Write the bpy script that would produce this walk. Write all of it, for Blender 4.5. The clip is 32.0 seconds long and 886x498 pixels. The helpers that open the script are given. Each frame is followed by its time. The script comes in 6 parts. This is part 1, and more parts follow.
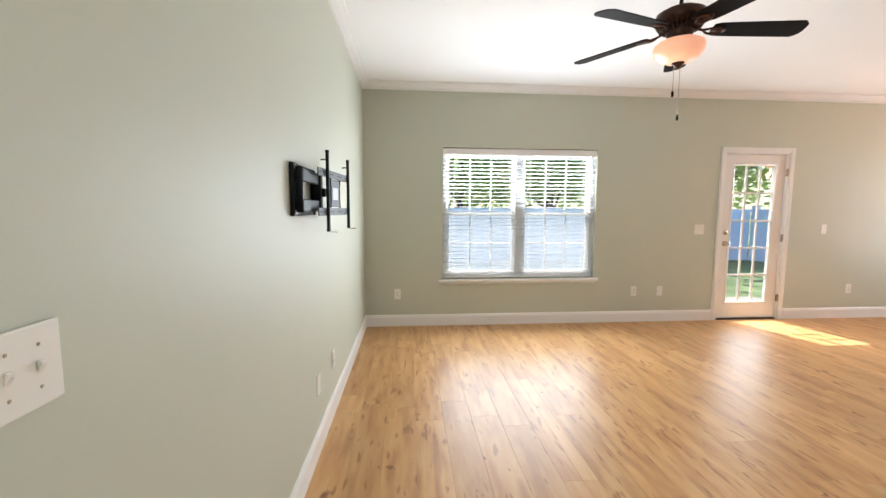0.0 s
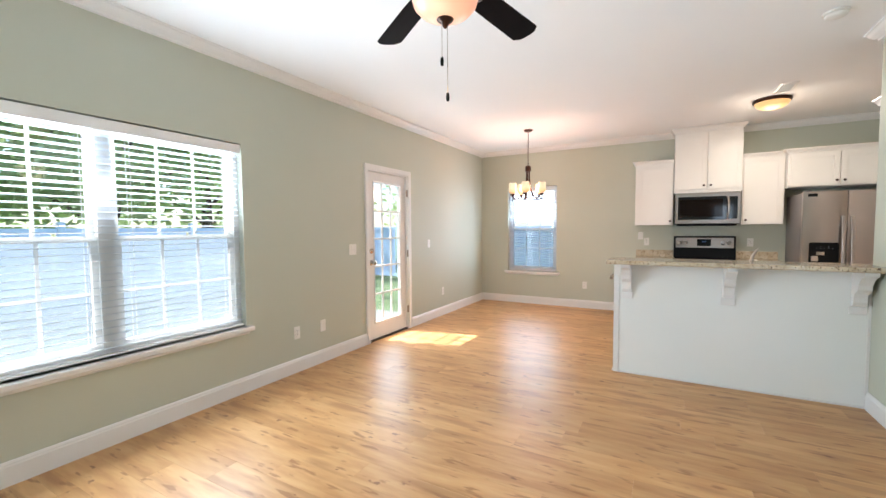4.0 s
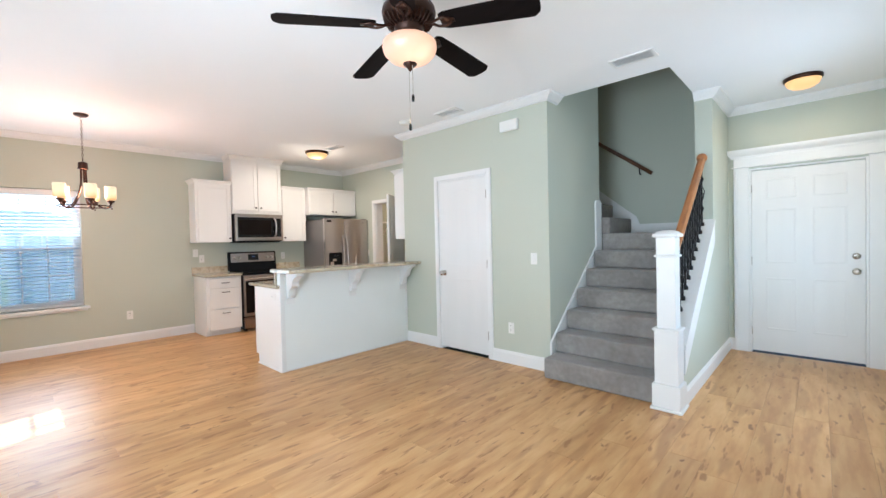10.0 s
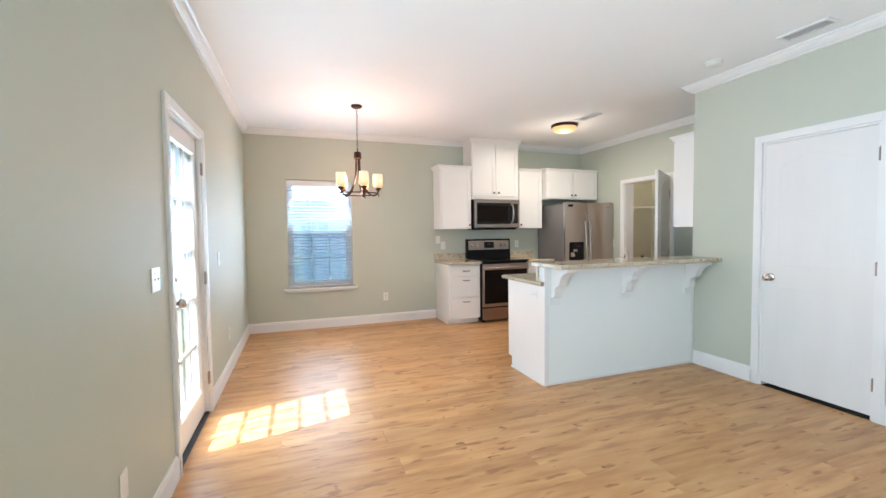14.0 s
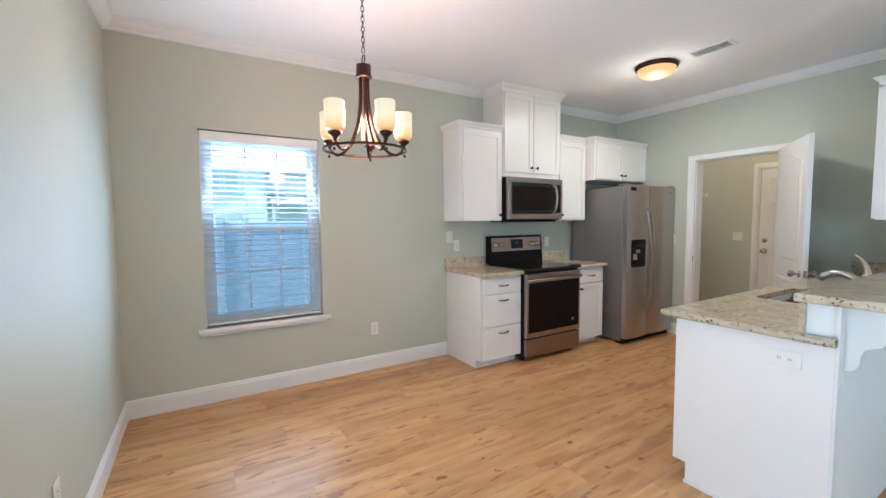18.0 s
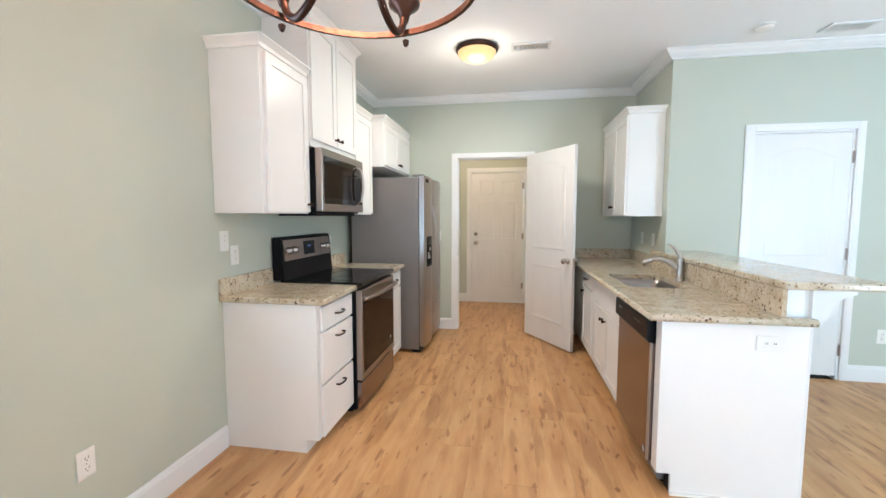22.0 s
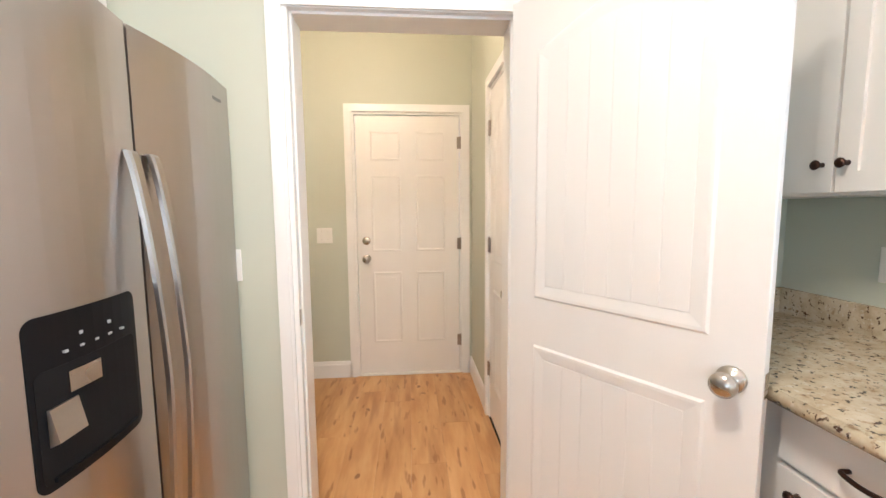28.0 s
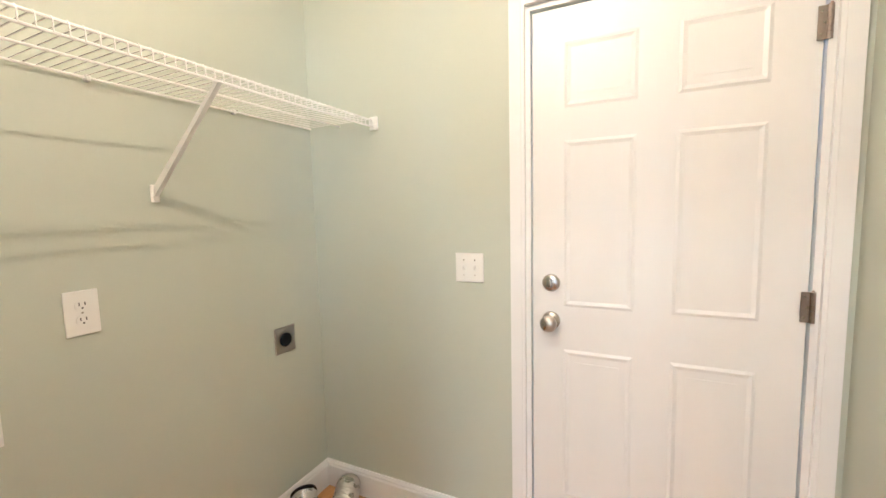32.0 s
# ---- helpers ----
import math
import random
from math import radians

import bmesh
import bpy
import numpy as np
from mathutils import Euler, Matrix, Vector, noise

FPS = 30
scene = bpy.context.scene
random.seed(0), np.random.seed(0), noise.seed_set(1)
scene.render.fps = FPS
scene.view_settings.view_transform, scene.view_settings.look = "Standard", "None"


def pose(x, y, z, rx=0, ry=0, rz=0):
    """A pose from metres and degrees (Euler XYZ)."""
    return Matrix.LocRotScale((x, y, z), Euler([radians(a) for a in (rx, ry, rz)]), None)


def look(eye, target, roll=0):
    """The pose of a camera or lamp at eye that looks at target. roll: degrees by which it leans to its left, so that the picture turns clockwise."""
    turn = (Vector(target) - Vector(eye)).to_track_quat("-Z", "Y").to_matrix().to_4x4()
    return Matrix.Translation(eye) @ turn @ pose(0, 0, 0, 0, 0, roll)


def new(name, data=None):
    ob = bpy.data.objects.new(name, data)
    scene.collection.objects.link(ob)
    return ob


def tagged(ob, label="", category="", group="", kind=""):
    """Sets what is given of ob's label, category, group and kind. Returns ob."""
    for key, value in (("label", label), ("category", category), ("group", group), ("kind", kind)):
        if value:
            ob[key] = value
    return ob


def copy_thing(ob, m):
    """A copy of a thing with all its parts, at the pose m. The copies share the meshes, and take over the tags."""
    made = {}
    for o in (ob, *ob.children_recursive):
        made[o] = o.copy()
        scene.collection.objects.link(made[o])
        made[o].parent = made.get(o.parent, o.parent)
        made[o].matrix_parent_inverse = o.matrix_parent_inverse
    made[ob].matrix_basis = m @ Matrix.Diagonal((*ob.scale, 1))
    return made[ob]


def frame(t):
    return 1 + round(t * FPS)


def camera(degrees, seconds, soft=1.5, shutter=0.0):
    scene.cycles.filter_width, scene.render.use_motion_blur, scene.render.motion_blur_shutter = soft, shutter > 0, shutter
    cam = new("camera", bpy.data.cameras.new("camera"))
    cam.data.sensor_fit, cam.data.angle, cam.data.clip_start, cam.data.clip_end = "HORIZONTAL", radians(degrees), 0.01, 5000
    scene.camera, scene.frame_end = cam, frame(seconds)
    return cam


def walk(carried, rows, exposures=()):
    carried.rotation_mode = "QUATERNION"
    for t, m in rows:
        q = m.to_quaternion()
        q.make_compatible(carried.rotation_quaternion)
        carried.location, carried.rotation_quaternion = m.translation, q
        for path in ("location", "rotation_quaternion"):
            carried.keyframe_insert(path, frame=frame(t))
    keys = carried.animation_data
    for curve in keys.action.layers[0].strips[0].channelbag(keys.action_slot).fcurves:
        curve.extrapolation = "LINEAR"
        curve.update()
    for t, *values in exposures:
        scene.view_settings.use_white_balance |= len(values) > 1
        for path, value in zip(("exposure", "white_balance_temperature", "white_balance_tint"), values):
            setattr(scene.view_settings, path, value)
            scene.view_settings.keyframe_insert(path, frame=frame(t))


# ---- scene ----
cam = camera(95.3, 32.0)
PATH = [
    (0, (0.513, -0.265, 1.350), (0.677, 1.719, 1.156), 0.26),
    (0.5, (0.518, -0.017, 1.354), (0.842, 1.950, 1.191), 0.16),
    (1, (0.531, 0.209, 1.354), (1.077, 2.128, 1.207), 0.24),
    (1.5, (0.485, 0.370, 1.371), (1.297, 2.193, 1.245), 0.08),
    (2, (0.489, 0.521, 1.362), (1.556, 2.208, 1.240), -0.11),
    (2.5, (0.535, 0.692, 1.358), (1.822, 2.219, 1.259), -0.19),
    (4.5, (0.613, 1.488, 1.346), (2.464, 2.238, 1.247), -0.15),
    (5, (0.652, 1.633, 1.334), (2.584, 2.145, 1.256), 0.12),
    (5.5, (0.641, 1.844, 1.332), (2.625, 2.089, 1.273), 0.10),
    (6, (0.651, 2.044, 1.318), (2.650, 2.016, 1.270), 0.31),
    (6.5, (0.677, 2.245, 1.318), (2.661, 1.998, 1.275), 0.69),
    (7, (0.667, 2.460, 1.318), (2.609, 1.980, 1.282), 0.97),
    (7.5, (0.610, 2.699, 1.319), (2.502, 2.053, 1.286), 1.36),
    (8, (0.622, 2.899, 1.313), (2.445, 2.076, 1.288), 1.52),
    (8.5, (0.664, 3.095, 1.317), (2.404, 2.109, 1.284), 1.33),
    (9, (0.682, 3.280, 1.326), (2.315, 2.125, 1.285), 0.62),
    (9.5, (0.642, 3.490, 1.324), (2.159, 2.188, 1.282), -0.37),
    (10, (0.586, 3.602, 1.320), (1.952, 2.142, 1.280), -1.28),
    (10.5, (0.499, 3.690, 1.321), (1.714, 2.103, 1.279), -1.54),
    (11, (0.437, 3.756, 1.326), (1.537, 2.086, 1.275), -1.44),
    (11.5, (0.441, 3.801, 1.324), (1.527, 2.123, 1.252), -1.15),
    (12, (0.574, 3.802, 1.317), (1.764, 2.198, 1.224), -0.94),
    (12.5, (0.816, 3.777, 1.304), (2.198, 2.336, 1.185), -0.86),
    (13, (1.095, 3.729, 1.303), (2.685, 2.521, 1.182), -0.39),
    (13.5, (1.384, 3.696, 1.337), (3.148, 2.759, 1.233), -0.44),
    (14, (1.695, 3.693, 1.343), (3.578, 3.023, 1.256), -0.69),
    (14.5, (2.017, 3.685, 1.294), (3.960, 3.216, 1.210), -0.57),
    (16.5, (3.242, 3.776, 1.366), (5.184, 3.313, 1.240), -0.69),
    (17, (3.528, 3.820, 1.364), (5.419, 3.181, 1.225), -0.71),
    (17.5, (3.816, 3.866, 1.370), (5.629, 3.033, 1.226), -0.65),
    (18, (4.102, 3.865, 1.373), (5.811, 2.835, 1.238), -0.51),
    (18.5, (4.380, 3.868, 1.376), (5.951, 2.636, 1.251), -0.13),
    (19, (4.662, 3.899, 1.373), (6.071, 2.486, 1.243), -0.02),
    (19.5, (4.918, 3.893, 1.363), (6.156, 2.329, 1.221), 0.09),
    (20, (5.158, 3.858, 1.359), (6.230, 2.175, 1.223), 0.07),
    (20.5, (5.403, 3.850, 1.362), (6.294, 2.064, 1.229), -0.04),
    (21, (5.617, 3.839, 1.359), (6.321, 1.971, 1.225), -0.23),
    (21.5, (5.821, 3.796, 1.349), (6.322, 1.864, 1.213), -0.16),
    (22, (5.981, 3.767, 1.353), (6.308, 1.800, 1.195), -0.01),
    (22.5, (6.136, 3.756, 1.347), (6.327, 1.774, 1.152), 0.02),
    (23, (6.221, 3.648, 1.336), (6.306, 1.664, 1.104), 0.02),
    (23.5, (6.241, 3.367, 1.328), (6.241, 1.381, 1.096), -0.05),
    (24, (6.252, 3.051, 1.334), (6.201, 1.065, 1.106), -0.49),
    (24.5, (6.265, 2.724, 1.335), (6.175, 0.737, 1.119), -0.61),
    (25, (6.252, 2.392, 1.341), (6.122, 0.407, 1.135), -0.83),
    (25.5, (6.245, 2.097, 1.329), (6.107, 0.113, 1.119), -0.95),
    (27.5, (6.204, 0.835, 1.326), (6.034, -1.146, 1.112), -0.41),
    (28, (6.179, 0.527, 1.332), (6.016, -1.456, 1.132), -0.41),
    (28.5, (6.158, 0.236, 1.340), (6.015, -1.749, 1.144), -0.20),
    (29, (6.165, -0.059, 1.348), (6.074, -2.049, 1.167), -0.49),
    (29.5, (6.148, -0.347, 1.359), (6.148, -2.340, 1.200), -0.53),
    (30, (6.139, -0.597, 1.351), (6.251, -2.589, 1.205), -0.67),
    (30.5, (6.179, -0.830, 1.347), (6.454, -2.806, 1.203), -0.90),
    (31, (6.228, -0.978, 1.348), (6.686, -2.917, 1.176), -1.22),
    (31.5, (6.235, -1.099, 1.355), (6.916, -2.970, 1.171), -1.46),
    (32, (6.234, -1.163, 1.358), (7.101, -2.955, 1.167), -1.41),
]
EXPOSURES = [(0, 1.72, 6550, 10), (2.5, 1.82, 6200, 8), (5, 1.84, 5800, 6), (7, 2.0, 5600, 5), (9, 1.87, 5550, 5), (12, 2.0, 5800, 7), (14, 1.88, 5500, 3), (17, 1.58, 5200, 1),
             (19, 1.85, 5050, 1), (21, 1.98, 5500, 2), (22, 2.14, 5200, 0), (23, 2.22, 5050, 1), (24, 2.28, 5500, 6), (25, 2.60, 6050, 12), (27.5, 2.68, 5650, 6), (29, 2.52, 5250, 3),
             (30, 2.74, 5350, 4), (31, 2.98, 4900, 2), (32, 3.02, 4900, 2)]
walk(cam, [(t, look(e, g, r)) for t, e, g, r in PATH], EXPOSURES)

# ---- light ----
world = bpy.data.worlds.new("sky")
scene.world = world
world.use_nodes = True
wn = world.node_tree
sky = wn.nodes.new("ShaderNodeTexSky")
sky.sky_type = "NISHITA"
sky.sun_disc = False
SUN_WAY = Vector((0.137, -0.56, -1.0)).normalized()
sky.sun_elevation = math.asin(-SUN_WAY.z)
sky.sun_rotation = math.atan2(-SUN_WAY.x, -SUN_WAY.y)
wn.links.new(sky.outputs[0], wn.nodes["Background"].inputs[0])
wn.nodes["Background"].inputs[1].default_value = 0.095


def lamp(name, kind, m, power, color, size=0.1, size_y=None):
    data = bpy.data.lights.new(name, kind)
    data.energy, data.color = power, color
    if kind == "AREA":
        data.shape, data.size, data.size_y = "RECTANGLE", size, size_y or size
    elif kind == "SUN":
        data.angle = size
    else:
        data.shadow_soft_size = size
    ob = new(name, data)
    ob.matrix_world = m
    return ob


lamp("sun", "SUN", look((0, 0, 20), Vector((0, 0, 20)) + SUN_WAY), 3.6, (1.0, 0.95, 0.90), radians(0.5))
DAY, SKYBLUE = (0.84, 0.92, 1.0), (0.22, 0.56, 1.0)
# sky light in the real openings: one lamp outside each blind, one where its light leaves the blind or glass
lamp("window_light", "AREA", look((1.795, 4.358, 1.30), (1.795, 0, 2.0)), 29, DAY, 1.75, 1.45)
lamp("window_light", "AREA", look((7.618, 3.41, 1.33), (0, 3.41, 3.2)), 8.5, (0.74, 0.87, 1.0), 0.84, 1.45)
lamp("window_light", "AREA", look((0.002, -0.335, 1.30), (5, -0.335, 1.2)), 6.5, DAY, 0.93, 1.3)
lamp("window_light", "AREA", look((4.70, 4.372, 1.06), (4.70, 0, 1.2)), 5, DAY, 0.52, 1.6)
lamp("sky_glow", "AREA", look((1.795, 4.4215, 1.30), (1.795, 0, 1.25)), 2.5, (0.70, 0.86, 1.0), 1.75, 1.45)
lamp("sky_glow", "AREA", look((7.6815, 3.41, 1.33), (0, 3.41, 1.2)), 1.0, SKYBLUE, 0.84, 1.45)
lamp("sky_glow", "AREA", look((-0.0615, -0.335, 1.30), (5, -0.335, 1.2)), 2.2, SKYBLUE, 0.93, 1.3)
# the lit lamps of the rooms
WARM = (1.0, 0.74, 0.48)
lamp("fan_lamp", "POINT", pose(2.14, 2.16, 1.95), 0.6, WARM, 0.1)
lamp("chandelier_lamp", "POINT", pose(6.26, 3.06, 2.12), 1.2, (1.0, 0.36, 0.22), 0.12)
lamp("chandelier_lamp", "POINT", pose(6.26, 3.06, 1.92), 9.4, (1.0, 0.52, 0.31), 0.10)
lamp("kitchen_lamp", "AREA", pose(6.27, 0.33, 2.615), 5.6, (1.0, 0.80, 0.62), 0.3)
lamp("kitchen_lamp", "POINT", pose(6.27, 0.33, 2.55), 2.0, (1.0, 0.78, 0.58), 0.14)
lamp("foyer_lamp", "AREA", pose(0.70, -1.36, 2.615), 1.4, WARM, 0.24)
lamp("laundry_lamp", "POINT", pose(6.62, -1.34, 2.50), 5.7, (1.0, 0.68, 0.46), 0.012)

# ---- materials ----


def nodes_of(name):
    m = bpy.data.materials.new(name)
    m.use_nodes = True
    nt = m.node_tree
    return m, nt, nt.nodes["Principled BSDF"]


def ramp(nt, stops):
    r = nt.nodes.new("ShaderNodeValToRGB")
    while len(r.color_ramp.elements) < len(stops):
        r.color_ramp.elements.new(0.5)
    for e, (p, c) in zip(r.color_ramp.elements, stops):
        e.position, e.color = p, (*c, 1)
    return r


def coords(nt, scale=(1, 1, 1), shift=None):
    tc = nt.nodes.new("ShaderNodeTexCoord")
    mp = nt.nodes.new("ShaderNodeMapping")
    mp.inputs["Scale"].default_value = scale
    nt.links.new(tc.outputs["Object"], mp.inputs["Vector"])
    if shift is not None:
        nt.links.new(shift, mp.inputs["Location"])
    return mp.outputs[0]


def noise_tex(nt, vec, scale, detail=4, rough=0.5):
    n = nt.nodes.new("ShaderNodeTexNoise")
    n.inputs["Scale"].default_value, n.inputs["Detail"].default_value, n.inputs["Roughness"].default_value = scale, detail, rough
    nt.links.new(vec, n.inputs["Vector"])
    return n.outputs["Fac"]


def bump(nt, b, height, strength, dist=0.002):
    bp = nt.nodes.new("ShaderNodeBump")
    bp.inputs["Strength"].default_value, bp.inputs["Distance"].default_value = strength, dist
    nt.links.new(height, bp.inputs["Height"])
    nt.links.new(bp.outputs[0], b.inputs["Normal"])


def mix(nt, fac, a, b, mode="MIX"):
    m = nt.nodes.new("ShaderNodeMix")
    m.data_type, m.blend_type = "RGBA", mode
    for sock, v in ((m.inputs["Factor"], fac), (m.inputs["A"], a), (m.inputs["B"], b)):
        if isinstance(v, bpy.types.NodeSocket):
            nt.links.new(v, sock)
        else:
            sock.default_value = (*v, 1) if isinstance(v, tuple) else v
    return m.outputs["Result"]


def surface(name, color, rough=0.5, metal=0.0, var=0.05, scale=6.0, fine=160.0, relief=0.05, stretch=(1, 1, 1), spec=0.5, coat=0.0, rv=0.06):
    """A plain surface: soft blotches and fine grain in colour, gloss and relief."""
    m, nt, b = nodes_of(name)
    v = coords(nt, stretch)
    big, small = noise_tex(nt, v, scale, 3), noise_tex(nt, v, fine, 3, 0.6)
    lo, hi = tuple(c * (1 - var) for c in color), tuple(min(1, c * (1 + var)) for c in color)
    r = ramp(nt, [(0.3, lo), (0.7, hi)])
    nt.links.new(big, r.inputs[0])
    nt.links.new(mix(nt, 0.25 * var * 4, r.outputs[0], small, "OVERLAY"), b.inputs["Base Color"])
    rr = nt.nodes.new("ShaderNodeMapRange")
    rr.inputs["To Min"].default_value, rr.inputs["To Max"].default_value = max(0.02, rough - rv), min(1, rough + rv)
    nt.links.new(big, rr.inputs["Value"])
    nt.links.new(rr.outputs[0], b.inputs["Roughness"])
    b.inputs["Metallic"].default_value, b.inputs["Specular IOR Level"].default_value, b.inputs["Coat Weight"].default_value = metal, spec, coat
    if relief:
        bump(nt, b, small, relief)
    return m


SAGE = surface("sage_wall_paint", (0.525, 0.545, 0.455), 0.55, var=0.02, scale=0.8, fine=220, relief=0.12, spec=0.4)
CEILING = surface("flat_white_ceiling_paint", (0.91, 0.91, 0.91), 0.9, var=0.015, scale=0.6, fine=140, relief=0.15, spec=0.2)
TRIM = surface("white_semi_gloss_trim", (0.80, 0.79, 0.77), 0.32, var=0.02, scale=3, fine=60, relief=0.02)
DOORPAINT = surface("white_door_paint", (0.77, 0.755, 0.73), 0.36, var=0.02, scale=2, fine=90, relief=0.04, stretch=(3, 3, 0.5))
CABINET = surface("white_cabinet_paint", (0.81, 0.785, 0.745), 0.34, var=0.02, scale=2, fine=70, relief=0.02)
BARWHITE = surface("white_half_wall_paint", (0.85, 0.865, 0.84), 0.5, var=0.02, scale=1, fine=200, relief=0.08)
PLASTIC = surface("white_plastic", (0.80, 0.785, 0.74), 0.3, var=0.01, relief=0)
SLOT = surface("dark_slot", (0.012, 0.012, 0.013), 0.6, var=0.0, relief=0, spec=0.1)
STEEL = surface("brushed_stainless_steel", (0.46, 0.425, 0.40), 0.30, 1.0, var=0.0, scale=1.5, fine=60, relief=0, stretch=(1, 1, 3), rv=0.008)
STEELH = surface("brushed_stainless_steel_level_grain", (0.36, 0.315, 0.285), 0.28, 1.0, var=0.0, scale=1.5, fine=60, relief=0, stretch=(1, 1, 3), rv=0.008)
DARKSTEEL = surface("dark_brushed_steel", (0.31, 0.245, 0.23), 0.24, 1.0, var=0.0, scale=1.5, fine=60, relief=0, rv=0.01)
GREYSIDE = surface("grey_appliance_side", (0.22, 0.204, 0.197), 0.45, 0.3, var=0.03, scale=4, fine=300, relief=0.1)
BLACKGLASS = surface("black_ceramic_glass", (0.005, 0.005, 0.006), 0.06, var=0.0, relief=0, spec=0.35)
BLACK = surface("black_enamel", (0.008, 0.008, 0.009), 0.35, var=0.05, relief=0, spec=0.1)
DARKGLASS = surface("dark_oven_window", (0.008, 0.005, 0.004), 0.06, var=0.0, relief=0, spec=0.12)
BLACKMETAL = surface("black_wrought_iron", (0.012, 0.012, 0.013), 0.4, 0.6, var=0.1, relief=0.1)
MOUNTBLACK = surface("black_powder_coat", (0.006, 0.008, 0.010), 0.5, 0.0, var=0.1, fine=400, relief=0.1, spec=0.15)
MOUNTGREY = surface("grey_pressed_steel", (0.13, 0.15, 0.17), 0.55, 0.0, var=0.08, relief=0.05, spec=0.15)
ARMGREY = surface("dark_grey_arm_steel", (0.016, 0.021, 0.026), 0.5, 0.0, var=0.08, relief=0.05, spec=0.15)
BRONZE = surface("oil_rubbed_bronze", (0.055, 0.028, 0.02), 0.38, 0.85, var=0.2, scale=14, relief=0.05)
NICKEL = surface("satin_nickel", (0.52, 0.48, 0.43), 0.27, 1.0, var=0.04, relief=0.01)
HINGE = surface("aged_nickel_hinge", (0.36, 0.30, 0.26), 0.32, 1.0, var=0.08, relief=0)
CHROME = surface("brushed_nickel_faucet", (0.50, 0.46, 0.42), 0.32, 1.0, var=0.04, relief=0)
OAK = surface("stained_oak_handrail", (0.38, 0.155, 0.055), 0.35, var=0.25, scale=4, fine=60, relief=0.06, stretch=(10, 1.5, 1.5))
# oak for the wall handrail, with the stairwell's shade put into its colour
SHADEDOAK = surface("oak_with_painted_shade", (0.10, 0.042, 0.02), 0.4, var=0.25, scale=4, fine=60, relief=0.06, stretch=(1.5, 10, 1.5))
BLADE = surface("dark_walnut_fan_blade", (0.006, 0.004, 0.004), 0.6, var=0.3, scale=5, fine=80, relief=0.04, stretch=(1, 8, 1), spec=0.06)
LABEL = surface("white_sticker", (0.38, 0.40, 0.42), 0.5, var=0.0, relief=0)
WIRE = surface("white_vinyl_coated_wire", (0.82, 0.80, 0.76), 0.35, var=0.0, relief=0)
FOIL = surface("crinkled_aluminium_foil", (0.62, 0.60, 0.57), 0.28, 1.0, var=0.1, scale=20, fine=50, relief=0.6)
# pale vinyl; the blue of skylit shade is mixed into the base colour
VINYLFENCE = surface("pale_vinyl_fence_skylit_tint", (0.60, 0.74, 0.98), 0.5, var=0.03, relief=0.02)
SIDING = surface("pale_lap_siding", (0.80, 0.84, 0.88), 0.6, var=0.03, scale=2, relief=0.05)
ROOFING = surface("grey_roof_shingle", (0.30, 0.31, 0.33), 0.85, var=0.25, scale=8, fine=60, relief=0.4)
# opaque far panes: the sky's reflection is painted on as pale blue
SKYPANE = surface("pane_with_painted_sky", (0.58, 0.66, 0.74), 0.15, var=0.0, relief=0)
VENTGREY = surface("pale_grey_duct_metal", (0.50, 0.50, 0.50), 0.6, var=0.05, relief=0)
CONCRETE = surface("patio_concrete", (0.22, 0.217, 0.21), 0.85, var=0.08, scale=2, fine=80, relief=0.3)
GRASS = surface("lawn_grass", (0.10, 0.15, 0.065), 0.9, var=0.35, scale=2.5, fine=120, relief=0.8)
BARK = surface("brown_bark", (0.12, 0.085, 0.06), 0.9, var=0.3, scale=6, fine=40, relief=0.6, stretch=(1, 1, 0.3))


def carpet():
    m, nt, b = nodes_of("grey_cut_pile_carpet")
    v = coords(nt)
    n1, n2, n3 = noise_tex(nt, v, 2.5, 3), noise_tex(nt, v, 330, 2, 0.7), noise_tex(nt, v, 22, 3)
    r = ramp(nt, [(0.3, (0.24, 0.217, 0.20)), (0.7, (0.36, 0.33, 0.305))])
    nt.links.new(n1, r.inputs[0])
    c = mix(nt, 0.3, r.outputs[0], n3, "OVERLAY")
    nt.links.new(mix(nt, 0.5, c, n2, "OVERLAY"), b.inputs["Base Color"])
    b.inputs["Roughness"].default_value, b.inputs["Specular IOR Level"].default_value = 1.0, 0.1
    b.inputs["Sheen Weight"].default_value = 0.25
    bump(nt, b, n2, 0.9, 0.006)
    return m


def granite():
    m, nt, b = nodes_of("speckled_beige_granite")
    v = coords(nt)
    base = ramp(nt, [(0.25, (0.385, 0.30, 0.19)), (0.5, (0.55, 0.465, 0.33)), (0.75, (0.65, 0.59, 0.465))])
    nt.links.new(noise_tex(nt, v, 14, 5, 0.65), base.inputs[0])
    spots = ramp(nt, [(0.585, (0, 0, 0)), (0.625, (1, 1, 1))])
    nt.links.new(noise_tex(nt, v, 58, 4, 0.62), spots.inputs[0])
    c = mix(nt, spots.outputs[0], base.outputs[0], (0.085, 0.045, 0.028))
    pale = ramp(nt, [(0.62, (0, 0, 0)), (0.68, (1, 1, 1))])
    nt.links.new(noise_tex(nt, v, 75, 2, 0.5), pale.inputs[0])
    c = mix(nt, mix(nt, 0.4, (0, 0, 0), pale.outputs[0]), c, (0.70, 0.67, 0.58))
    rust = ramp(nt, [(0.63, (0, 0, 0)), (0.70, (1, 1, 1))])
    nt.links.new(noise_tex(nt, v, 33, 3, 0.5), rust.inputs[0])
    nt.links.new(mix(nt, mix(nt, 0.6, (0, 0, 0), rust.outputs[0]), c, (0.27, 0.16, 0.075)), b.inputs["Base Color"])
    b.inputs["Roughness"].default_value = 0.13
    return m


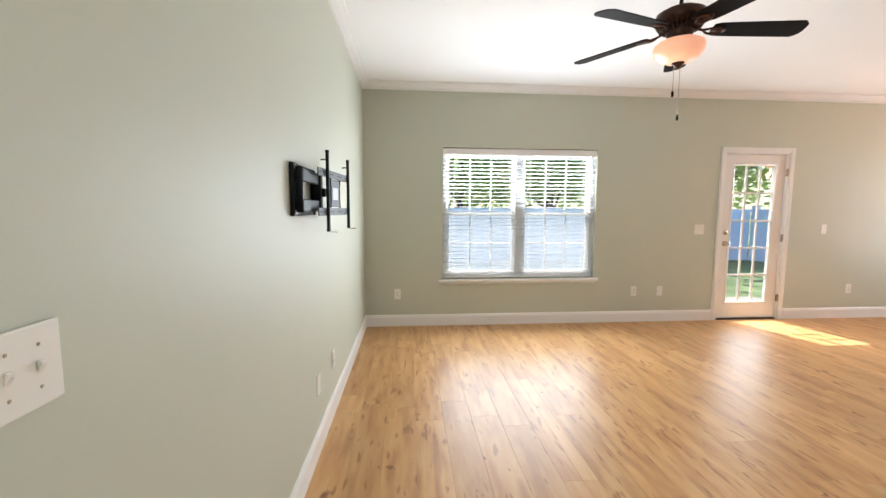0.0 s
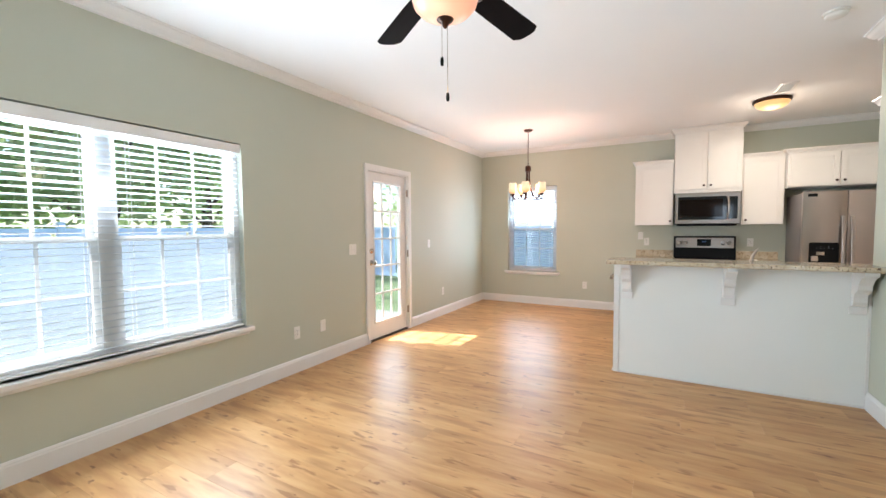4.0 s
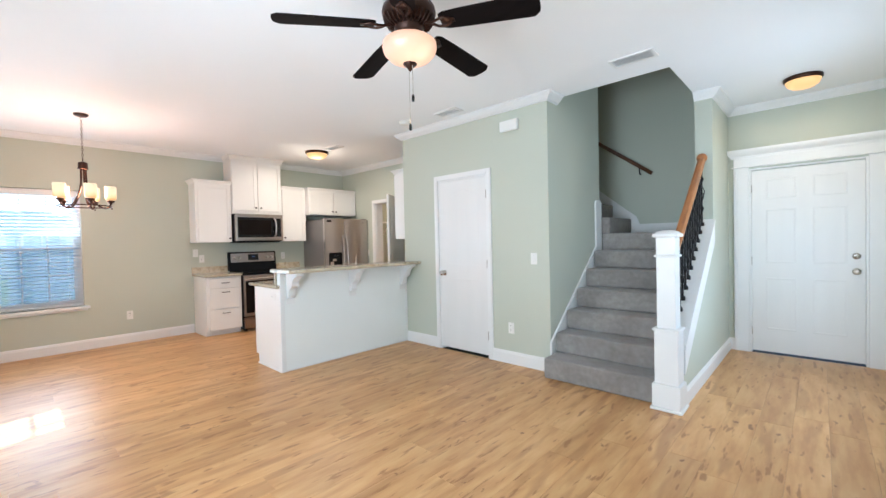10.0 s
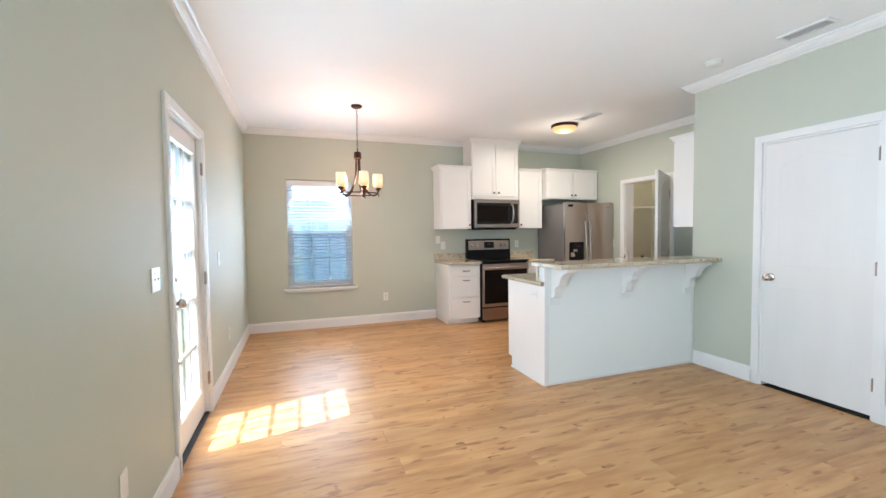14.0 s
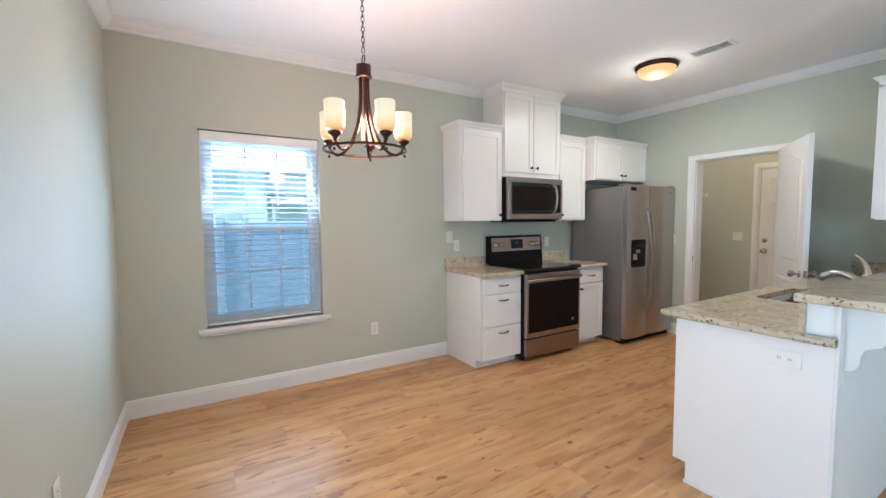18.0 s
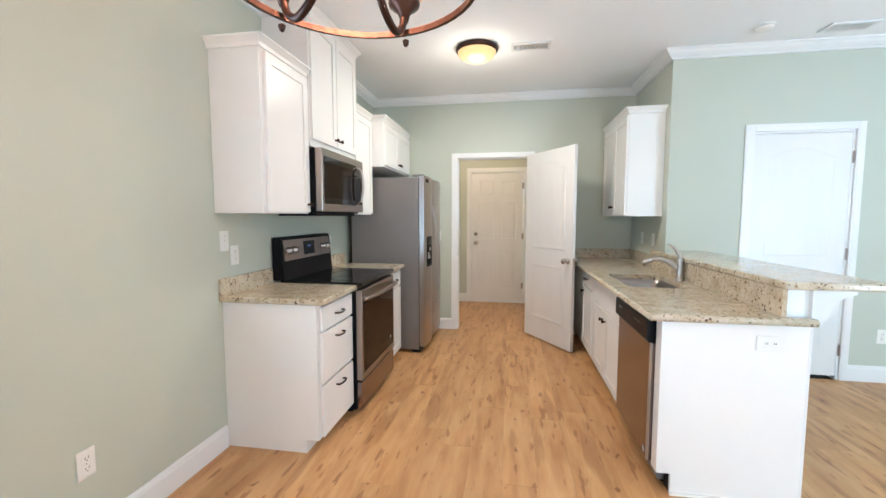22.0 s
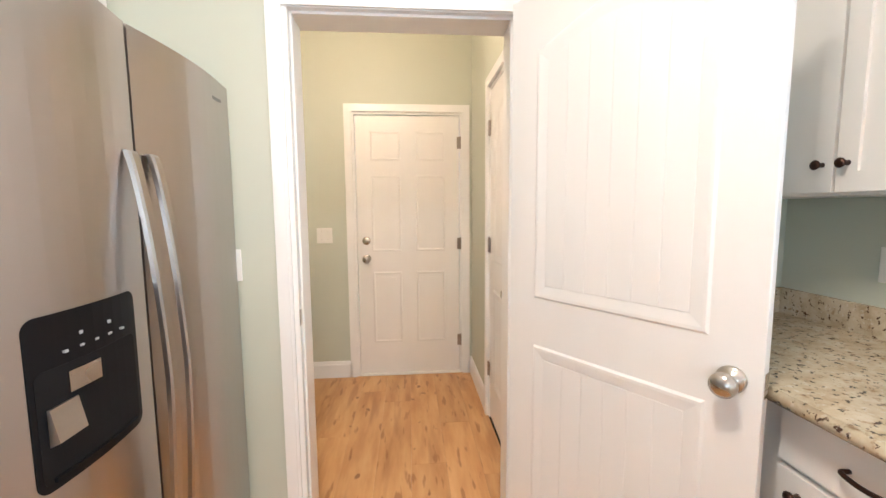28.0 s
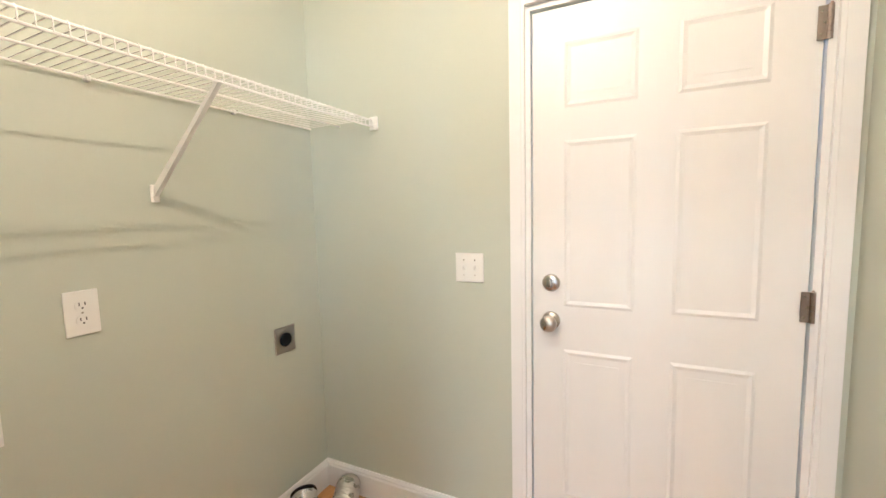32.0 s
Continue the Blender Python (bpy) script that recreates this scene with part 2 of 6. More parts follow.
def plank_wood():
    m, nt, b = nodes_of("honey_maple_vinyl_plank")
    info = nt.nodes.new("ShaderNodeObjectInfo")
    comb = nt.nodes.new("ShaderNodeCombineXYZ")
    for i, k in enumerate((37.0, 91.0, 13.0)):
        mul = nt.nodes.new("ShaderNodeMath")
        mul.operation = "MULTIPLY"
        mul.inputs[1].default_value = k
        nt.links.new(info.outputs["Random"], mul.inputs[0])
        nt.links.new(mul.outputs[0], comb.inputs[i])
    v = coords(nt, (1, 0.16, 1), comb.outputs[0])
    v2 = coords(nt, (1, 0.14, 1), comb.outputs[0])
    grain = noise_tex(nt, v, 14, 4, 0.55)
    base = ramp(nt, [(0.30, (0.46, 0.236, 0.089)), (0.5, (0.57, 0.322, 0.135)), (0.70, (0.64, 0.392, 0.182))])
    nt.links.new(grain, base.inputs[0])
    tone = ramp(nt, [(0.0, (0.87, 0.85, 0.82)), (1.0, (1.06, 1.06, 1.06))])
    nt.links.new(info.outputs["Random"], tone.inputs[0])
    c = mix(nt, 1.0, base.outputs[0], tone.outputs[0], "MULTIPLY")
    # long soft heartwood streaks, short sharp mineral flecks, round knots
    streak = ramp(nt, [(0.56, (0, 0, 0)), (0.66, (1, 1, 1))])
    nt.links.new(noise_tex(nt, v2, 11, 2, 0.5), streak.inputs[0])
    c = mix(nt, mix(nt, 0.50, (0, 0, 0), streak.outputs[0]), c, (0.31, 0.15, 0.055))
    fleck = ramp(nt, [(0.622, (0, 0, 0)), (0.69, (1, 1, 1))])
    nt.links.new(noise_tex(nt, coords(nt, (1, 0.19, 1), comb.outputs[0]), 27, 2, 0.45), fleck.inputs[0])
    c = mix(nt, mix(nt, 0.68, (0, 0, 0), fleck.outputs[0]), c, (0.26, 0.112, 0.038))
    knot = ramp(nt, [(0.715, (0, 0, 0)), (0.76, (1, 1, 1))])
    nt.links.new(noise_tex(nt, coords(nt, (1, 0.6, 1), comb.outputs[0]), 17, 2, 0.4), knot.inputs[0])
    c = mix(nt, mix(nt, 0.75, (0, 0, 0), knot.outputs[0]), c, (0.17, 0.07, 0.028))
    nt.links.new(c, b.inputs["Base Color"])
    rr = nt.nodes.new("ShaderNodeMapRange")
    rr.inputs["To Min"].default_value, rr.inputs["To Max"].default_value = 0.33, 0.44
    nt.links.new(grain, rr.inputs["Value"])
    nt.links.new(rr.outputs[0], b.inputs["Roughness"])
    b.inputs["Specular IOR Level"].default_value = 0.4
    bump(nt, b, grain, 0.06, 0.001)
    return m


def see_through(name, tint=(1, 1, 1)):
    m, nt, b = nodes_of(name)
    b.inputs["Base Color"].default_value = (*tint, 1)
    b.inputs["Transmission Weight"].default_value, b.inputs["Roughness"].default_value, b.inputs["IOR"].default_value = 1.0, 0.0, 1.45
    return m


def foliage():
    m, nt, b = nodes_of("green_foliage")
    r = ramp(nt, [(0.3, (0.15, 0.24, 0.08)), (0.7, (0.28, 0.38, 0.15))])
    nt.links.new(noise_tex(nt, coords(nt), 3.0, 3), r.inputs[0])
    nt.links.new(r.outputs[0], b.inputs["Base Color"])
    b.inputs["Roughness"].default_value = 0.55
    tr = nt.nodes.new("ShaderNodeBsdfTranslucent")
    r2 = ramp(nt, [(0.3, (0.50, 0.66, 0.24)), (0.7, (0.72, 0.82, 0.38))])
    nt.links.new(noise_tex(nt, coords(nt), 5.0, 3), r2.inputs[0])
    nt.links.new(r2.outputs[0], tr.inputs[0])
    mx = nt.nodes.new("ShaderNodeMixShader")
    mx.inputs[0].default_value = 0.65
    nt.links.new(b.outputs[0], mx.inputs[1])
    nt.links.new(tr.outputs[0], mx.inputs[2])
    nt.links.new(mx.outputs[0], nt.nodes["Material Output"].inputs["Surface"])
    return m


def slat_vinyl():
    m, nt, b = nodes_of("white_translucent_vinyl_slat")
    b.inputs["Base Color"].default_value, b.inputs["Roughness"].default_value = (0.66, 0.68, 0.70, 1), 0.5
    tr = nt.nodes.new("ShaderNodeBsdfTranslucent")
    tr.inputs[0].default_value = (0.82, 0.84, 0.86, 1)
    mx = nt.nodes.new("ShaderNodeMixShader")
    mx.inputs[0].default_value = 0.25
    nt.links.new(b.outputs[0], mx.inputs[1])
    nt.links.new(tr.outputs[0], mx.inputs[2])
    nt.links.new(mx.outputs[0], nt.nodes["Material Output"].inputs["Surface"])
    return m


def screen_mesh():
    m, nt, b = nodes_of("grey_insect_screen_mesh")
    b.inputs["Base Color"].default_value, b.inputs["Roughness"].default_value = (0.34, 0.37, 0.42, 1), 0.8
    clear = nt.nodes.new("ShaderNodeBsdfTransparent")
    thin = nt.nodes.new("ShaderNodeBsdfTranslucent")
    thin.inputs[0].default_value = (0.50, 0.56, 0.66, 1)
    weave, mx = nt.nodes.new("ShaderNodeMixShader"), nt.nodes.new("ShaderNodeMixShader")
    weave.inputs[0].default_value, mx.inputs[0].default_value = 0.6, 0.42
    nt.links.new(b.outputs[0], weave.inputs[1])
    nt.links.new(thin.outputs[0], weave.inputs[2])
    nt.links.new(clear.outputs[0], mx.inputs[1])
    nt.links.new(weave.outputs[0], mx.inputs[2])
    nt.links.new(mx.outputs[0], nt.nodes["Material Output"].inputs["Surface"])
    return m


def glowing(name, color, strength, base=(0.8, 0.7, 0.55)):
    m, nt, b = nodes_of(name)
    b.inputs["Base Color"].default_value, b.inputs["Roughness"].default_value = (*base, 1), 0.35
    b.inputs["Emission Color"].default_value, b.inputs["Emission Strength"].default_value = (*color, 1), strength
    return m


LEAF = foliage()
CARPET, GRANITE, PLANK = carpet(), granite(), plank_wood()
GLASS, SLAT, SCREEN = see_through("clear_window_glass"), slat_vinyl(), screen_mesh()
FANGLOW = glowing("lit_peach_glass_bowl", (1.0, 0.44, 0.25), 0.21, (0.38, 0.24, 0.18))
SHADEGLOW = glowing("lit_frosted_glass_shade", (1.0, 0.54, 0.26), 0.27, (0.4, 0.30, 0.2))
# one bulb shines through the bowl near its side
fnt = FANGLOW.node_tree
far = fnt.nodes.new("ShaderNodeVectorMath")
far.operation = "DISTANCE"
far.inputs[1].default_value = (-0.085, 0.0, -0.455)
fnt.links.new(coords(fnt), far.inputs[0])
fr_ = ramp(fnt, [(0.02, (1.0, 0.80, 0.50)), (0.055, (1.0, 0.56, 0.33)), (0.16, (0.86, 0.37, 0.22))])
fnt.links.new(far.outputs["Value"], fr_.inputs[0])
fnt.links.new(fr_.outputs[0], fnt.nodes["Principled BSDF"].inputs["Emission Color"])
FANGLOW.node_tree.nodes["Principled BSDF"].inputs["Emission Strength"].default_value = 0.26
# the bulb sits low in each shade, so its glass glows deeper there and paler towards the rim
snt = SHADEGLOW.node_tree
sep = snt.nodes.new("ShaderNodeSeparateXYZ")
snt.links.new(coords(snt), sep.inputs[0])
mr = snt.nodes.new("ShaderNodeMapRange")
mr.inputs["From Min"].default_value, mr.inputs["From Max"].default_value = -0.90, -0.75
snt.links.new(sep.outputs["Z"], mr.inputs["Value"])
sr = ramp(snt, [(0.0, (0.85, 0.30, 0.08)), (0.2, (1.0, 0.55, 0.20)), (0.5, (1.0, 0.78, 0.46)), (1.0, (0.88, 0.64, 0.40))])
snt.links.new(mr.outputs[0], sr.inputs[0])
snt.links.new(sr.outputs[0], SHADEGLOW.node_tree.nodes["Principled BSDF"].inputs["Emission Color"])
FLUSHGLOW = glowing("lit_alabaster_glass_dome", (1.0, 0.50, 0.19), 0.28, (0.4, 0.25, 0.12))
DISPLAY = glowing("blue_display_digits", (0.1, 0.35, 1.0), 0.03, (0.03, 0.035, 0.05))

# ---- building tools ----


def place(x=0, y=0, z=0, rx=0, ry=0, rz=0):
    return pose(x, y, z, rx, ry, rz)


def thing(name, at, label, category, group="", kind="", rz=0):
    ob = new(name)
    ob.empty_display_size = 0.1
    ob.matrix_world = pose(*at, 0, 0, rz)
    return tagged(ob, label, category, group, kind)


def mesh_from(name, bm, material, smooth=False):
    me = bpy.data.meshes.new(name)
    bm.normal_update()
    bm.to_mesh(me)
    bm.free()
    me.materials.append(material)
    if smooth:
        for p in me.polygons:
            p.use_smooth = True
    return me


def part(name, bm, material, parent, label="", smooth=False):
    """One mesh under a thing; the bmesh is in the thing's own space."""
    ob = new(name, mesh_from(name, bm, material, smooth))
    ob.parent = parent
    if label:
        tagged(ob, label)
    return ob


def solid(name, bm, material, label, category="", kind="structure", smooth=False, group=""):
    return tagged(new(name, mesh_from(name, bm, material, smooth)), label, category, group, kind)


def box(bm, x0, x1, y0, y1, z0, z1, bevel=0.0, seg=1):
    x0, x1, y0, y1, z0, z1 = min(x0, x1), max(x0, x1), min(y0, y1), max(y0, y1), min(z0, z1), max(z0, z1)
    v = [bm.verts.new((x, y, z)) for z in (z0, z1) for y in (y0, y1) for x in (x0, x1)]
    fs = [bm.faces.new([v[i] for i in f]) for f in ((0, 2, 3, 1), (4, 5, 7, 6), (0, 1, 5, 4), (2, 6, 7, 3), (0, 4, 6, 2), (1, 3, 7, 5))]
    if bevel:
        es = list({e for f in fs for e in f.edges})
        bmesh.ops.bevel(bm, geom=es, offset=bevel, segments=seg, affect="EDGES", profile=0.5)
    return bm


def B(*a, **k):
    return box(bmesh.new(), *a, **k)


def prism(bm, pts, axis, a0, a1):
    """A polygon (in the two other axes, in order) pulled along an axis."""
    def v3(p, a):
        return {"x": (a, p[0], p[1]), "y": (p[0], a, p[1]), "z": (p[0], p[1], a)}[axis]
    lo, hi = [bm.verts.new(v3(p, a0)) for p in pts], [bm.verts.new(v3(p, a1)) for p in pts]
    n = len(pts)
    fs = [bm.faces.new(lo[::-1]), bm.faces.new(hi)]
    for i in range(n):
        fs.append(bm.faces.new((lo[i], lo[(i + 1) % n], hi[(i + 1) % n], hi[i])))
    bmesh.ops.recalc_face_normals(bm, faces=fs)
    return bm


def turned(bm, profile, n=24, m=None):
    """A turned body round z from (radius, height) pairs."""
    rings = []
    for r, z in profile:
        if r < 1e-5:
            rings.append([bm.verts.new((0, 0, z))])
        else:
            rings.append([bm.verts.new((r * math.cos(2 * math.pi * i / n), r * math.sin(2 * math.pi * i / n), z)) for i in range(n)])
    fs = []
    for a, b in zip(rings, rings[1:]):
        for i in range(n):
            j = (i + 1) % n
            q = [a[i % len(a)], a[j % len(a)], b[j % len(b)], b[i % len(b)]]
            q = list(dict.fromkeys(q))
            if len(q) > 2:
                fs.append(bm.faces.new(q))
    for ring in (rings[0], rings[-1]):
        if len(ring) > 2:
            fs.append(bm.faces.new(ring))
    bmesh.ops.recalc_face_normals(bm, faces=fs)
    if m is not None:
        bmesh.ops.transform(bm, matrix=m, verts=list({v for f in fs for v in f.verts}))
    return bm


def tube(bm, pts, radius, n=10, closed=False):
    """A round bar along points; radius may be a list."""
    pts = [Vector(p) for p in pts]
    k = len(pts)
    rings = []
    up = None
    for i, p in enumerate(pts):
        a = pts[i - 1] if i > 0 else (pts[-1] if closed else p)
        b = pts[(i + 1) % k] if (i < k - 1 or closed) else p
        d = (b - a).normalized()
        if up is None:
            up = d.orthogonal().normalized()
        up = (up - d * up.dot(d)).normalized()
        w = d.cross(up)
        r = radius[i] if isinstance(radius, (list, tuple)) else radius
        rings.append([bm.verts.new(p + r * (math.cos(2 * math.pi * j / n) * up + math.sin(2 * math.pi * j / n) * w)) for j in range(n)])
    fs = []
    for i in range(k if closed else k - 1):
        a, b = rings[i], rings[(i + 1) % k]
        for j in range(n):
            fs.append(bm.faces.new((a[j], a[(j + 1) % n], b[(j + 1) % n], b[j])))
    if not closed:
        fs += [bm.faces.new(rings[0][::-1]), bm.faces.new(rings[-1])]
    bmesh.ops.recalc_face_normals(bm, faces=fs)
    return bm


def curve_pts(ctrl, n=16):
    """Points of a smooth line through the control points."""
    c = [Vector(p) for p in ctrl]
    c = [2 * c[0] - c[1]] + c + [2 * c[-1] - c[-2]]
    out = []
    for i in range(1, len(c) - 2):
        for s in range(n):
            t = s / n
            out.append(0.5 * ((2 * c[i]) + (c[i + 1] - c[i - 1]) * t + (2 * c[i - 1] - 5 * c[i] + 4 * c[i + 1] - c[i + 2]) * t * t
                              + (3 * c[i] - c[i - 1] - 3 * c[i + 1] + c[i + 2]) * t ** 3))
    return out + [c[-2]]


def run_profile(bm, p0, p1, out, profile, m0=0, m1=0):
    """A moulding's profile (depth off the wall, height) along a wall line; m0, m1: mitre (-1 inside, 1 outside corner)."""
    p0, p1, out = Vector((*p0, 0)), Vector((*p1, 0)), Vector((*out, 0))
    d = (p1 - p0).normalized()
    a = [bm.verts.new(p0 + out * w - d * (m0 * w) + Vector((0, 0, h))) for w, h in profile]
    b = [bm.verts.new(p1 + out * w + d * (m1 * w) + Vector((0, 0, h))) for w, h in profile]
    n = len(profile)
    fs = [bm.faces.new((a[i], a[(i + 1) % n], b[(i + 1) % n], b[i])) for i in range(n)]
    fs += [bm.faces.new(a[::-1]), bm.faces.new(b)]
    bmesh.ops.recalc_face_normals(bm, faces=fs)
    return bm


def wall_mesh(axis, t0, t1, a0, a1, z0, z1, openings=()):
    """A wall slab with openings (a0, a1, z0, z1) that go through it."""
    bm = bmesh.new()

    def put(u0, u1, w0, w1):
        if u1 - u0 > 1e-4 and w1 - w0 > 1e-4:
            box(bm, *((u0, u1, t0, t1) if axis == "x" else (t0, t1, u0, u1)), w0, w1)
    at = a0
    for o0, o1, b0, b1 in sorted(openings):
        put(at, o0, z0, z1)
        put(o0, o1, z0, b0)
        put(o0, o1, b1, z1)
        at = o1
    put(at, a1, z0, z1)
    return bm

# ---- the house: plan ----
H = 2.738         # ceiling
BACK, SIDE = 4.36, 7.62
FRONT = -2.05
KEND = -1.0       # far wall of the kitchen
CX0, CX1 = 2.53, 4.65   # closet block
LAUN = -2.635
T = 0.12
TK = 0.180        # the wall between kitchen and laundry
UP = 5.1          # top of the stair well


def wall(name, label, *a, **k):
    return solid(name, wall_mesh(*a, **k), SAGE, label, "wall")


wall("wall_tv", "sage green painted drywall wall with a narrow window", "y", -0.15, 0, FRONT - 0.15, BACK + 0.15, 0, H, [(-0.82, 0.15, 0.62, 1.965)])
wall("wall_back", "sage green painted wall with a twin window and glazed door", "x", BACK, BACK + 0.15, 0, SIDE, 0, H, [(0.889, 2.70, 0.55, 2.05), (4.285, 5.115, 0, 2.055)])
wall("wall_dining", "sage green painted wall with one blind-covered window", "y", SIDE, SIDE + 0.15, LAUN - T, BACK + 0.15, 0, H, [(2.97, 3.845, 0.58, 2.075)])
wall("wall_kitchen_end", "sage green wall with a doorway to the laundry room", "x", KEND - TK, KEND, CX1 - T, SIDE, 0, H, [(5.765, 6.615, 0, 2.055)])
wall("wall_closet", "sage green closet wall with a white door", "x", -T, 0, CX0, CX1, 0, H, [(3.275, 4.015, 0, 2.05)])
wall("wall_closet_side", "sage green wall behind the sink counter", "y", CX1 - T, CX1, KEND, -T, 0, H)
wall("wall_stair_side", "sage green wall beside the carpeted stairs", "y", CX0, CX0 + T, -1.25, -T, 0, UP)
wall("wall_upper_flight", "sage green wall beside the upper stair flight", "x", -1.25, -1.25 + T, CX0 + T, CX1 - T, 0, UP)
wall("wall_upper_end", "sage green wall at the top of the stairs", "y", CX1 - T, CX1, FRONT, -1.25 + T, 0, UP)
wall("wall_front", "sage green front wall with the entry door", "x", FRONT - 0.15, FRONT, 0, CX1, 0, UP, [(0.245, 1.17, 0, 2.045)])
wall("wall_foyer", "sage green wall between the foyer and the stairs", "y", 1.36, 1.51, FRONT, -1.13, 0, H)
wall("wall_well_header", "sage green wall above the stair opening", "x", -0.22, -0.10, 1.39, CX0, H + 0.12, UP)
wall("wall_well_side", "sage green wall above the stair opening", "y", 1.39, 1.51, FRONT, -0.22, H + 0.12, UP)
wall("wall_laundry_end", "sage green laundry wall with a six-panel door", "x", LAUN - T, LAUN, 5.57, SIDE, 0, H, [(5.765, 6.605, 0, 2.06)])
wall("wall_laundry_side", "sage green laundry wall with an arched-panel door", "y", 5.57, 5.69, LAUN, KEND - TK, 0, H, [(-1.93, -1.225, 0, 2.05)])

bm = bmesh.new()
for x0, x1, y0, y1 in ((-0.15, 1.51, FRONT - 0.15, BACK + 0.15), (1.51, CX0, -0.22, BACK + 0.15), (CX0, CX1, -0.12, BACK + 0.15), (CX1, SIDE + 0.15, LAUN - 0.15, BACK + 0.15)):
    box(bm, x0, x1, y0, y1, H, H + 0.12)
solid("ceiling", bm, CEILING, "flat white painted drywall ceiling", "ceiling")
solid("ceiling_stairwell", B(1.39, CX1, FRONT - 0.15, -0.1, UP, UP + 0.1), CEILING, "white ceiling high above the stair well", "ceiling")

# knee wall that climbs with the stairs
RISE, RUN, Y0 = 0.195, 0.24, 0.19
SLOPE = RISE / RUN


def knee(y):
    return 0.60 + SLOPE * (-0.087 - y)


bm = prism(bmesh.new(), [(-1.13, 0), (0.10, 0), (0.10, knee(0.10)), (-1.13, knee(-1.13))], "x", 1.360, 1.495)
solid("wall_knee", bm, SAGE, "sage green knee wall under the stair balustrade", "wall")
bm = prism(bmesh.new(), [(-1.13, knee(-1.13)), (0.10, knee(0.10)), (0.10, knee(0.10) + 0.03), (-1.13, knee(-1.13) + 0.03)], "x", 1.340, 1.515)
solid("trim_knee_cap", bm, TRIM, "white sloping cap on the knee wall", "trim")
bm = prism(bmesh.new(), [(-1.13, knee(-1.13) - 0.20), (0.10, knee(0.10) - 0.20), (0.10, knee(0.10) - 0.001), (-1.13, knee(-1.13) - 0.001)], "x", 1.345, 1.3598)
solid("trim_knee_skirt", bm, TRIM, "white sloping skirt board on the foyer side", "trim")

# mouldings
CROWN = [(0, H), (0.080, H), (0.080, H - 0.012), (0.068, H - 0.018), (0.057, H - 0.036), (0.036, H - 0.054), (0.022, H - 0.061), (0.020, H - 0.072), (0, H - 0.076)]
BASE = [(0, 0), (0.016, 0), (0.016, 0.105), (0.012, 0.112), (0.012, 0.120), (0.006, 0.132), (0, 0.132)]
crowns = [((0, BACK), (0, FRONT), (1, 0), -1, -1), ((0, BACK), (SIDE, BACK), (0, -1), -1, -1), ((SIDE, BACK), (SIDE, 1.235), (-1, 0), -1, 0),
          ((SIDE, 0.435), (SIDE, KEND), (-1, 0), 0, -1), ((SIDE, KEND), (CX1, KEND), (0, 1), -1, -1), ((CX1, KEND), (CX1, 0), (1, 0), -1, 1),
          ((CX1, 0), (CX0, 0), (0, 1), 1, 1), ((CX0, 0), (CX0, -0.20), (-1, 0), 1, 0), ((0, FRONT), (1.36, FRONT), (0, 1), -1, -1),
          ((1.36, FRONT), (1.36, -1.13), (-1, 0), -1, 1), ((1.36, -1.13), (1.51, -1.13), (0, 1), 1, 0)]
for p0, p1, o, m0, m1 in crowns:
    solid("trim_crown", run_profile(bmesh.new(), p0, p1, o, CROWN, m0, m1), TRIM, "white crown moulding", "trim")
bases = [((0, BACK), (0, FRONT), (1, 0), -1, -1), ((0, BACK), (4.25, BACK), (0, -1), -1, 0), ((5.18, BACK), (SIDE, BACK), (0, -1), 0, -1),
         ((SIDE, BACK), (SIDE, 1.715), (-1, 0), -1, 0), ((4.62, 0), (4.065, 0), (0, 1), 0, 0), ((3.22, 0), (CX0, 0), (0, 1), 0, 0),
         ((0, FRONT), (0.115, FRONT), (0, 1), -1, 0), ((1.30, FRONT), (1.36, FRONT), (0, 1), 0, -1), ((1.36, FRONT), (1.36, 0.10), (-1, 0), -1, 0),
         ((6.66, KEND), (6.90, KEND), (0, 1), 0, 0), ((6.65, LAUN), (SIDE, LAUN), (0, 1), 0, -1), ((SIDE, LAUN), (SIDE, KEND - TK), (-1, 0), -1, -1),
         ((5.69, LAUN), (5.69, -1.985), (1, 0), -1, 0), ((5.69, LAUN), (5.72, LAUN), (0, 1), -1, 0)]
for p0, p1, o, m0, m1 in bases:
    solid("baseboard", run_profile(bmesh.new(), p0, p1, o, BASE, m0, m1), TRIM, "white painted baseboard", "baseboard")

# ---- stairs ----
stairs = thing("staircase", (2.02, Y0, 0), "grey carpeted staircase turning at a landing", "stairs")


def S(bm):
    bmesh.ops.translate(bm, verts=bm.verts, vec=(-2.02, -Y0, 0))
    return bm


for k in range(6):
    y1 = Y0 - RUN * k
    part("step", S(B(1.516, 2.508, -1.24, y1, RISE * k + 0.0005, RISE * (k + 1), bevel=0.022, seg=3)), CARPET, stairs)
part("landing", S(B(1.516, 2.508, FRONT + 0.016, Y0 - RUN * 6, 0.8, RISE * 7, bevel=0.022, seg=3)), CARPET, stairs, "grey carpeted landing")
for k in range(6):
    x0 = 2.42 + 0.235 * k
    part("upper_step", S(B(x0, 4.5, FRONT + 0.016, -1.268, RISE * (7 + k) + 0.0005, RISE * (8 + k), bevel=0.022, seg=3)), CARPET, stairs)
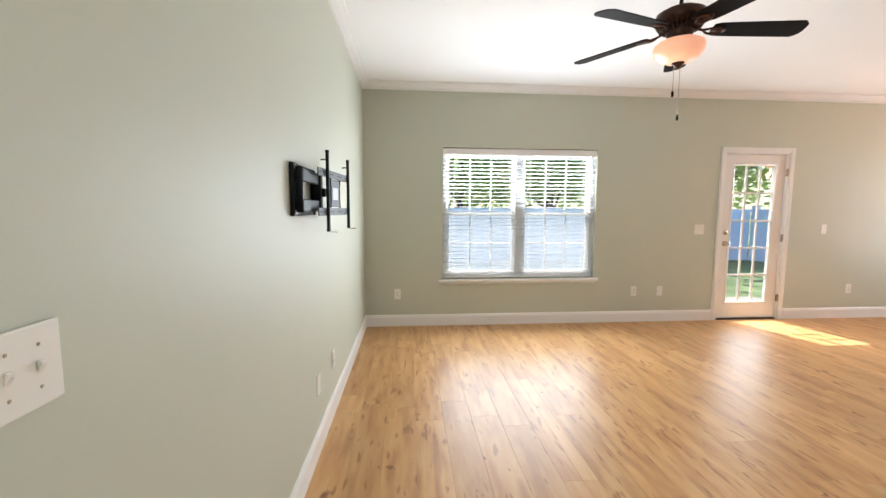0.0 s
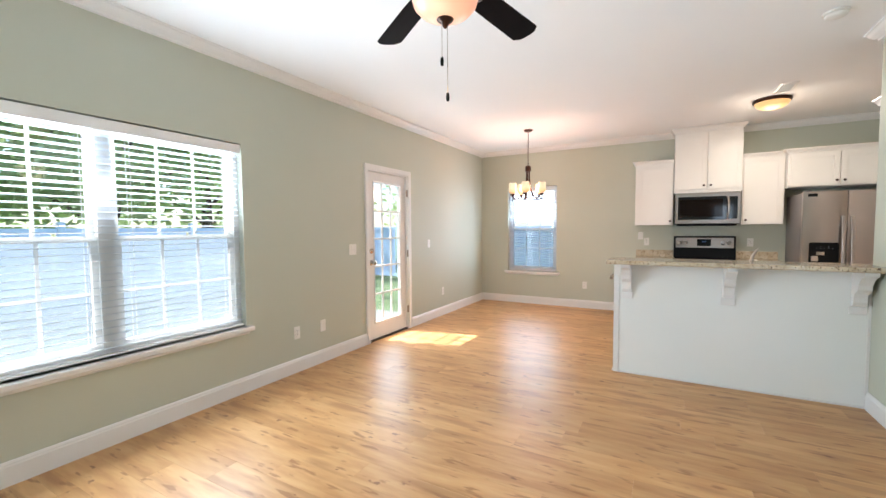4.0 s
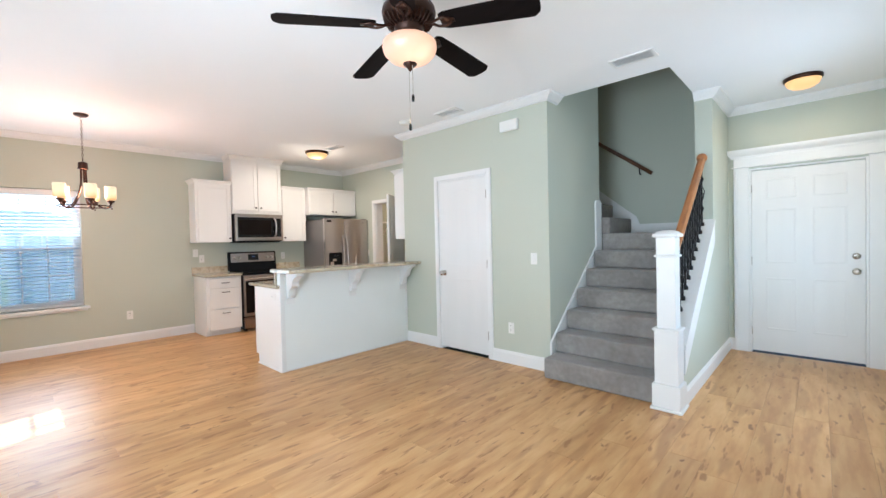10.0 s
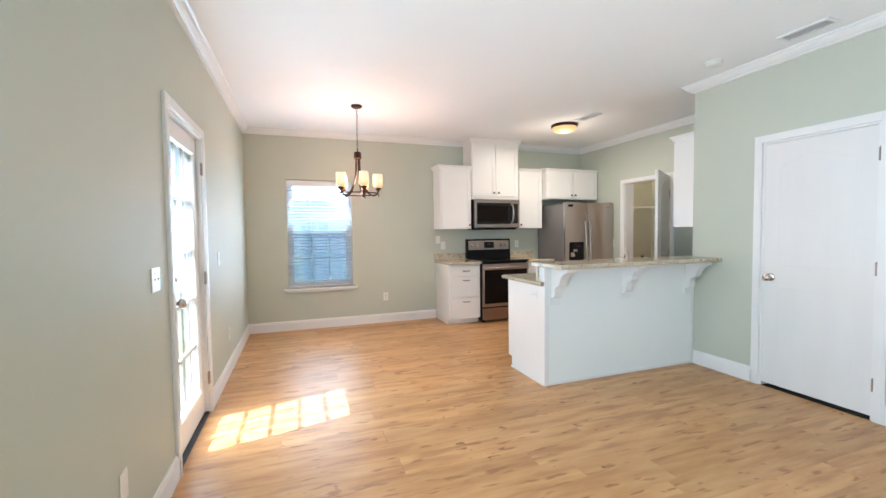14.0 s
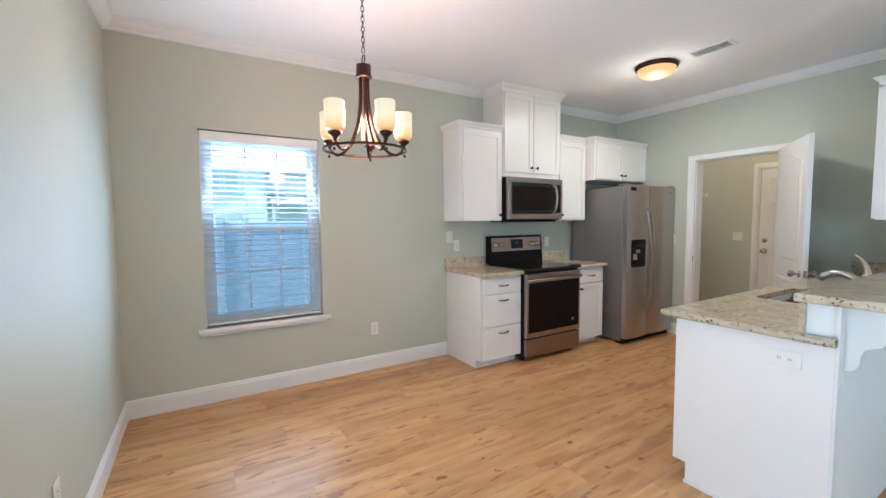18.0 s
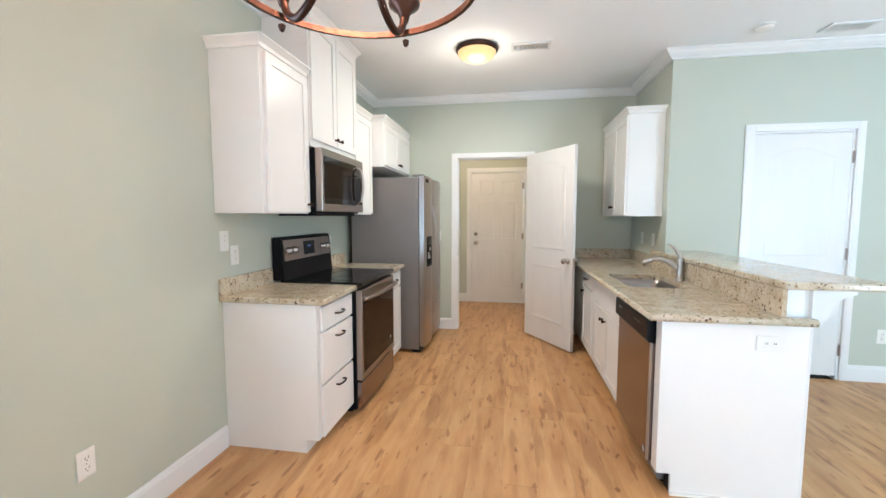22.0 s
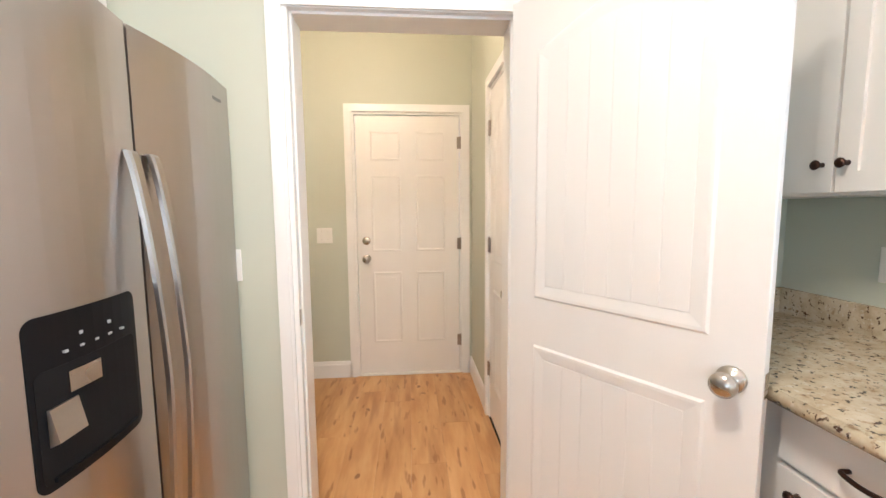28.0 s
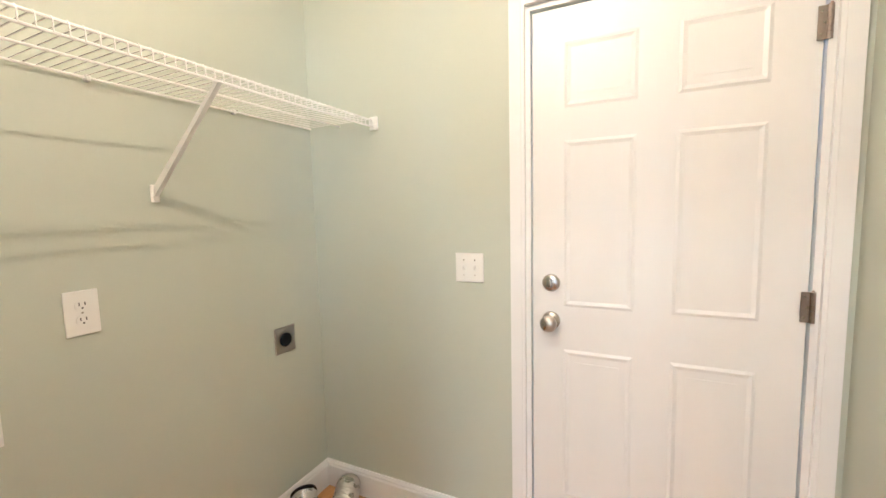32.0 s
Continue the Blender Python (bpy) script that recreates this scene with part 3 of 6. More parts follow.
# white skirt boards along the walls
bm = prism(bmesh.new(), [(0.02, 0), (0.02, 0.30), (-1.10, 0.30 + SLOPE * 1.12), (-1.10, 1.73), (-1.125, 1.76), (-1.225, 1.76), (-1.255, 1.73), (-1.255, 0)], "x", 2.509, 2.529)
solid("trim_stair_skirt", bm, TRIM, "white stepped skirt board beside the stairs", "trim")
bm = prism(bmesh.new(), [(1.53, RISE * 7), (2.42, RISE * 7), (4.4, RISE * 15.4), (4.4, RISE * 16.4), (2.36, RISE * 7 + 0.22), (2.32, RISE * 7 + 0.12), (1.53, RISE * 7 + 0.12)], "y", FRONT + 0.001, FRONT + 0.015)
solid("trim_landing_skirt", bm, TRIM, "white skirt board around the stair landing", "trim")

newel = thing("newel_post", (1.437, 0.185, 0), "white square newel post with a cap", "newel post")
part("shoe", B(-0.112, 0.112, -0.112, 0.112, 0, 0.022, bevel=0.008, seg=2), TRIM, newel)
part("plinth", B(-0.098, 0.098, -0.098, 0.098, 0.0225, 0.20, bevel=0.006), TRIM, newel)
part("lower_shaft", B(-0.082, 0.082, -0.082, 0.082, 0.20, 0.60, bevel=0.004), TRIM, newel)
part("band", B(-0.094, 0.094, -0.094, 0.094, 0.60, 0.62, bevel=0.005), TRIM, newel)
part("shaft", B(-0.065, 0.065, -0.065, 0.065, 0.62, 1.16, bevel=0.004), TRIM, newel)
part("collar", B(-0.078, 0.078, -0.078, 0.078, 1.16, 1.178, bevel=0.005), TRIM, newel)
part("head", B(-0.066, 0.066, -0.066, 0.066, 1.178, 1.31, bevel=0.004), TRIM, newel)
bm = B(-0.088, 0.088, -0.088, 0.088, 1.31, 1.338, bevel=0.009, seg=2)
rims = [[bm.verts.new((x * r, y * r, z)) for x, y in ((-1, -1), (1, -1), (1, 1), (-1, 1))] for r, z in ((0.074, 1.3385), (0.062, 1.352), (0.030, 1.364))]
for lo, hi in zip(rims, rims[1:]):
    for i in range(4):
        bm.faces.new((lo[i], lo[(i + 1) % 4], hi[(i + 1) % 4], hi[i]))
bm.faces.new(rims[-1])
part("cap", bm, TRIM, newel)


def rail_z(y):
    return 1.235 + SLOPE * (-0.053 - y)


rail = thing("stair_handrail", (1.44, 0.12, rail_z(0.12)), "stained oak stair handrail with a rounded end", "handrail")
pts = [(0, (0.12 - 0.12), 0), (0, -1.16, rail_z(-1.04) - rail_z(0.12))]
bm = bmesh.new()
prof = [(-0.030, -0.030), (0.030, -0.030), (0.032, -0.010), (0.024, 0.004), (0.030, 0.016), (0.022, 0.032), (0, 0.038), (-0.022, 0.032), (-0.030, 0.016), (-0.024, 0.004), (-0.032, -0.010)]
a = [bm.verts.new((w, -0.015, h + SLOPE * 0.015)) for w, h in prof]
b_ = [bm.verts.new((w, -1.19, h + SLOPE * 1.19)) for w, h in prof]
n = len(prof)
fs = [bm.faces.new((a[i], a[(i + 1) % n], b_[(i + 1) % n], b_[i])) for i in range(n)] + [bm.faces.new(a[::-1]), bm.faces.new(b_)]
bmesh.ops.recalc_face_normals(bm, faces=fs)
part("rail", bm, OAK, rail, smooth=False)
bm = bmesh.new()
bmesh.ops.create_uvsphere(bm, u_segments=16, v_segments=10, radius=0.047, matrix=Matrix.Translation((0, -1.20, SLOPE * 1.20 + 0.010)))
part("rail_end", bm, OAK, rail, smooth=True)

balu = thing("baluster", (1.44, 0, 0), "black wrought iron twisted stair baluster", "baluster", "stair balusters")
L = 0.62
bm = bmesh.new()
box(bm, -0.0085, 0.0085, -0.0085, 0.0085, 0, L)
part("bar", bm, BLACKMETAL, balu)
bm = turned(bmesh.new(), [(0.0, 0.0), (0.021, 0.0), (0.022, 0.026), (0.014, 0.040), (0, 0.041)], 8)
part("shoe", bm, BLACKMETAL, balu, smooth=True)
for zc, nm in ((0.17, "knuckle"), (0.46, "knuckle")):
    part(nm, turned(bmesh.new(), [(0, zc - 0.03), (0.012, zc - 0.025), (0.021, zc), (0.012, zc + 0.025), (0, zc + 0.03)], 8), BLACKMETAL, balu, smooth=True)
bm = bmesh.new()
for q in range(4):
    tube(bm, [(0.026 * math.sin(math.pi * u) * math.cos(2.5 * u + q * math.pi / 2), 0.026 * math.sin(math.pi * u) * math.sin(2.5 * u + q * math.pi / 2), 0.24 + 0.16 * u) for u in [i / 8 for i in range(9)]], 0.0045, 5)
part("basket", bm, BLACKMETAL, balu, smooth=True)
first = True
for i in range(12):
    y = 0.03 - 0.098 * i
    m = pose(1.44, y, knee(y) + 0.029)
    if first:
        balu.matrix_world = m
        first = False
    else:
        copy_thing(balu, m)

# this rail's near-black brown is painted-in shade, not a darker stain
grab = thing("wall_handrail", (2.15, FRONT, 2.12), "oak handrail on the stairwell wall, darkened as if in shade", "handrail")
part("rail", tube(bmesh.new(), [(0, 0.07, 0), (1.7, 0.07, 1.7 * 0.73)], 0.024, 12), SHADEDOAK, grab, smooth=True)
for u in (0.15, 1.2):
    part("bracket", tube(bmesh.new(), curve_pts([(u, 0.001, u * 0.73 - 0.10), (u, 0.05, u * 0.73 - 0.09), (u, 0.07, u * 0.73 - 0.02)], 5), 0.007, 8), BLACKMETAL, grab, smooth=True)

# ---- windows, blinds and doors ----


def to_local(bm, ob):
    bmesh.ops.transform(bm, matrix=ob.matrix_world.inverted(), verts=bm.verts)
    return bm


def window_unit(name, width, z0, z1, m, units, label):
    """A double-hung window in its opening; local x along the wall, y outwards, origin at the opening's lower middle."""
    w = new(name)
    w.matrix_world = m
    tagged(w, label, "window", "", "structure")
    h = z1 - z0
    bm = bmesh.new()
    f = 0.045
    for x0, x1, a, b in ((-width / 2, -width / 2 + f, 0, h), (width / 2 - f, width / 2, 0, h), (-width / 2 + f, width / 2 - f, 0, f), (-width / 2 + f, width / 2 - f, h - f, h)):
        box(bm, x0, x1, 0.062, 0.148, a, b)
    part("window_frame", bm, TRIM, w)
    inner = width - 2 * f
    post = 0.09 if units > 1 else 0.0
    uw = (inner - post * (units - 1)) / units
    for u in range(units):
        x0 = -width / 2 + f + u * (uw + post)
        x1 = x0 + uw
        if u:
            part("mullion_post", B(x0 - post, x0, 0.06, 0.148, f, h - f), TRIM, w)
        mid = f + (h - 2 * f) * 0.5
        for nm, a, b, y in (("lower_sash", f, mid + 0.018, 0.072), ("upper_sash", mid - 0.018, h - f, 0.106)):
            s = 0.036
            bm = bmesh.new()
            for c in ((x0, x0 + s, a, b), (x1 - s, x1, a, b), (x0 + s, x1 - s, a, a + s), (x0 + s, x1 - s, b - s, b)):
                box(bm, c[0], c[1], y, y + 0.03, c[2], c[3])
            sash = part(nm, bm, TRIM, w)
            gx0, gx1, gz0, gz1 = x0 + s, x1 - s, a + s, b - s
            bm = B(gx0, gx1, y + 0.012, y + 0.018, gz0, gz1)
            pane = part("pane", bm, GLASS, sash)
            pane.visible_shadow = False
            for i in (1, 2):
                xc = gx0 + (gx1 - gx0) * i / 3
                part("muntin", B(xc - 0.009, xc + 0.009, y + 0.004, y + 0.0115, gz0, gz1), TRIM, sash)
            if nm == "lower_sash":
                mesh = part("insect_screen", B(x0 + 0.01, x1 - 0.01, 0.1385, 0.1395, a + 0.004, b - 0.004), SCREEN, sash, "fine grey insect screen")
                mesh.visible_shadow = False
            zc = (gz0 + gz1) / 2
            part("muntin", B(gx0, gx1, y + 0.005, y + 0.0110, zc - 0.009, zc + 0.009), TRIM, sash)
    return w


def window_sill(width, m, group=""):
    s = thing("window_sill", (0, 0, 0), "white painted wooden window stool with apron", "window sill")
    s.matrix_world = m
    part("stool", B(-width / 2, width / 2, -0.05, 0.06, -0.038, 0, bevel=0.008, seg=2), TRIM, s)
    part("apron", B(-width / 2 + 0.025, width / 2 - 0.025, -0.016, -0.001, -0.062, -0.0385, bevel=0.003), TRIM, s)


def blind(width, h, m, tilt, label):
    """A two-inch slatted blind inside the opening, lowered, with its slats turned by tilt degrees."""
    b = thing("window_blind", (0, 0, 0), label, "blind", "window blinds")
    b.matrix_world = m
    part("headrail", B(-width / 2 + 0.006, width / 2 - 0.006, 0.012, 0.058, h - 0.046, h - 0.006, bevel=0.002), TRIM, b)
    part("valance", B(-width / 2 + 0.002, width / 2 - 0.002, 0.001, 0.010, h - 0.078, h - 0.008, bevel=0.002), TRIM, b, "white moulded valance")
    part("bottom_rail", B(-width / 2 + 0.008, width / 2 - 0.008, 0.010, 0.058, 0.010, 0.026, bevel=0.004), TRIM, b)
    pitch, hw = 0.043, width / 2 - 0.008
    n = int((h - 0.115) / pitch)
    bm = prism(bmesh.new(), [(-0.025, -0.0012), (0.0, 0.0004), (0.025, -0.0012), (0.025, 0.0012), (0.0, 0.0028), (-0.025, 0.0012)], "x", -hw, hw)
    bmesh.ops.rotate(bm, verts=bm.verts, cent=(0, 0, 0), matrix=Matrix.Rotation(radians(tilt), 3, "X"))
    me = mesh_from("slat", bm, SLAT)
    for i in range(n):
        s = new("slat", me)
        s.parent = b
        s.location = (0, 0.034, 0.058 + i * pitch)
    for x in ([-width / 2 + 0.13, width / 2 - 0.13] + ([-0.12, 0.12] if width > 1.2 else [])):
        for y in (0.0075, 0.0605):
            part("ladder_cord", B(x - 0.0012, x + 0.0012, y - 0.001, y + 0.001, 0.026, h - 0.045), PLASTIC, b)
    part("tilt_wand", tube(bmesh.new(), [(-width / 2 + 0.075, 0.004, h - 0.08), (-width / 2 + 0.077, 0.002, h - 0.62)], 0.0035, 6), PLASTIC, b, "thin clear tilt wand")
    return b


M_BACK = pose(1.7945, BACK, 0.55)
window_unit("window_1", 1.811, 0.55, 2.05, M_BACK, 2, "white twin double-hung window with grids")
blind(1.80, 1.497, M_BACK, -6, "white two-inch slatted blind lowered over the twin window")
window_sill(1.905, M_BACK)
M_DIN = pose(SIDE, 3.4075, 0.58, 0, 0, -90)
window_unit("window_2", 0.875, 0.58, 2.075, M_DIN, 1, "white double-hung window with grids")
blind(0.865, 1.492, M_DIN, -9, "white two-inch slatted blind lowered over the dining window")
window_sill(0.99, M_DIN)
M_FRONT = pose(0, -0.335, 0.62, 0, 0, 90)
window_unit("window_3", 0.97, 0.62, 1.965, M_FRONT, 1, "white double-hung window near the entry")
blind(0.96, 1.342, M_FRONT, 30, "white two-inch slatted blind over the narrow window")
window_sill(1.07, M_FRONT)


def casing(x0, x1, z1, m, w=0.058, d=0.016, name="trim_casing"):
    """Door casing round an opening from x0 to x1 and up to z1; local y towards the room is negative."""
    bm = bmesh.new()
    for a in ((x0 - w, x0, 0, z1 + w), (x1, x1 + w, 0, z1 + w), (x0, x1, z1, z1 + w)):
        box(bm, a[0], a[1], -d, -0.0005, a[2], a[3])
        box(bm, a[0] + 0.012, a[1] - 0.012 if a[1] - a[0] < 0.1 else a[1], -d - 0.003, -d, a[2], a[3] - (0.012 if a[3] > z1 else 0))
    bmesh.ops.transform(bm, matrix=m, verts=bm.verts)
    solid(name, bm, TRIM, "white moulded door casing", "trim")


def jamb(x0, x1, z1, depth, m, t=0.018):
    bm = bmesh.new()
    box(bm, x0, x0 + t, 0.0005, depth, 0, z1)
    box(bm, x1 - t, x1, 0.0005, depth, 0, z1)
    box(bm, x0 + t, x1 - t, 0.0005, depth, z1 - t, z1)
    bmesh.ops.transform(bm, matrix=m, verts=bm.verts)
    solid("trim_jamb", bm, TRIM, "white painted door jamb", "trim")


def knob_on(parent, x, z, side, material=NICKEL, name="door_knob"):
    """A round knob; side is -1 towards local -y, 1 towards +y, with the door's face at y."""
    y, s = side
    prof = [(0.0, 0.0), (0.033, 0.0), (0.033, 0.006), (0.028, 0.010), (0.013, 0.014), (0.012, 0.032), (0.022, 0.040), (0.030, 0.052), (0.029, 0.064), (0.018, 0.073), (0, 0.075)]
    m = pose(x, y, z, 90 if s < 0 else -90)
    return part(name, turned(bmesh.new(), prof, 20, m), material, parent, "round satin nickel knob", True)


def bolt_on(parent, x, z, side, material=NICKEL):
    y, s = side
    m = pose(x, y, z, 90 if s < 0 else -90)
    bm = turned(bmesh.new(), [(0, 0), (0.032, 0), (0.032, 0.008), (0.026, 0.014), (0.010, 0.015), (0, 0.015)], 20, m)
    box(bm, x - 0.004, x + 0.004, y + s * 0.014, y + s * 0.032, z - 0.016, z + 0.016, bevel=0.002)
    return part("deadbolt", bm, material, parent, "satin nickel deadbolt turn", True)


def hinges_on(parent, x, zs, y, s, way=0):
    """Butt hinges: a knuckle of five barrels, and a leaf on the jamb where the door stands so that it shows (way: its side)."""
    for z in zs:
        bm = bmesh.new()
        for k in range(5):
            turned(bm, [(0, -0.0087), (0.0068, -0.0085), (0.0068, 0.0085), (0, 0.0087)], 10, Matrix.Translation((x, y + s * 0.005, z - 0.036 + 0.018 * k)))
        turned(bm, [(0, 0.045), (0.0045, 0.0455), (0.003, 0.050), (0, 0.051)], 8, Matrix.Translation((x, y + s * 0.005, z)))
        h = part("hinge", bm, HINGE, parent, "aged nickel butt hinge")
        if way:
            part("leaf", B(x, x + way * 0.026, y - 0.0005 * s, y + s * 0.0022, z - 0.0445, z + 0.0445, bevel=0.0006), HINGE, h)
            for q in (-0.03, 0.0, 0.03):
                part("screw", turned(bmesh.new(), [(0, 0), (0.0035, 0), (0.0025, 0.0012), (0, 0.0013)], 8, pose(x + way * (0.018 if q else 0.012), y + s * 0.0022, z + q, 90 if s < 0 else -90)), NICKEL, h)


def ring(bm, x0, x1, z0, z1, y, s, w=0.016, d=0.007):
    """A raised bevelled moulding round a rectangle on a door's face."""
    o = [(x0, z0), (x1, z0), (x1, z1), (x0, z1)]
    i = [(x0 + w, z0 + w), (x1 - w, z0 + w), (x1 - w, z1 - w), (x0 + w, z1 - w)]
    mi = [(x0 + w * .45, z0 + w * .45), (x1 - w * .45, z0 + w * .45), (x1 - w * .45, z1 - w * .45), (x0 + w * .45, z1 - w * .45)]
    O, Mi, I = ([bm.verts.new((px, y + s * dd, pz)) for px, pz in pp] for pp, dd in ((o, 0.0), (mi, d), (i, 0.0)))
    for k in range(4):
        j = (k + 1) % 4
        bm.faces.new((O[k], O[j], Mi[j], Mi[k]))
        bm.faces.new((Mi[k], Mi[j], I[j], I[k]))


def leaf_six(parent, w, h, y0, y1, s, dep=0.006):
    """A six-panel slab: local x 0..w, z 0..h; panels on the face at side s."""
    part("slab", B(0, w, y0, y1, 0, h, bevel=0.002), DOORPAINT, parent)
    face = y0 if s < 0 else y1
    st = w * 0.14
    pw = (w - 3 * st) / 2
    for z0, z1 in ((0.25, 0.82), (0.98, 1.57), (1.68, 1.90)):
        for x0 in (st, 2 * st + pw):
            bm = bmesh.new()
            ring(bm, x0, x0 + pw, z0, z1, face, s, 0.022, dep)
            prism(bm, [(x0 + 0.045, z0 + 0.045), (x0 + pw - 0.045, z0 + 0.045), (x0 + pw - 0.045, z1 - 0.045), (x0 + 0.045, z1 - 0.045)], "y", face, face + s * dep * 0.6)
            bmesh.ops.recalc_face_normals(bm, faces=bm.faces)
            part("panel", bm, DOORPAINT, parent)


def arch_line(x0, x1, z0, z1, rise, n=14):
    pts = [(x0, z0), (x1, z0), (x1, z1)]
    for i in range(1, n):
        u = i / n
        pts.append((x1 + (x0 - x1) * u, z1 + rise * math.sin(math.pi * u) ** 1.3))
    return pts + [(x0, z1)]


def leaf_arched(parent, w, h, y0, y1, sides, dep=0.0055):
    """A two-panel slab with an arched upper panel of vertical boards, on both faces."""
    part("slab", B(0, w, y0, y1, 0, h, bevel=0.002), DOORPAINT, parent)
    for s in sides:
        face = y0 if s < 0 else y1
        m = 0.115
        for z0, z1, rise in ((0.23, 0.83, 0.0), (1.00, h - 0.19, 0.075)):
            x0, x1 = m, w - m
            outer = arch_line(x0, x1, z0, z1, rise)
            bm = bmesh.new()
            cx, cz = (x0 + x1) / 2, (z0 + z1 + rise) / 2

            def inset(d):
                return [(px + (d if px < cx - 1e-3 else -d if px > cx + 1e-3 else 0), pz + (d if pz < cz else -d)) for px, pz in outer]
            loops = [[bm.verts.new((px, face + s * dep, pz)) for px, pz in pp] for pp, dep in ((outer, 0.0), (inset(0.007), dep), (inset(0.016), dep), (inset(0.046), 0.001))]
            nn = len(outer)
            for a, b in zip(loops, loops[1:]):
                for k in range(nn):
                    bm.faces.new((a[k], a[(k + 1) % nn], b[(k + 1) % nn], b[k]))
            bmesh.ops.recalc_face_normals(bm, faces=bm.faces)
            part("panel_moulding", bm, DOORPAINT, parent)
            nb = 6
            bx0, bx1 = x0 + 0.047, x1 - 0.047
            for i in range(nb):
                a0, a1 = bx0 + (bx1 - bx0) * i / nb + 0.0012, bx0 + (bx1 - bx0) * (i + 1) / nb - 0.0012
                t = ((a0 + a1) / 2 - x0) / (x1 - x0)
                zt = z1 + rise * math.sin(math.pi * t) ** 1.3 - 0.047
                part("panel_board", B(a0, a1, min(face, face + s * dep * 0.35), max(face, face + s * dep * 0.35), z0 + 0.047, zt, bevel=dep * 0.2), DOORPAINT, parent)


# glazed patio door in the back wall, seen from the room side (local -y)
PD = pose(4.285, BACK, 0)
casing(0, 0.83, 2.05, PD)
jamb(0, 0.83, 2.055, 0.15, PD, 0.02)
pd = new("door_1")
pd.matrix_world = pose(4.307, BACK + 0.03, 0.018)
tagged(pd, "cream white glazed patio door with fifteen panes", "door", "", "structure")
W, DH = 0.786, 2.012
bm = bmesh.new()
for a in ((0, 0.125, 0, DH), (W - 0.125, W, 0, DH), (0.125, W - 0.125, 0, 0.20), (0.125, W - 0.125, DH - 0.125, DH)):
    box(bm, a[0], a[1], 0, 0.044, a[2], a[3])
part("stiles_and_rails", bm, DOORPAINT, pd)
bm = bmesh.new()
ring(bm, 0.105, W - 0.105, 0.18, DH - 0.105, 0, -1, 0.03, 0.012)
bmesh.ops.recalc_face_normals(bm, faces=bm.faces)
part("glazing_frame", bm, DOORPAINT, pd)
gx0, gx1, gz0, gz1 = 0.125, W - 0.125, 0.20, DH - 0.125
for i in range(3):
    for j in range(5):
        a0, a1 = gx0 + (gx1 - gx0) * i / 3, gx0 + (gx1 - gx0) * (i + 1) / 3
        c0, c1 = gz0 + (gz1 - gz0) * j / 5, gz0 + (gz1 - gz0) * (j + 1) / 5
        p_ = part("pane", B(a0, a1, 0.019, 0.025, c0, c1), GLASS, pd)
        p_.visible_shadow = False
for i in (1, 2):
    xc = gx0 + (gx1 - gx0) * i / 3
    part("muntin", B(xc - 0.011, xc + 0.011, 0.0115, 0.0185, gz0, gz1), TRIM, pd)
    part("muntin", B(xc - 0.011, xc + 0.011, 0.0255, 0.032, gz0, gz1), TRIM, pd)
for j in range(1, 5):
    zc = gz0 + (gz1 - gz0) * j / 5
    part("muntin", B(gx0, gx1, 0.012, 0.0185, zc - 0.011, zc + 0.011), TRIM, pd)
    part("muntin", B(gx0, gx1, 0.0255, 0.0315, zc - 0.011, zc + 0.011), TRIM, pd)
knob_on(pd, 0.065, 0.93, (0, -1))
bolt_on(pd, 0.065, 1.07, (0, -1))
hinges_on(pd, W + 0.010, (0.25, 1.00, 1.80), -0.030, -1, -1)
solid("door_threshold", B(4.305, 5.095, BACK + 0.0, BACK + 0.148, 0.0005, 0.016), BLACKMETAL, "dark metal threshold under the glazed door", "threshold")

# closet door
CD = pose(4.015, 0, 0, 0, 0, 180)
casing(0, 0.74, 2.05, CD)
jamb(0, 0.74, 2.05, T, CD)
cd = new("door_2")
cd.matrix_world = pose(4.000, -0.004, 0.03, 0, 0, 180)
tagged(cd, "white two-panel arched closet door, closed", "door", "", "structure")
leaf_arched(cd, 0.71, 2.00, 0.0, 0.035, (-1,), 0.0013)
knob_on(cd, 0.06, 0.90, (0, -1))
hinges_on(cd, 0.716, (0.22, 1.02, 1.80), -0.004, -1)

# entry door with a wide classical surround
FD = pose(1.17, FRONT, 0, 0, 0, 180)
jamb(0, 0.925, 2.045, 0.15, FD)
sur = thing("door_surround", (1.17 - 0.4625, FRONT, 0), "white entry door surround with a moulded header", "door surround")
for x0, x1 in ((0.4625, 0.60), (-0.60, -0.4625)):
    part("pilaster", B(x0 + 0.0005, x1, 0.0008, 0.022, 0, 2.06, bevel=0.003), TRIM, sur)
    part("pilaster_edge", B(x0 + (0.105 if x0 > 0 else 0.0), x1 - (0.0 if x0 > 0 else 0.105), 0.0225, 0.032, 0, 2.06, bevel=0.004), TRIM, sur)
part("frieze", B(-0.60, 0.60, 0.0008, 0.024, 2.061, 2.165, bevel=0.002), TRIM, sur)
part("architrave", B(-0.62, 0.62, 0.0245, 0.036, 2.062, 2.078, bevel=0.003), TRIM, sur)
bm = bmesh.new()
run_profile(bm, (0.60, 0), (-0.60, 0), (0, 1), [(0.001, 2.166), (0.026, 2.166), (0.03, 2.19), (0.055, 2.215), (0.07, 2.24), (0.075, 2.262), (0.001, 2.262)], 1, 1)
part("cornice", bm, TRIM, sur)
fd = new("door_3")
fd.matrix_world = pose(1.150, FRONT - 0.02, 0.02, 0, 0, 180)
tagged(fd, "white panelled entry door, closed", "door", "", "structure")
leaf_six(fd, 0.885, 2.00, 0, 0.044, -1, 0.003)
knob_on(fd, 0.822, 0.908, (0, -1))
bolt_on(fd, 0.822, 1.06, (0, -1))
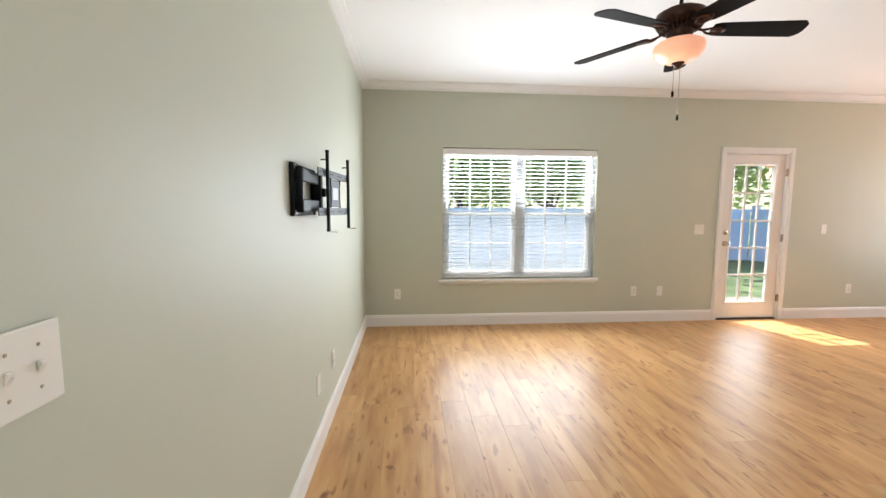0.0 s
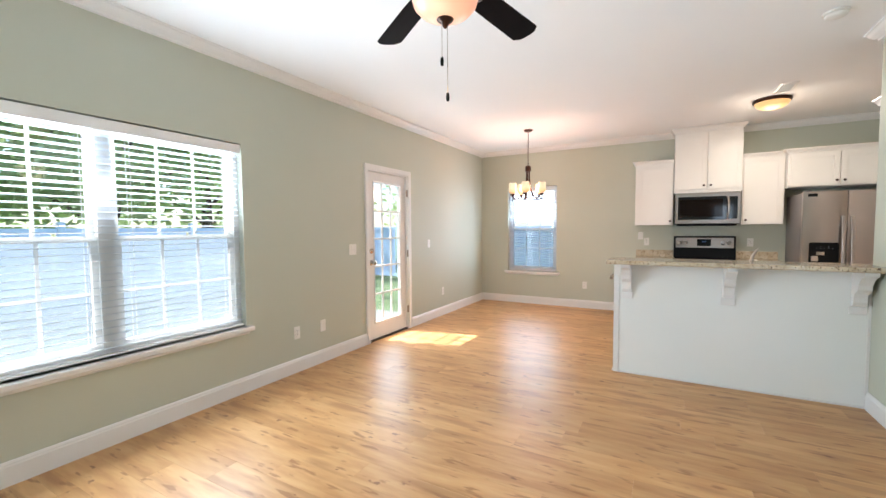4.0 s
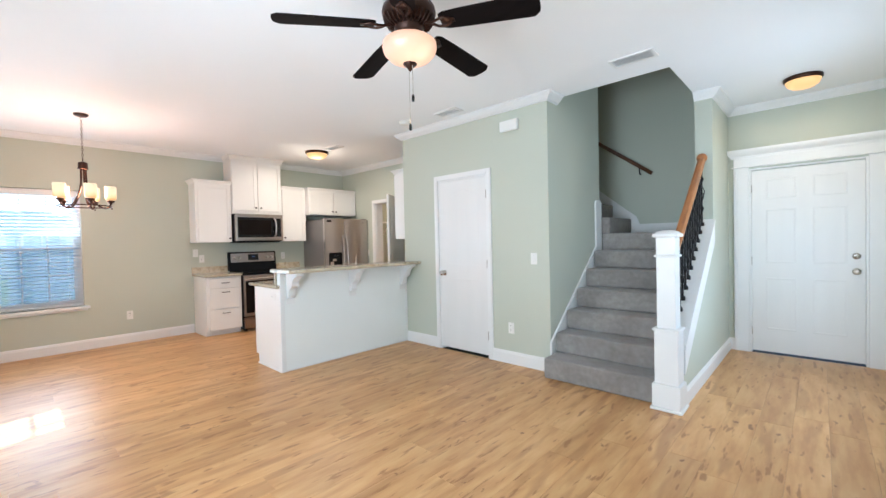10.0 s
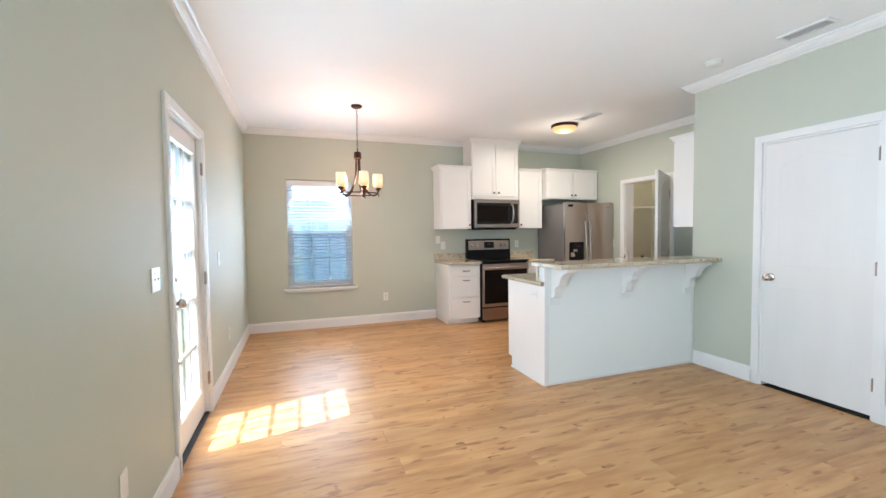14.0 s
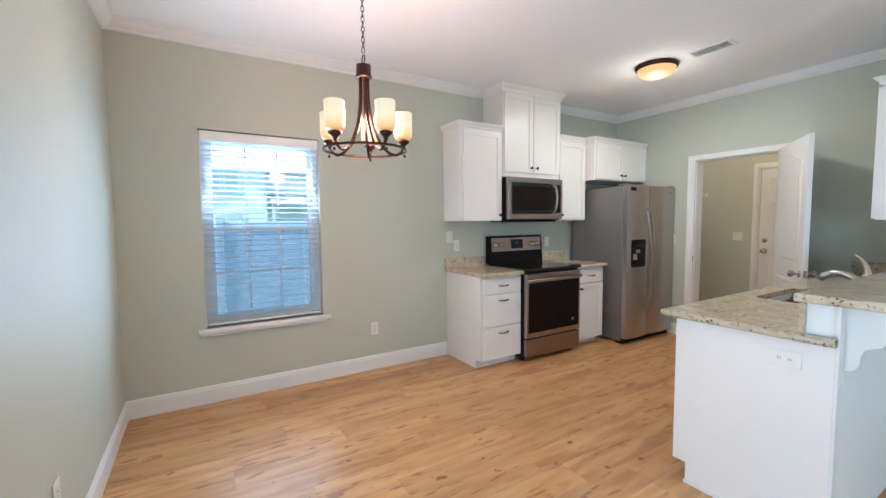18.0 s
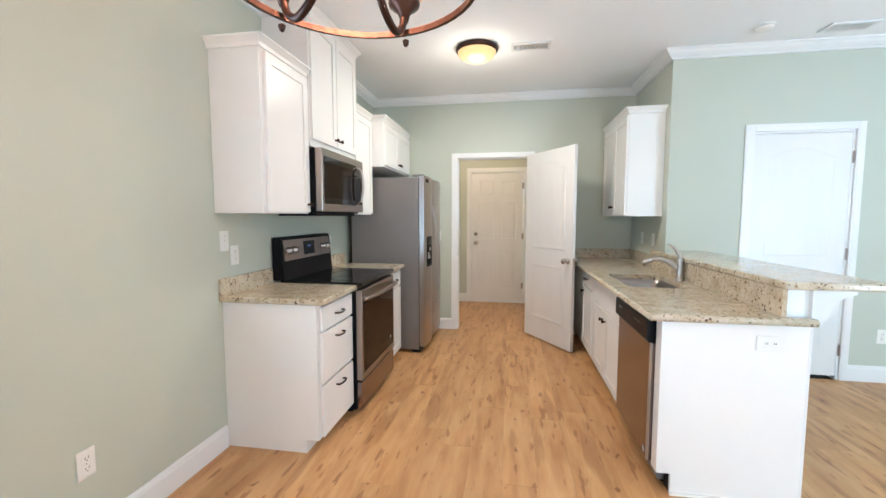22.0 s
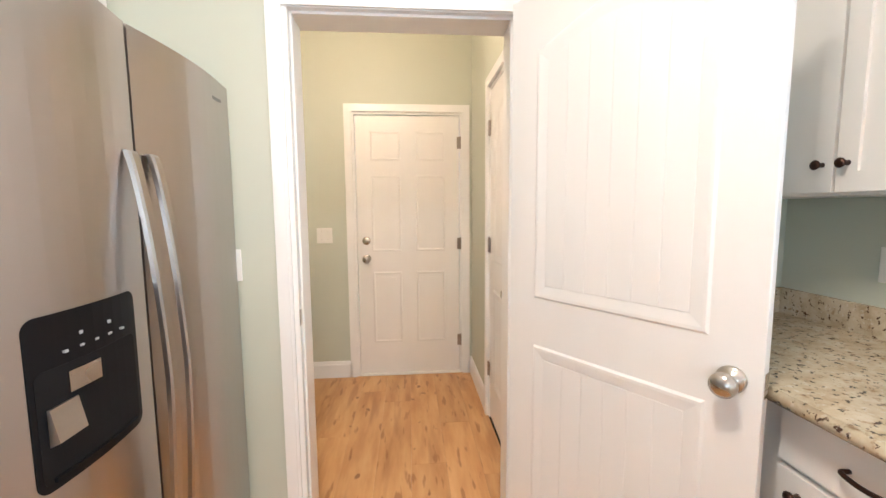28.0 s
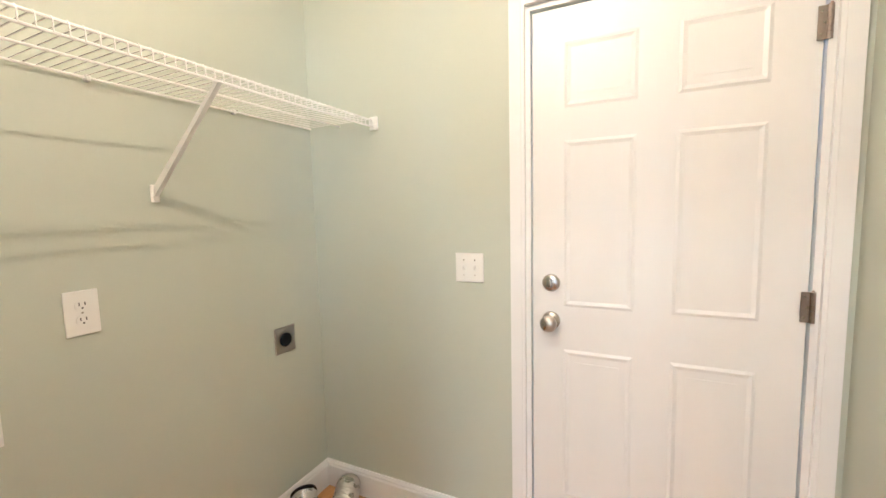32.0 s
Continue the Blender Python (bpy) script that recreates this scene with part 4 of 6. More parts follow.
hinges_on(fd, -0.004, (0.22, 1.0, 1.80), 0, -1)

# laundry doorway with its open door
KD = pose(6.615, KEND, 0, 0, 0, 180)
casing(0, 0.85, 2.04, KD, 0.054, 0.010)
jamb(0, 0.85, 2.055, TK, KD)
bm = B(6.587, 6.5965, -1.058, -1.026, 0, 2.036, bevel=0.003)
box(bm, 5.7835, 5.793, -1.058, -1.026, 0, 2.036)
box(bm, 5.793, 6.587, -1.058, -1.026, 2.027, 2.0365)
solid("trim_door_stop", bm, TRIM, "white wooden door stop round the jamb", "trim")
bm = B(6.596 - 0.0015, 6.5965, -1.024, -1.001, 0.895, 0.955)
solid("strike_plate", bm, NICKEL, "small nickel strike plate on the door jamb", "strike plate", kind="")
casing(0, 0.85, 2.04, pose(5.765, KEND - TK, 0), name="trim_casing")
ang = 122.9
ld = new("door_4")
ld.matrix_world = pose(5.790, -0.958, 0.015, 0, 0, ang)
tagged(ld, "white two-panel arched laundry door standing open", "door", "", "structure")
leaf_arched(ld, 0.780, 2.03, -0.0175, 0.0175, (-1, 1))
knob_on(ld, 0.718, 0.905, (-0.0175, -1))
knob_on(ld, 0.718, 0.905, (0.0175, 1))
part("latch", B(0.7805, 0.7825, -0.012, 0.012, 0.875, 0.935), NICKEL, ld)
hinges_on(ld, -0.004, (0.22, 1.0, 1.80), 0.0175, 1)

# garage door and closet door of the laundry
GD = pose(6.605, LAUN, 0, 0, 0, 180)
casing(0, 0.84, 2.06, GD, 0.055)
jamb(0, 0.84, 2.06, T, GD)
gd = new("door_5")
gd.matrix_world = pose(6.583, LAUN - 0.012, 0.02, 0, 0, 180)
tagged(gd, "white six-panel steel door, closed", "door", "", "structure")
leaf_six(gd, 0.795, 2.015, 0, 0.044, -1, 0.004)
knob_on(gd, 0.068, 0.925, (0, -1))
bolt_on(gd, 0.068, 1.065, (0, -1))
hinges_on(gd, 0.802, (0.255, 1.035, 1.815), -0.008, -1, -1)
solid("door_threshold", B(5.785, 6.585, LAUN - 0.11, LAUN + 0.012, 0.0005, 0.018, bevel=0.004), TRIM, "pale metal threshold under the six-panel door", "threshold")
RD = pose(5.69, -1.93, 0, 0, 0, 90)
casing(0, 0.705, 2.05, RD)
jamb(0, 0.705, 2.05, T, RD)
rd = new("door_6")
rd.matrix_world = pose(5.686, -1.915, 0.02, 0, 0, 90)
tagged(rd, "white two-panel arched closet door, closed", "door", "", "structure")
leaf_arched(rd, 0.675, 2.01, 0.0, 0.035, (-1,), 0.007)
knob_on(rd, 0.622, 0.91, (0, -1))
hinges_on(rd, -0.005, (0.30, 1.086, 1.787), -0.003, -1, 1)

# ---- kitchen ----
# Units are built with local x along the run, y into the room from the wall, z up.
M_LEFT = lambda y: pose(SIDE, y, 0, 0, 0, 90)      # run on the dining-side wall: local x runs +y, local y runs -x
M_RIGHT = lambda y: pose(CX1, y, 0, 0, 0, -90)     # run behind the bar: local x runs -y, local y runs +x


def shaker(parent, x0, x1, y, z0, z1, t=0.019, r=0.055):
    """A door with a flat panel set in a frame, standing on the plane y."""
    bm = bmesh.new()
    loops = []
    for yy in (y, y + t):
        for d in (0, r):
            loops.append([bm.verts.new((px, yy, pz)) for px, pz in ((x0 + d, z0 + d), (x1 - d, z0 + d), (x1 - d, z1 - d), (x0 + d, z1 - d))])
    for a, b in ((0, 1), (2, 3), (0, 2), (1, 3)):
        for k in range(4):
            bm.faces.new((loops[a][k], loops[a][(k + 1) % 4], loops[b][(k + 1) % 4], loops[b][k]))
    bmesh.ops.recalc_face_normals(bm, faces=bm.faces)
    d = part("door", bm, CABINET, parent)
    part("panel", B(x0 + r, x1 - r, y, y + t - 0.009, z0 + r, z1 - r), CABINET, d)
    return d


def small_knob(parent, x, y, z):
    part("knob", turned(bmesh.new(), [(0, 0), (0.008, 0), (0.006, 0.012), (0.013, 0.020), (0.015, 0.026), (0.010, 0.031), (0, 0.032)], 12, pose(x, y, z, -90)), BRONZE, parent, "dark bronze cabinet knob", True)


def pull(parent, x, y, z):
    bm = tube(bmesh.new(), curve_pts([(x - 0.048, y, z), (x - 0.046, y + 0.022, z), (x, y + 0.030, z - 0.002), (x + 0.046, y + 0.022, z), (x + 0.048, y, z)], 5), 0.0055, 8)
    part("pull", bm, BRONZE, parent, "dark bronze bar pull", True)


def cabinet(name, m, x0, x1, depth, z0, z1, doors, label, toe=False, knob_z=None, drawers=(), crown=0.0, crown_ends=(0, 0)):
    """doors: (x0, x1, z0, z1, knob x or None); drawers: (x0, x1, z0, z1, kind)."""
    c = thing(name, (0, 0, 0), label, "cabinet")
    c.matrix_world = m @ pose(x0, 0, z0)
    w, h = x1 - x0, z1 - z0
    bm = bmesh.new()
    if toe:
        box(bm, 0.001, w - 0.001, 0.003, depth, 0.08, h)
        box(bm, 0.001, w - 0.001, 0.003, depth - 0.075, 0.0, 0.08)
    else:
        box(bm, 0.001, w - 0.001, 0.003, depth, 0, h)
    part("body", bm, CABINET, c)
    for a0, a1, b0, b1, kx in doors:
        d = shaker(c, a0 - x0, a1 - x0, depth + 0.001, b0 - z0, b1 - z0)
        if kx is not None:
            small_knob(d, kx - x0, depth + 0.020, (knob_z if knob_z is not None else b0 + 0.05) - z0)
    for a0, a1, b0, b1, kind in drawers:
        d = part("drawer", B(a0 - x0, a1 - x0, depth + 0.001, depth + 0.020, b0 - z0, b1 - z0, bevel=0.003), CABINET, c)
        if b1 - b0 > 0.2:
            d2 = bmesh.new()
            ring(d2, a0 - x0 + 0.045, a1 - x0 - 0.045, b0 - z0 + 0.045, b1 - z0 - 0.045, depth + 0.020, 1, 0.012, -0.004)
            part("drawer_groove", d2, CABINET, d)
        if kind:
            pull(d, (a0 + a1) / 2 - x0, depth + 0.020, (b0 + b1) / 2 - z0 + (0.0 if b1 - b0 < 0.2 else (b1 - b0) * 0.32))
    if crown:
        bm = bmesh.new()
        prof = [(0, 0), (0.012, 0), (0.016, crown * 0.35), (0.034, crown * 0.75), (0.040, crown * 0.82), (0.040, crown), (0, crown)]
        e0, e1 = crown_ends
        run_profile(bm, (w, depth + 0.0), (0, depth + 0.0), (0, 1), [(a, b + h) for a, b in prof], 1 if e1 else 0, 1 if e0 else 0)
        if e0:
            run_profile(bm, (0, depth), (0, 0.003), (-1, 0), [(a, b + h) for a, b in prof], 1, 0)
        if e1:
            run_profile(bm, (w, 0.003), (w, depth), (1, 0), [(a, b + h) for a, b in prof], 0, 1)
        part("crown", bm, CABINET, c)
    return c


ML = M_LEFT(0)
CB = 0.865      # underside of the worktop
CT = 0.900      # worktop
# base units on the dining side
cabinet("base_cabinet", ML, 1.222, 1.705, 0.580, 0, CB, [], "white base cabinet with three drawers", toe=True,
        drawers=[(1.232, 1.672, 0.705, 0.845, 1), (1.232, 1.672, 0.40, 0.69, 1), (1.232, 1.672, 0.085, 0.385, 1)])
cabinet("base_cabinet", ML, 0.005, 0.452, 0.580, 0, CB, [(0.02, 0.437, 0.085, 0.69, 0.39)], "white base cabinet with a drawer and door", toe=True, knob_z=0.64,
        drawers=[(0.02, 0.437, 0.705, 0.845, 1)])
# wall units
cabinet("wall_cabinet", ML, 1.235, 1.735, 0.305, 1.375, 2.262, [(1.245, 1.70, 1.385, 2.25, 1.275)], "white wall cabinet with one shaker door", crown=0.055, crown_ends=(0, 1))
cabinet("wall_cabinet", ML, 0.437, 1.233, 0.325, 1.825, H - 0.004, [(0.447, 0.830, 1.872, 2.655, 0.795), (0.840, 1.223, 1.872, 2.655, 0.875)], "tall white wall cabinet above the microwave", crown=0.0)
cabinet("wall_cabinet", ML, -0.010, 0.435, 0.305, 1.375, 2.262, [(0.005, 0.42, 1.385, 2.25, 0.395)], "white wall cabinet with one shaker door", crown=0.055)
cabinet("fridge_cabinet", ML, -0.985, -0.012, 0.43, 1.835, 2.262, [(-0.975, -0.505, 1.85, 2.25, -0.535), (-0.495, -0.03, 1.85, 2.25, -0.465)], "white wall cabinet above the refrigerator", crown=0.055, crown_ends=(0, 1))
cc = thing("cabinet_crown", (0, 0, 0), "white moulded crown on the tall cabinet", "crown moulding")
cc.matrix_world = ML @ pose(0.435, 0.003, H - 0.075)
bm = bmesh.new()
prof = [(0, 0), (0.012, 0), (0.018, 0.025), (0.040, 0.055), (0.046, 0.06), (0.046, 0.073), (0, 0.073)]
run_profile(bm, (0.80, 0.3225), (0, 0.3225), (0, 1), prof, 1, 1)
run_profile(bm, (0, 0.3225), (0, 0.003), (-1, 0), prof, 1, 0)
run_profile(bm, (0.80, 0.003), (0.80, 0.3225), (1, 0), prof, 0, 1)
part("moulding", bm, CABINET, cc)


def worktop(name, m, x0, x1, depth, label, holes=()):
    w = thing(name, (0, 0, 0), label, "worktop")
    w.matrix_world = m @ pose(x0, 0, CB)
    part("slab", B(0, x1 - x0, 0.022, depth, 0.0005, CT - CB, bevel=0.008, seg=2), GRANITE, w)
    part("backsplash", B(0, x1 - x0, 0.001, 0.0215, 0.0005, 0.135, bevel=0.003), GRANITE, w)
    return w


worktop("worktop", ML, 1.218, 1.728, 0.632, "speckled beige granite worktop with low backsplash")
worktop("worktop", ML, -0.02, 0.455, 0.632, "speckled beige granite worktop beside the range")

# range
rg = thing("range", (0, 0, 0), "stainless steel electric range with black glass top", "range")
rg.matrix_world = ML @ pose(0.837, 0.02, 0)
part("body", B(-0.377, 0.377, 0.0, 0.595, 0.03, 0.885), BLACK, rg)
part("cooktop", B(-0.379, 0.379, 0.05, 0.645, 0.8855, 0.912, bevel=0.006, seg=2), BLACKGLASS, rg, "black ceramic glass cooktop")
for bx_, by_, br in ((-0.18, 0.20, 0.09), (0.18, 0.20, 0.075), (-0.18, 0.46, 0.075), (0.18, 0.46, 0.11)):
    part("burner_ring", tube(bmesh.new(), [(bx_ + br * math.cos(a * math.pi / 16), by_ + br * math.sin(a * math.pi / 16), 0.9122) for a in range(32)], 0.0008, 4, True), SLOT, rg)
bm = prism(bmesh.new(), [(-0.0, 0.912), (0.085, 0.912), (0.06, 1.20), (0.045, 1.212), (0.0, 1.212)], "x", -0.379, 0.379)
guard = part("backguard", bm, BLACK, rg, "black backguard with sloped steel control panel")


def on_guard(x0, x1, z0, z1, d):
    bm = bmesh.new()
    yy = lambda z: 0.085 - 0.025 * (z - 0.912) / 0.288
    v = [(x0, yy(z0) + 0.001, z0), (x1, yy(z0) + 0.001, z0), (x1, yy(z1) + 0.001, z1), (x0, yy(z1) + 0.001, z1)]
    a = [bm.verts.new(p) for p in v]
    b = [bm.verts.new((p[0], p[1] + d, p[2])) for p in v]
    fs = [bm.faces.new(a), bm.faces.new(b)] + [bm.faces.new((a[i], a[(i + 1) % 4], b[(i + 1) % 4], b[i])) for i in range(4)]
    bmesh.ops.recalc_face_normals(bm, faces=fs)
    return bm


part("control_panel", on_guard(-0.355, 0.355, 1.045, 1.19, 0.004), STEELH, guard)
part("display", on_guard(-0.085, 0.085, 1.07, 1.17, 0.006), BLACKGLASS, guard)
part("digits", on_guard(-0.025, 0.025, 1.125, 1.14, 0.0068), DISPLAY, guard)
for kx in (-0.30, -0.225, 0.225, 0.30):
    part("control_knob", turned(bmesh.new(), [(0, 0), (0.028, 0), (0.027, 0.008), (0.022, 0.012), (0.020, 0.036), (0, 0.038)], 18, pose(kx, 0.072, 1.115, -85)), CHROME, guard, "round steel control knob", True)
dr = part("oven_door", B(-0.374, 0.374, 0.596, 0.640, 0.235, 0.86, bevel=0.004), STEELH, rg, "stainless oven door")
part("oven_window", B(-0.350, 0.350, 0.6403, 0.6425, 0.285, 0.775, bevel=0.001), DARKGLASS, dr)
part("badge", turned(bmesh.new(), [(0, 0), (0.016, 0), (0.016, 0.002), (0, 0.002)], 16, pose(-0.26, 0.6426, 0.36, -90)), STEEL, dr)
part("oven_handle", tube(bmesh.new(), curve_pts([(-0.35, 0.640, 0.80), (-0.345, 0.672, 0.802), (-0.2, 0.692, 0.806), (0, 0.70, 0.807), (0.2, 0.692, 0.806), (0.345, 0.672, 0.802), (0.35, 0.640, 0.80)], 5), 0.014, 10), STEELH, dr, "bowed stainless door handle", True)
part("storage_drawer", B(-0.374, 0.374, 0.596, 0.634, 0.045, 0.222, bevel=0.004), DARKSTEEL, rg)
for fx in (-0.33, 0.33):
    part("foot", B(fx - 0.02, fx + 0.02, 0.50, 0.55, 0, 0.03), BLACK, rg)

# microwave above the range
mw = thing("microwave", (0, 0, 0), "stainless over-range microwave with dark glass door", "microwave")
mw.matrix_world = ML @ pose(0.835, 0.003, 1.380)
part("body", B(-0.379, 0.379, 0, 0.345, 0, 0.436), BLACK, mw)
part("front", B(-0.379, 0.379, 0.3455, 0.395, 0.012, 0.436, bevel=0.004), STEELH, mw, "brushed stainless front")
dg = part("door_glass", B(-0.215, 0.345, 0.3955, 0.398, 0.065, 0.385, bevel=0.001), BLACKGLASS, mw)
part("viewing_window", B(-0.18, 0.33, 0.3982, 0.3988, 0.105, 0.345), DARKGLASS, dg)
part("control_strip", B(-0.345, -0.216, 0.3955, 0.398, 0.075, 0.375, bevel=0.001), BLACKGLASS, mw)
part("handle", tube(bmesh.new(), curve_pts([(-0.235, 0.396, 0.365), (-0.238, 0.430, 0.34), (-0.245, 0.445, 0.225), (-0.238, 0.430, 0.11), (-0.235, 0.396, 0.085)], 6), 0.012, 10), STEEL, mw, "bowed vertical door handle", True)
part("underside_vent", B(-0.35, 0.35, 0.05, 0.33, -0.018, -0.0005, bevel=0.004), BLACK, mw)

# refrigerator
fr = thing("refrigerator", (0, 0, 0), "stainless side-by-side refrigerator with ice dispenser", "refrigerator")
fr.matrix_world = ML @ pose(-0.533, 0.068, 0)
part("cabinet_body", B(-0.448, 0.448, 0, 0.69, 0.03, 1.735, bevel=0.004), GREYSIDE, fr, "grey textured side panels")
part("base_grille", B(-0.44, 0.44, 0.62, 0.70, 0.0, 0.095), BLACK, fr)
for nm, x0, x1 in (("freezer_door", 0.062, 0.450), ("fridge_door", -0.450, 0.054)):
    bm = prism(bmesh.new(), [(x0, 0.697), (x1, 0.697), (x1, 0.745)] + [(x1 + (x0 - x1) * i / 10, 0.745 + 0.022 * math.sin(math.pi * i / 10)) for i in range(1, 10)] + [(x0, 0.745)], "z", 0.065, 1.750)
    d = part(nm, bm, STEEL, fr, "brushed stainless door")
    hx = x0 + 0.035 if nm == "freezer_door" else x1 - 0.035
    line = [(0.752, 1.462), (0.772, 1.445), (0.800, 1.25), (0.816, 1.02), (0.818, 0.88), (0.806, 0.62), (0.782, 0.36), (0.752, 0.335)]
    path = [(p.x, p.y) for p in curve_pts([(y, z, 0) for y, z in line], 6)]
    strap = bmesh.new()
    rings_ = [[strap.verts.new((hx + dx, y + dy, z)) for dx, dy in ((-0.016, -0.012), (0.016, -0.012), (0.016, -0.002), (0.011, 0.002), (-0.011, 0.002), (-0.016, -0.002))] for y, z in path]
    for lo, hi in zip(rings_, rings_[1:]):
        for i in range(6):
            strap.faces.new((lo[i], lo[(i + 1) % 6], hi[(i + 1) % 6], hi[i]))
    strap.faces.new(rings_[0])
    strap.faces.new(rings_[-1])
    bmesh.ops.recalc_face_normals(strap, faces=strap.faces)
    part("handle", strap, STEEL, d, "long flat bowed steel handle")
    if nm == "freezer_door":
        def bowed(xa, xb, z0, z1, off, n=8):
            f = lambda px: 0.745 + 0.022 * math.sin(math.pi * (px - x0) / (x1 - x0))
            xs = [xa + (xb - xa) * k / n for k in range(n + 1)]
            return prism(bmesh.new(), [(px, f(px) - 0.004) for px in xs] + [(px, f(px) + off) for px in reversed(xs)], "z", z0, z1)

        def bowed_round(xa, xb, z0, z1, off, r, n=6):
            """A bowed plate with rounded corners."""
            cut = [(r - r * math.cos(math.pi / 2 * k / n), r - r * math.sin(math.pi / 2 * k / n)) for k in range(n + 1)]
            cols = [(xa + dx, dz) for dx, dz in cut] + [(xa + r + (xb - xa - 2 * r) * k / 8, 0) for k in range(1, 8)] + [(xb - dx, dz) for dx, dz in reversed(cut)]
            plate_, front, back = bmesh.new(), [], []
            for px, dz in cols:
                y = 0.745 + 0.022 * math.sin(math.pi * (px - x0) / (x1 - x0))
                front.append([plate_.verts.new((px, y + off, z)) for z in (z0 + dz, z1 - dz)])
                back.append([plate_.verts.new((px, y - 0.003, z)) for z in (z0 + dz, z1 - dz)])
            for k in range(len(cols) - 1):
                plate_.faces.new((front[k][0], front[k + 1][0], front[k + 1][1], front[k][1]))
                for e in (0, 1):
                    plate_.faces.new((front[k][e], front[k + 1][e], back[k + 1][e], back[k][e]))
            for k in (0, -1):
                plate_.faces.new((front[k][0], front[k][1], back[k][1], back[k][0]))
            bmesh.ops.recalc_face_normals(plate_, faces=plate_.faces)
            return plate_
        dsp = part("dispenser", bowed_round(0.122, 0.386, 0.855, 1.158, 0.0012, 0.022), BLACK, d, "black ice and water dispenser")
        part("recess", bowed_round(0.136, 0.376, 0.868, 1.065, 0.0022, 0.014), SLOT, dsp)
        part("ice_chute", bowed(0.25, 0.32, 1.012, 1.050, 0.006, 4), NICKEL, dsp)
        part("paddle", prism(bmesh.new(), [(0.765, 0.935), (0.782, 0.942), (0.770, 1.0), (0.765, 1.0)], "x", 0.305, 0.365), CHROME, dsp)
        part("drip_tray", bowed(0.15, 0.36, 0.870, 0.878, 0.008), BLACK, dsp)
        part("door_badge", bowed(0.325, 0.408, 1.690, 1.726, 0.0012), BLACK, d, "small dark maker's badge")
        for q in range(5):
            part("touch_icon", B(0.175 + q * 0.035, 0.183 + q * 0.035, 0.7640, 0.7694, 1.085, 1.089), LABEL, dsp)
            if q % 2:
                part("touch_icon", B(0.176 + q * 0.035, 0.182 + q * 0.035, 0.7640, 0.7694, 1.108, 1.114), LABEL, dsp)
part("brand_plate", B(-0.36, -0.30, 0.7605, 0.7625, 1.68, 1.69), GREYSIDE, fr)
for hx in (-0.40, 0.40):
    part("hinge_cover", B(hx - 0.03, hx + 0.03, 0.62, 0.735, 1.7505, 1.765, bevel=0.004), GREYSIDE, fr)
    part("foot", B(hx - 0.025, hx + 0.025, 0.60, 0.64, 0, 0.03), BLACK, fr)

# peninsula: half wall, base units, worktop, raised bar
solid("wall_bar", B(4.64, 4.74, 0.001, 1.715, 0, 1.03), BARWHITE, "white painted half wall below the raised bar", "wall")
MR = M_RIGHT(0)   # local x = -y, local y = x - CX1
XR = lambda y: -y
cabinet("corner_cabinet", MR, XR(0.103), XR(-0.995), 0.595, 0, CB, [(XR(0.06), XR(-0.36), 0.12, 0.69, XR(-0.30))], "white base cabinet with a drawer and door", toe=True, knob_z=0.64,
        drawers=[(XR(0.06), XR(-0.36), 0.705, 0.845, 1)])
sink_cab = cabinet("sink_cabinet", MR, XR(1.052), XR(0.105), 0.595, 0, CB - 0.20, [(XR(0.985), XR(0.580), 0.12, 0.635, XR(0.615)), (XR(0.570), XR(0.165), 0.12, 0.635, XR(0.535))], "white sink base cabinet with two doors", toe=True, knob_z=0.565)
part("false_front", to_local(B(5.2455, 5.2655, 0.165, 0.985, 0.662, 0.845, bevel=0.003), sink_cab), CABINET, sink_cab)
part("front_rail", to_local(B(5.20, 5.245, 0.106, 1.051, 0.666, CB), sink_cab), CABINET, sink_cab)

dw = thing("dishwasher", (0, 0, 0), "stainless steel dishwasher with a black control strip", "dishwasher")
dw.matrix_world = MR @ pose(XR(1.355), 0.02, 0)
part("tub", B(-0.298, 0.298, 0.10, 0.555, 0.02, CB - 0.004), GREYSIDE, dw)
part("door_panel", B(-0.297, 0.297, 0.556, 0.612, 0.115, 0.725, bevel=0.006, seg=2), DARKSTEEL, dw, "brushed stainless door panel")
bm = prism(bmesh.new(), [(0.556, 0.728), (0.622, 0.728), (0.634, 0.745), (0.634, 0.835), (0.622, 0.855), (0.556, 0.855)], "x", -0.297, 0.297)
# paler steel strip down one edge of the darker door panel
part("pale_edge", B(-0.2975, -0.283, 0.600, 0.6135, 0.115, 0.725, bevel=0.003), STEEL, dw, "paler steel strip along the door's edge")
strip = part("control_strip", bm, BLACK, dw, "black moulded control strip")
part("logo_bar", B(0.16, 0.215, 0.6345, 0.6355, 0.80, 0.807), LABEL, strip)
for q in range(4):
    part("button_mark", B(-0.20 + q * 0.03, -0.185 + q * 0.03, 0.6345, 0.6355, 0.80, 0.806), GREYSIDE, strip)
part("toe_panel", B(-0.295, 0.295, 0.50, 0.54, 0.01, 0.112), BLACK, dw)
part("sticker", B(-0.26, -0.235, 0.6122, 0.613, 0.135, 0.165), LABEL, dw)
endp = thing("end_panel", (0, 0, 0), "white panel closing the end of the peninsula", "panel")
part("panel", prism(bmesh.new(), [(4.6405, 0.0), (5.196, 0.0), (5.196, 0.105), (5.262, 0.105), (5.262, CB), (4.6405, CB)], "y", 1.716, 1.735), CABINET, endp)
part("toe_board", B(5.178, 5.1955, 1.655, 1.7155, 0.0, 0.104), BLACK, endp)
part("edge_strip", B(5.2215, 5.262, 1.663, 1.7155, 0.105, CB), CABINET, endp)
part("shoe_mould", B(4.6405, 5.20, 1.7355, 1.745, 0.0005, 0.014), CABINET, endp)
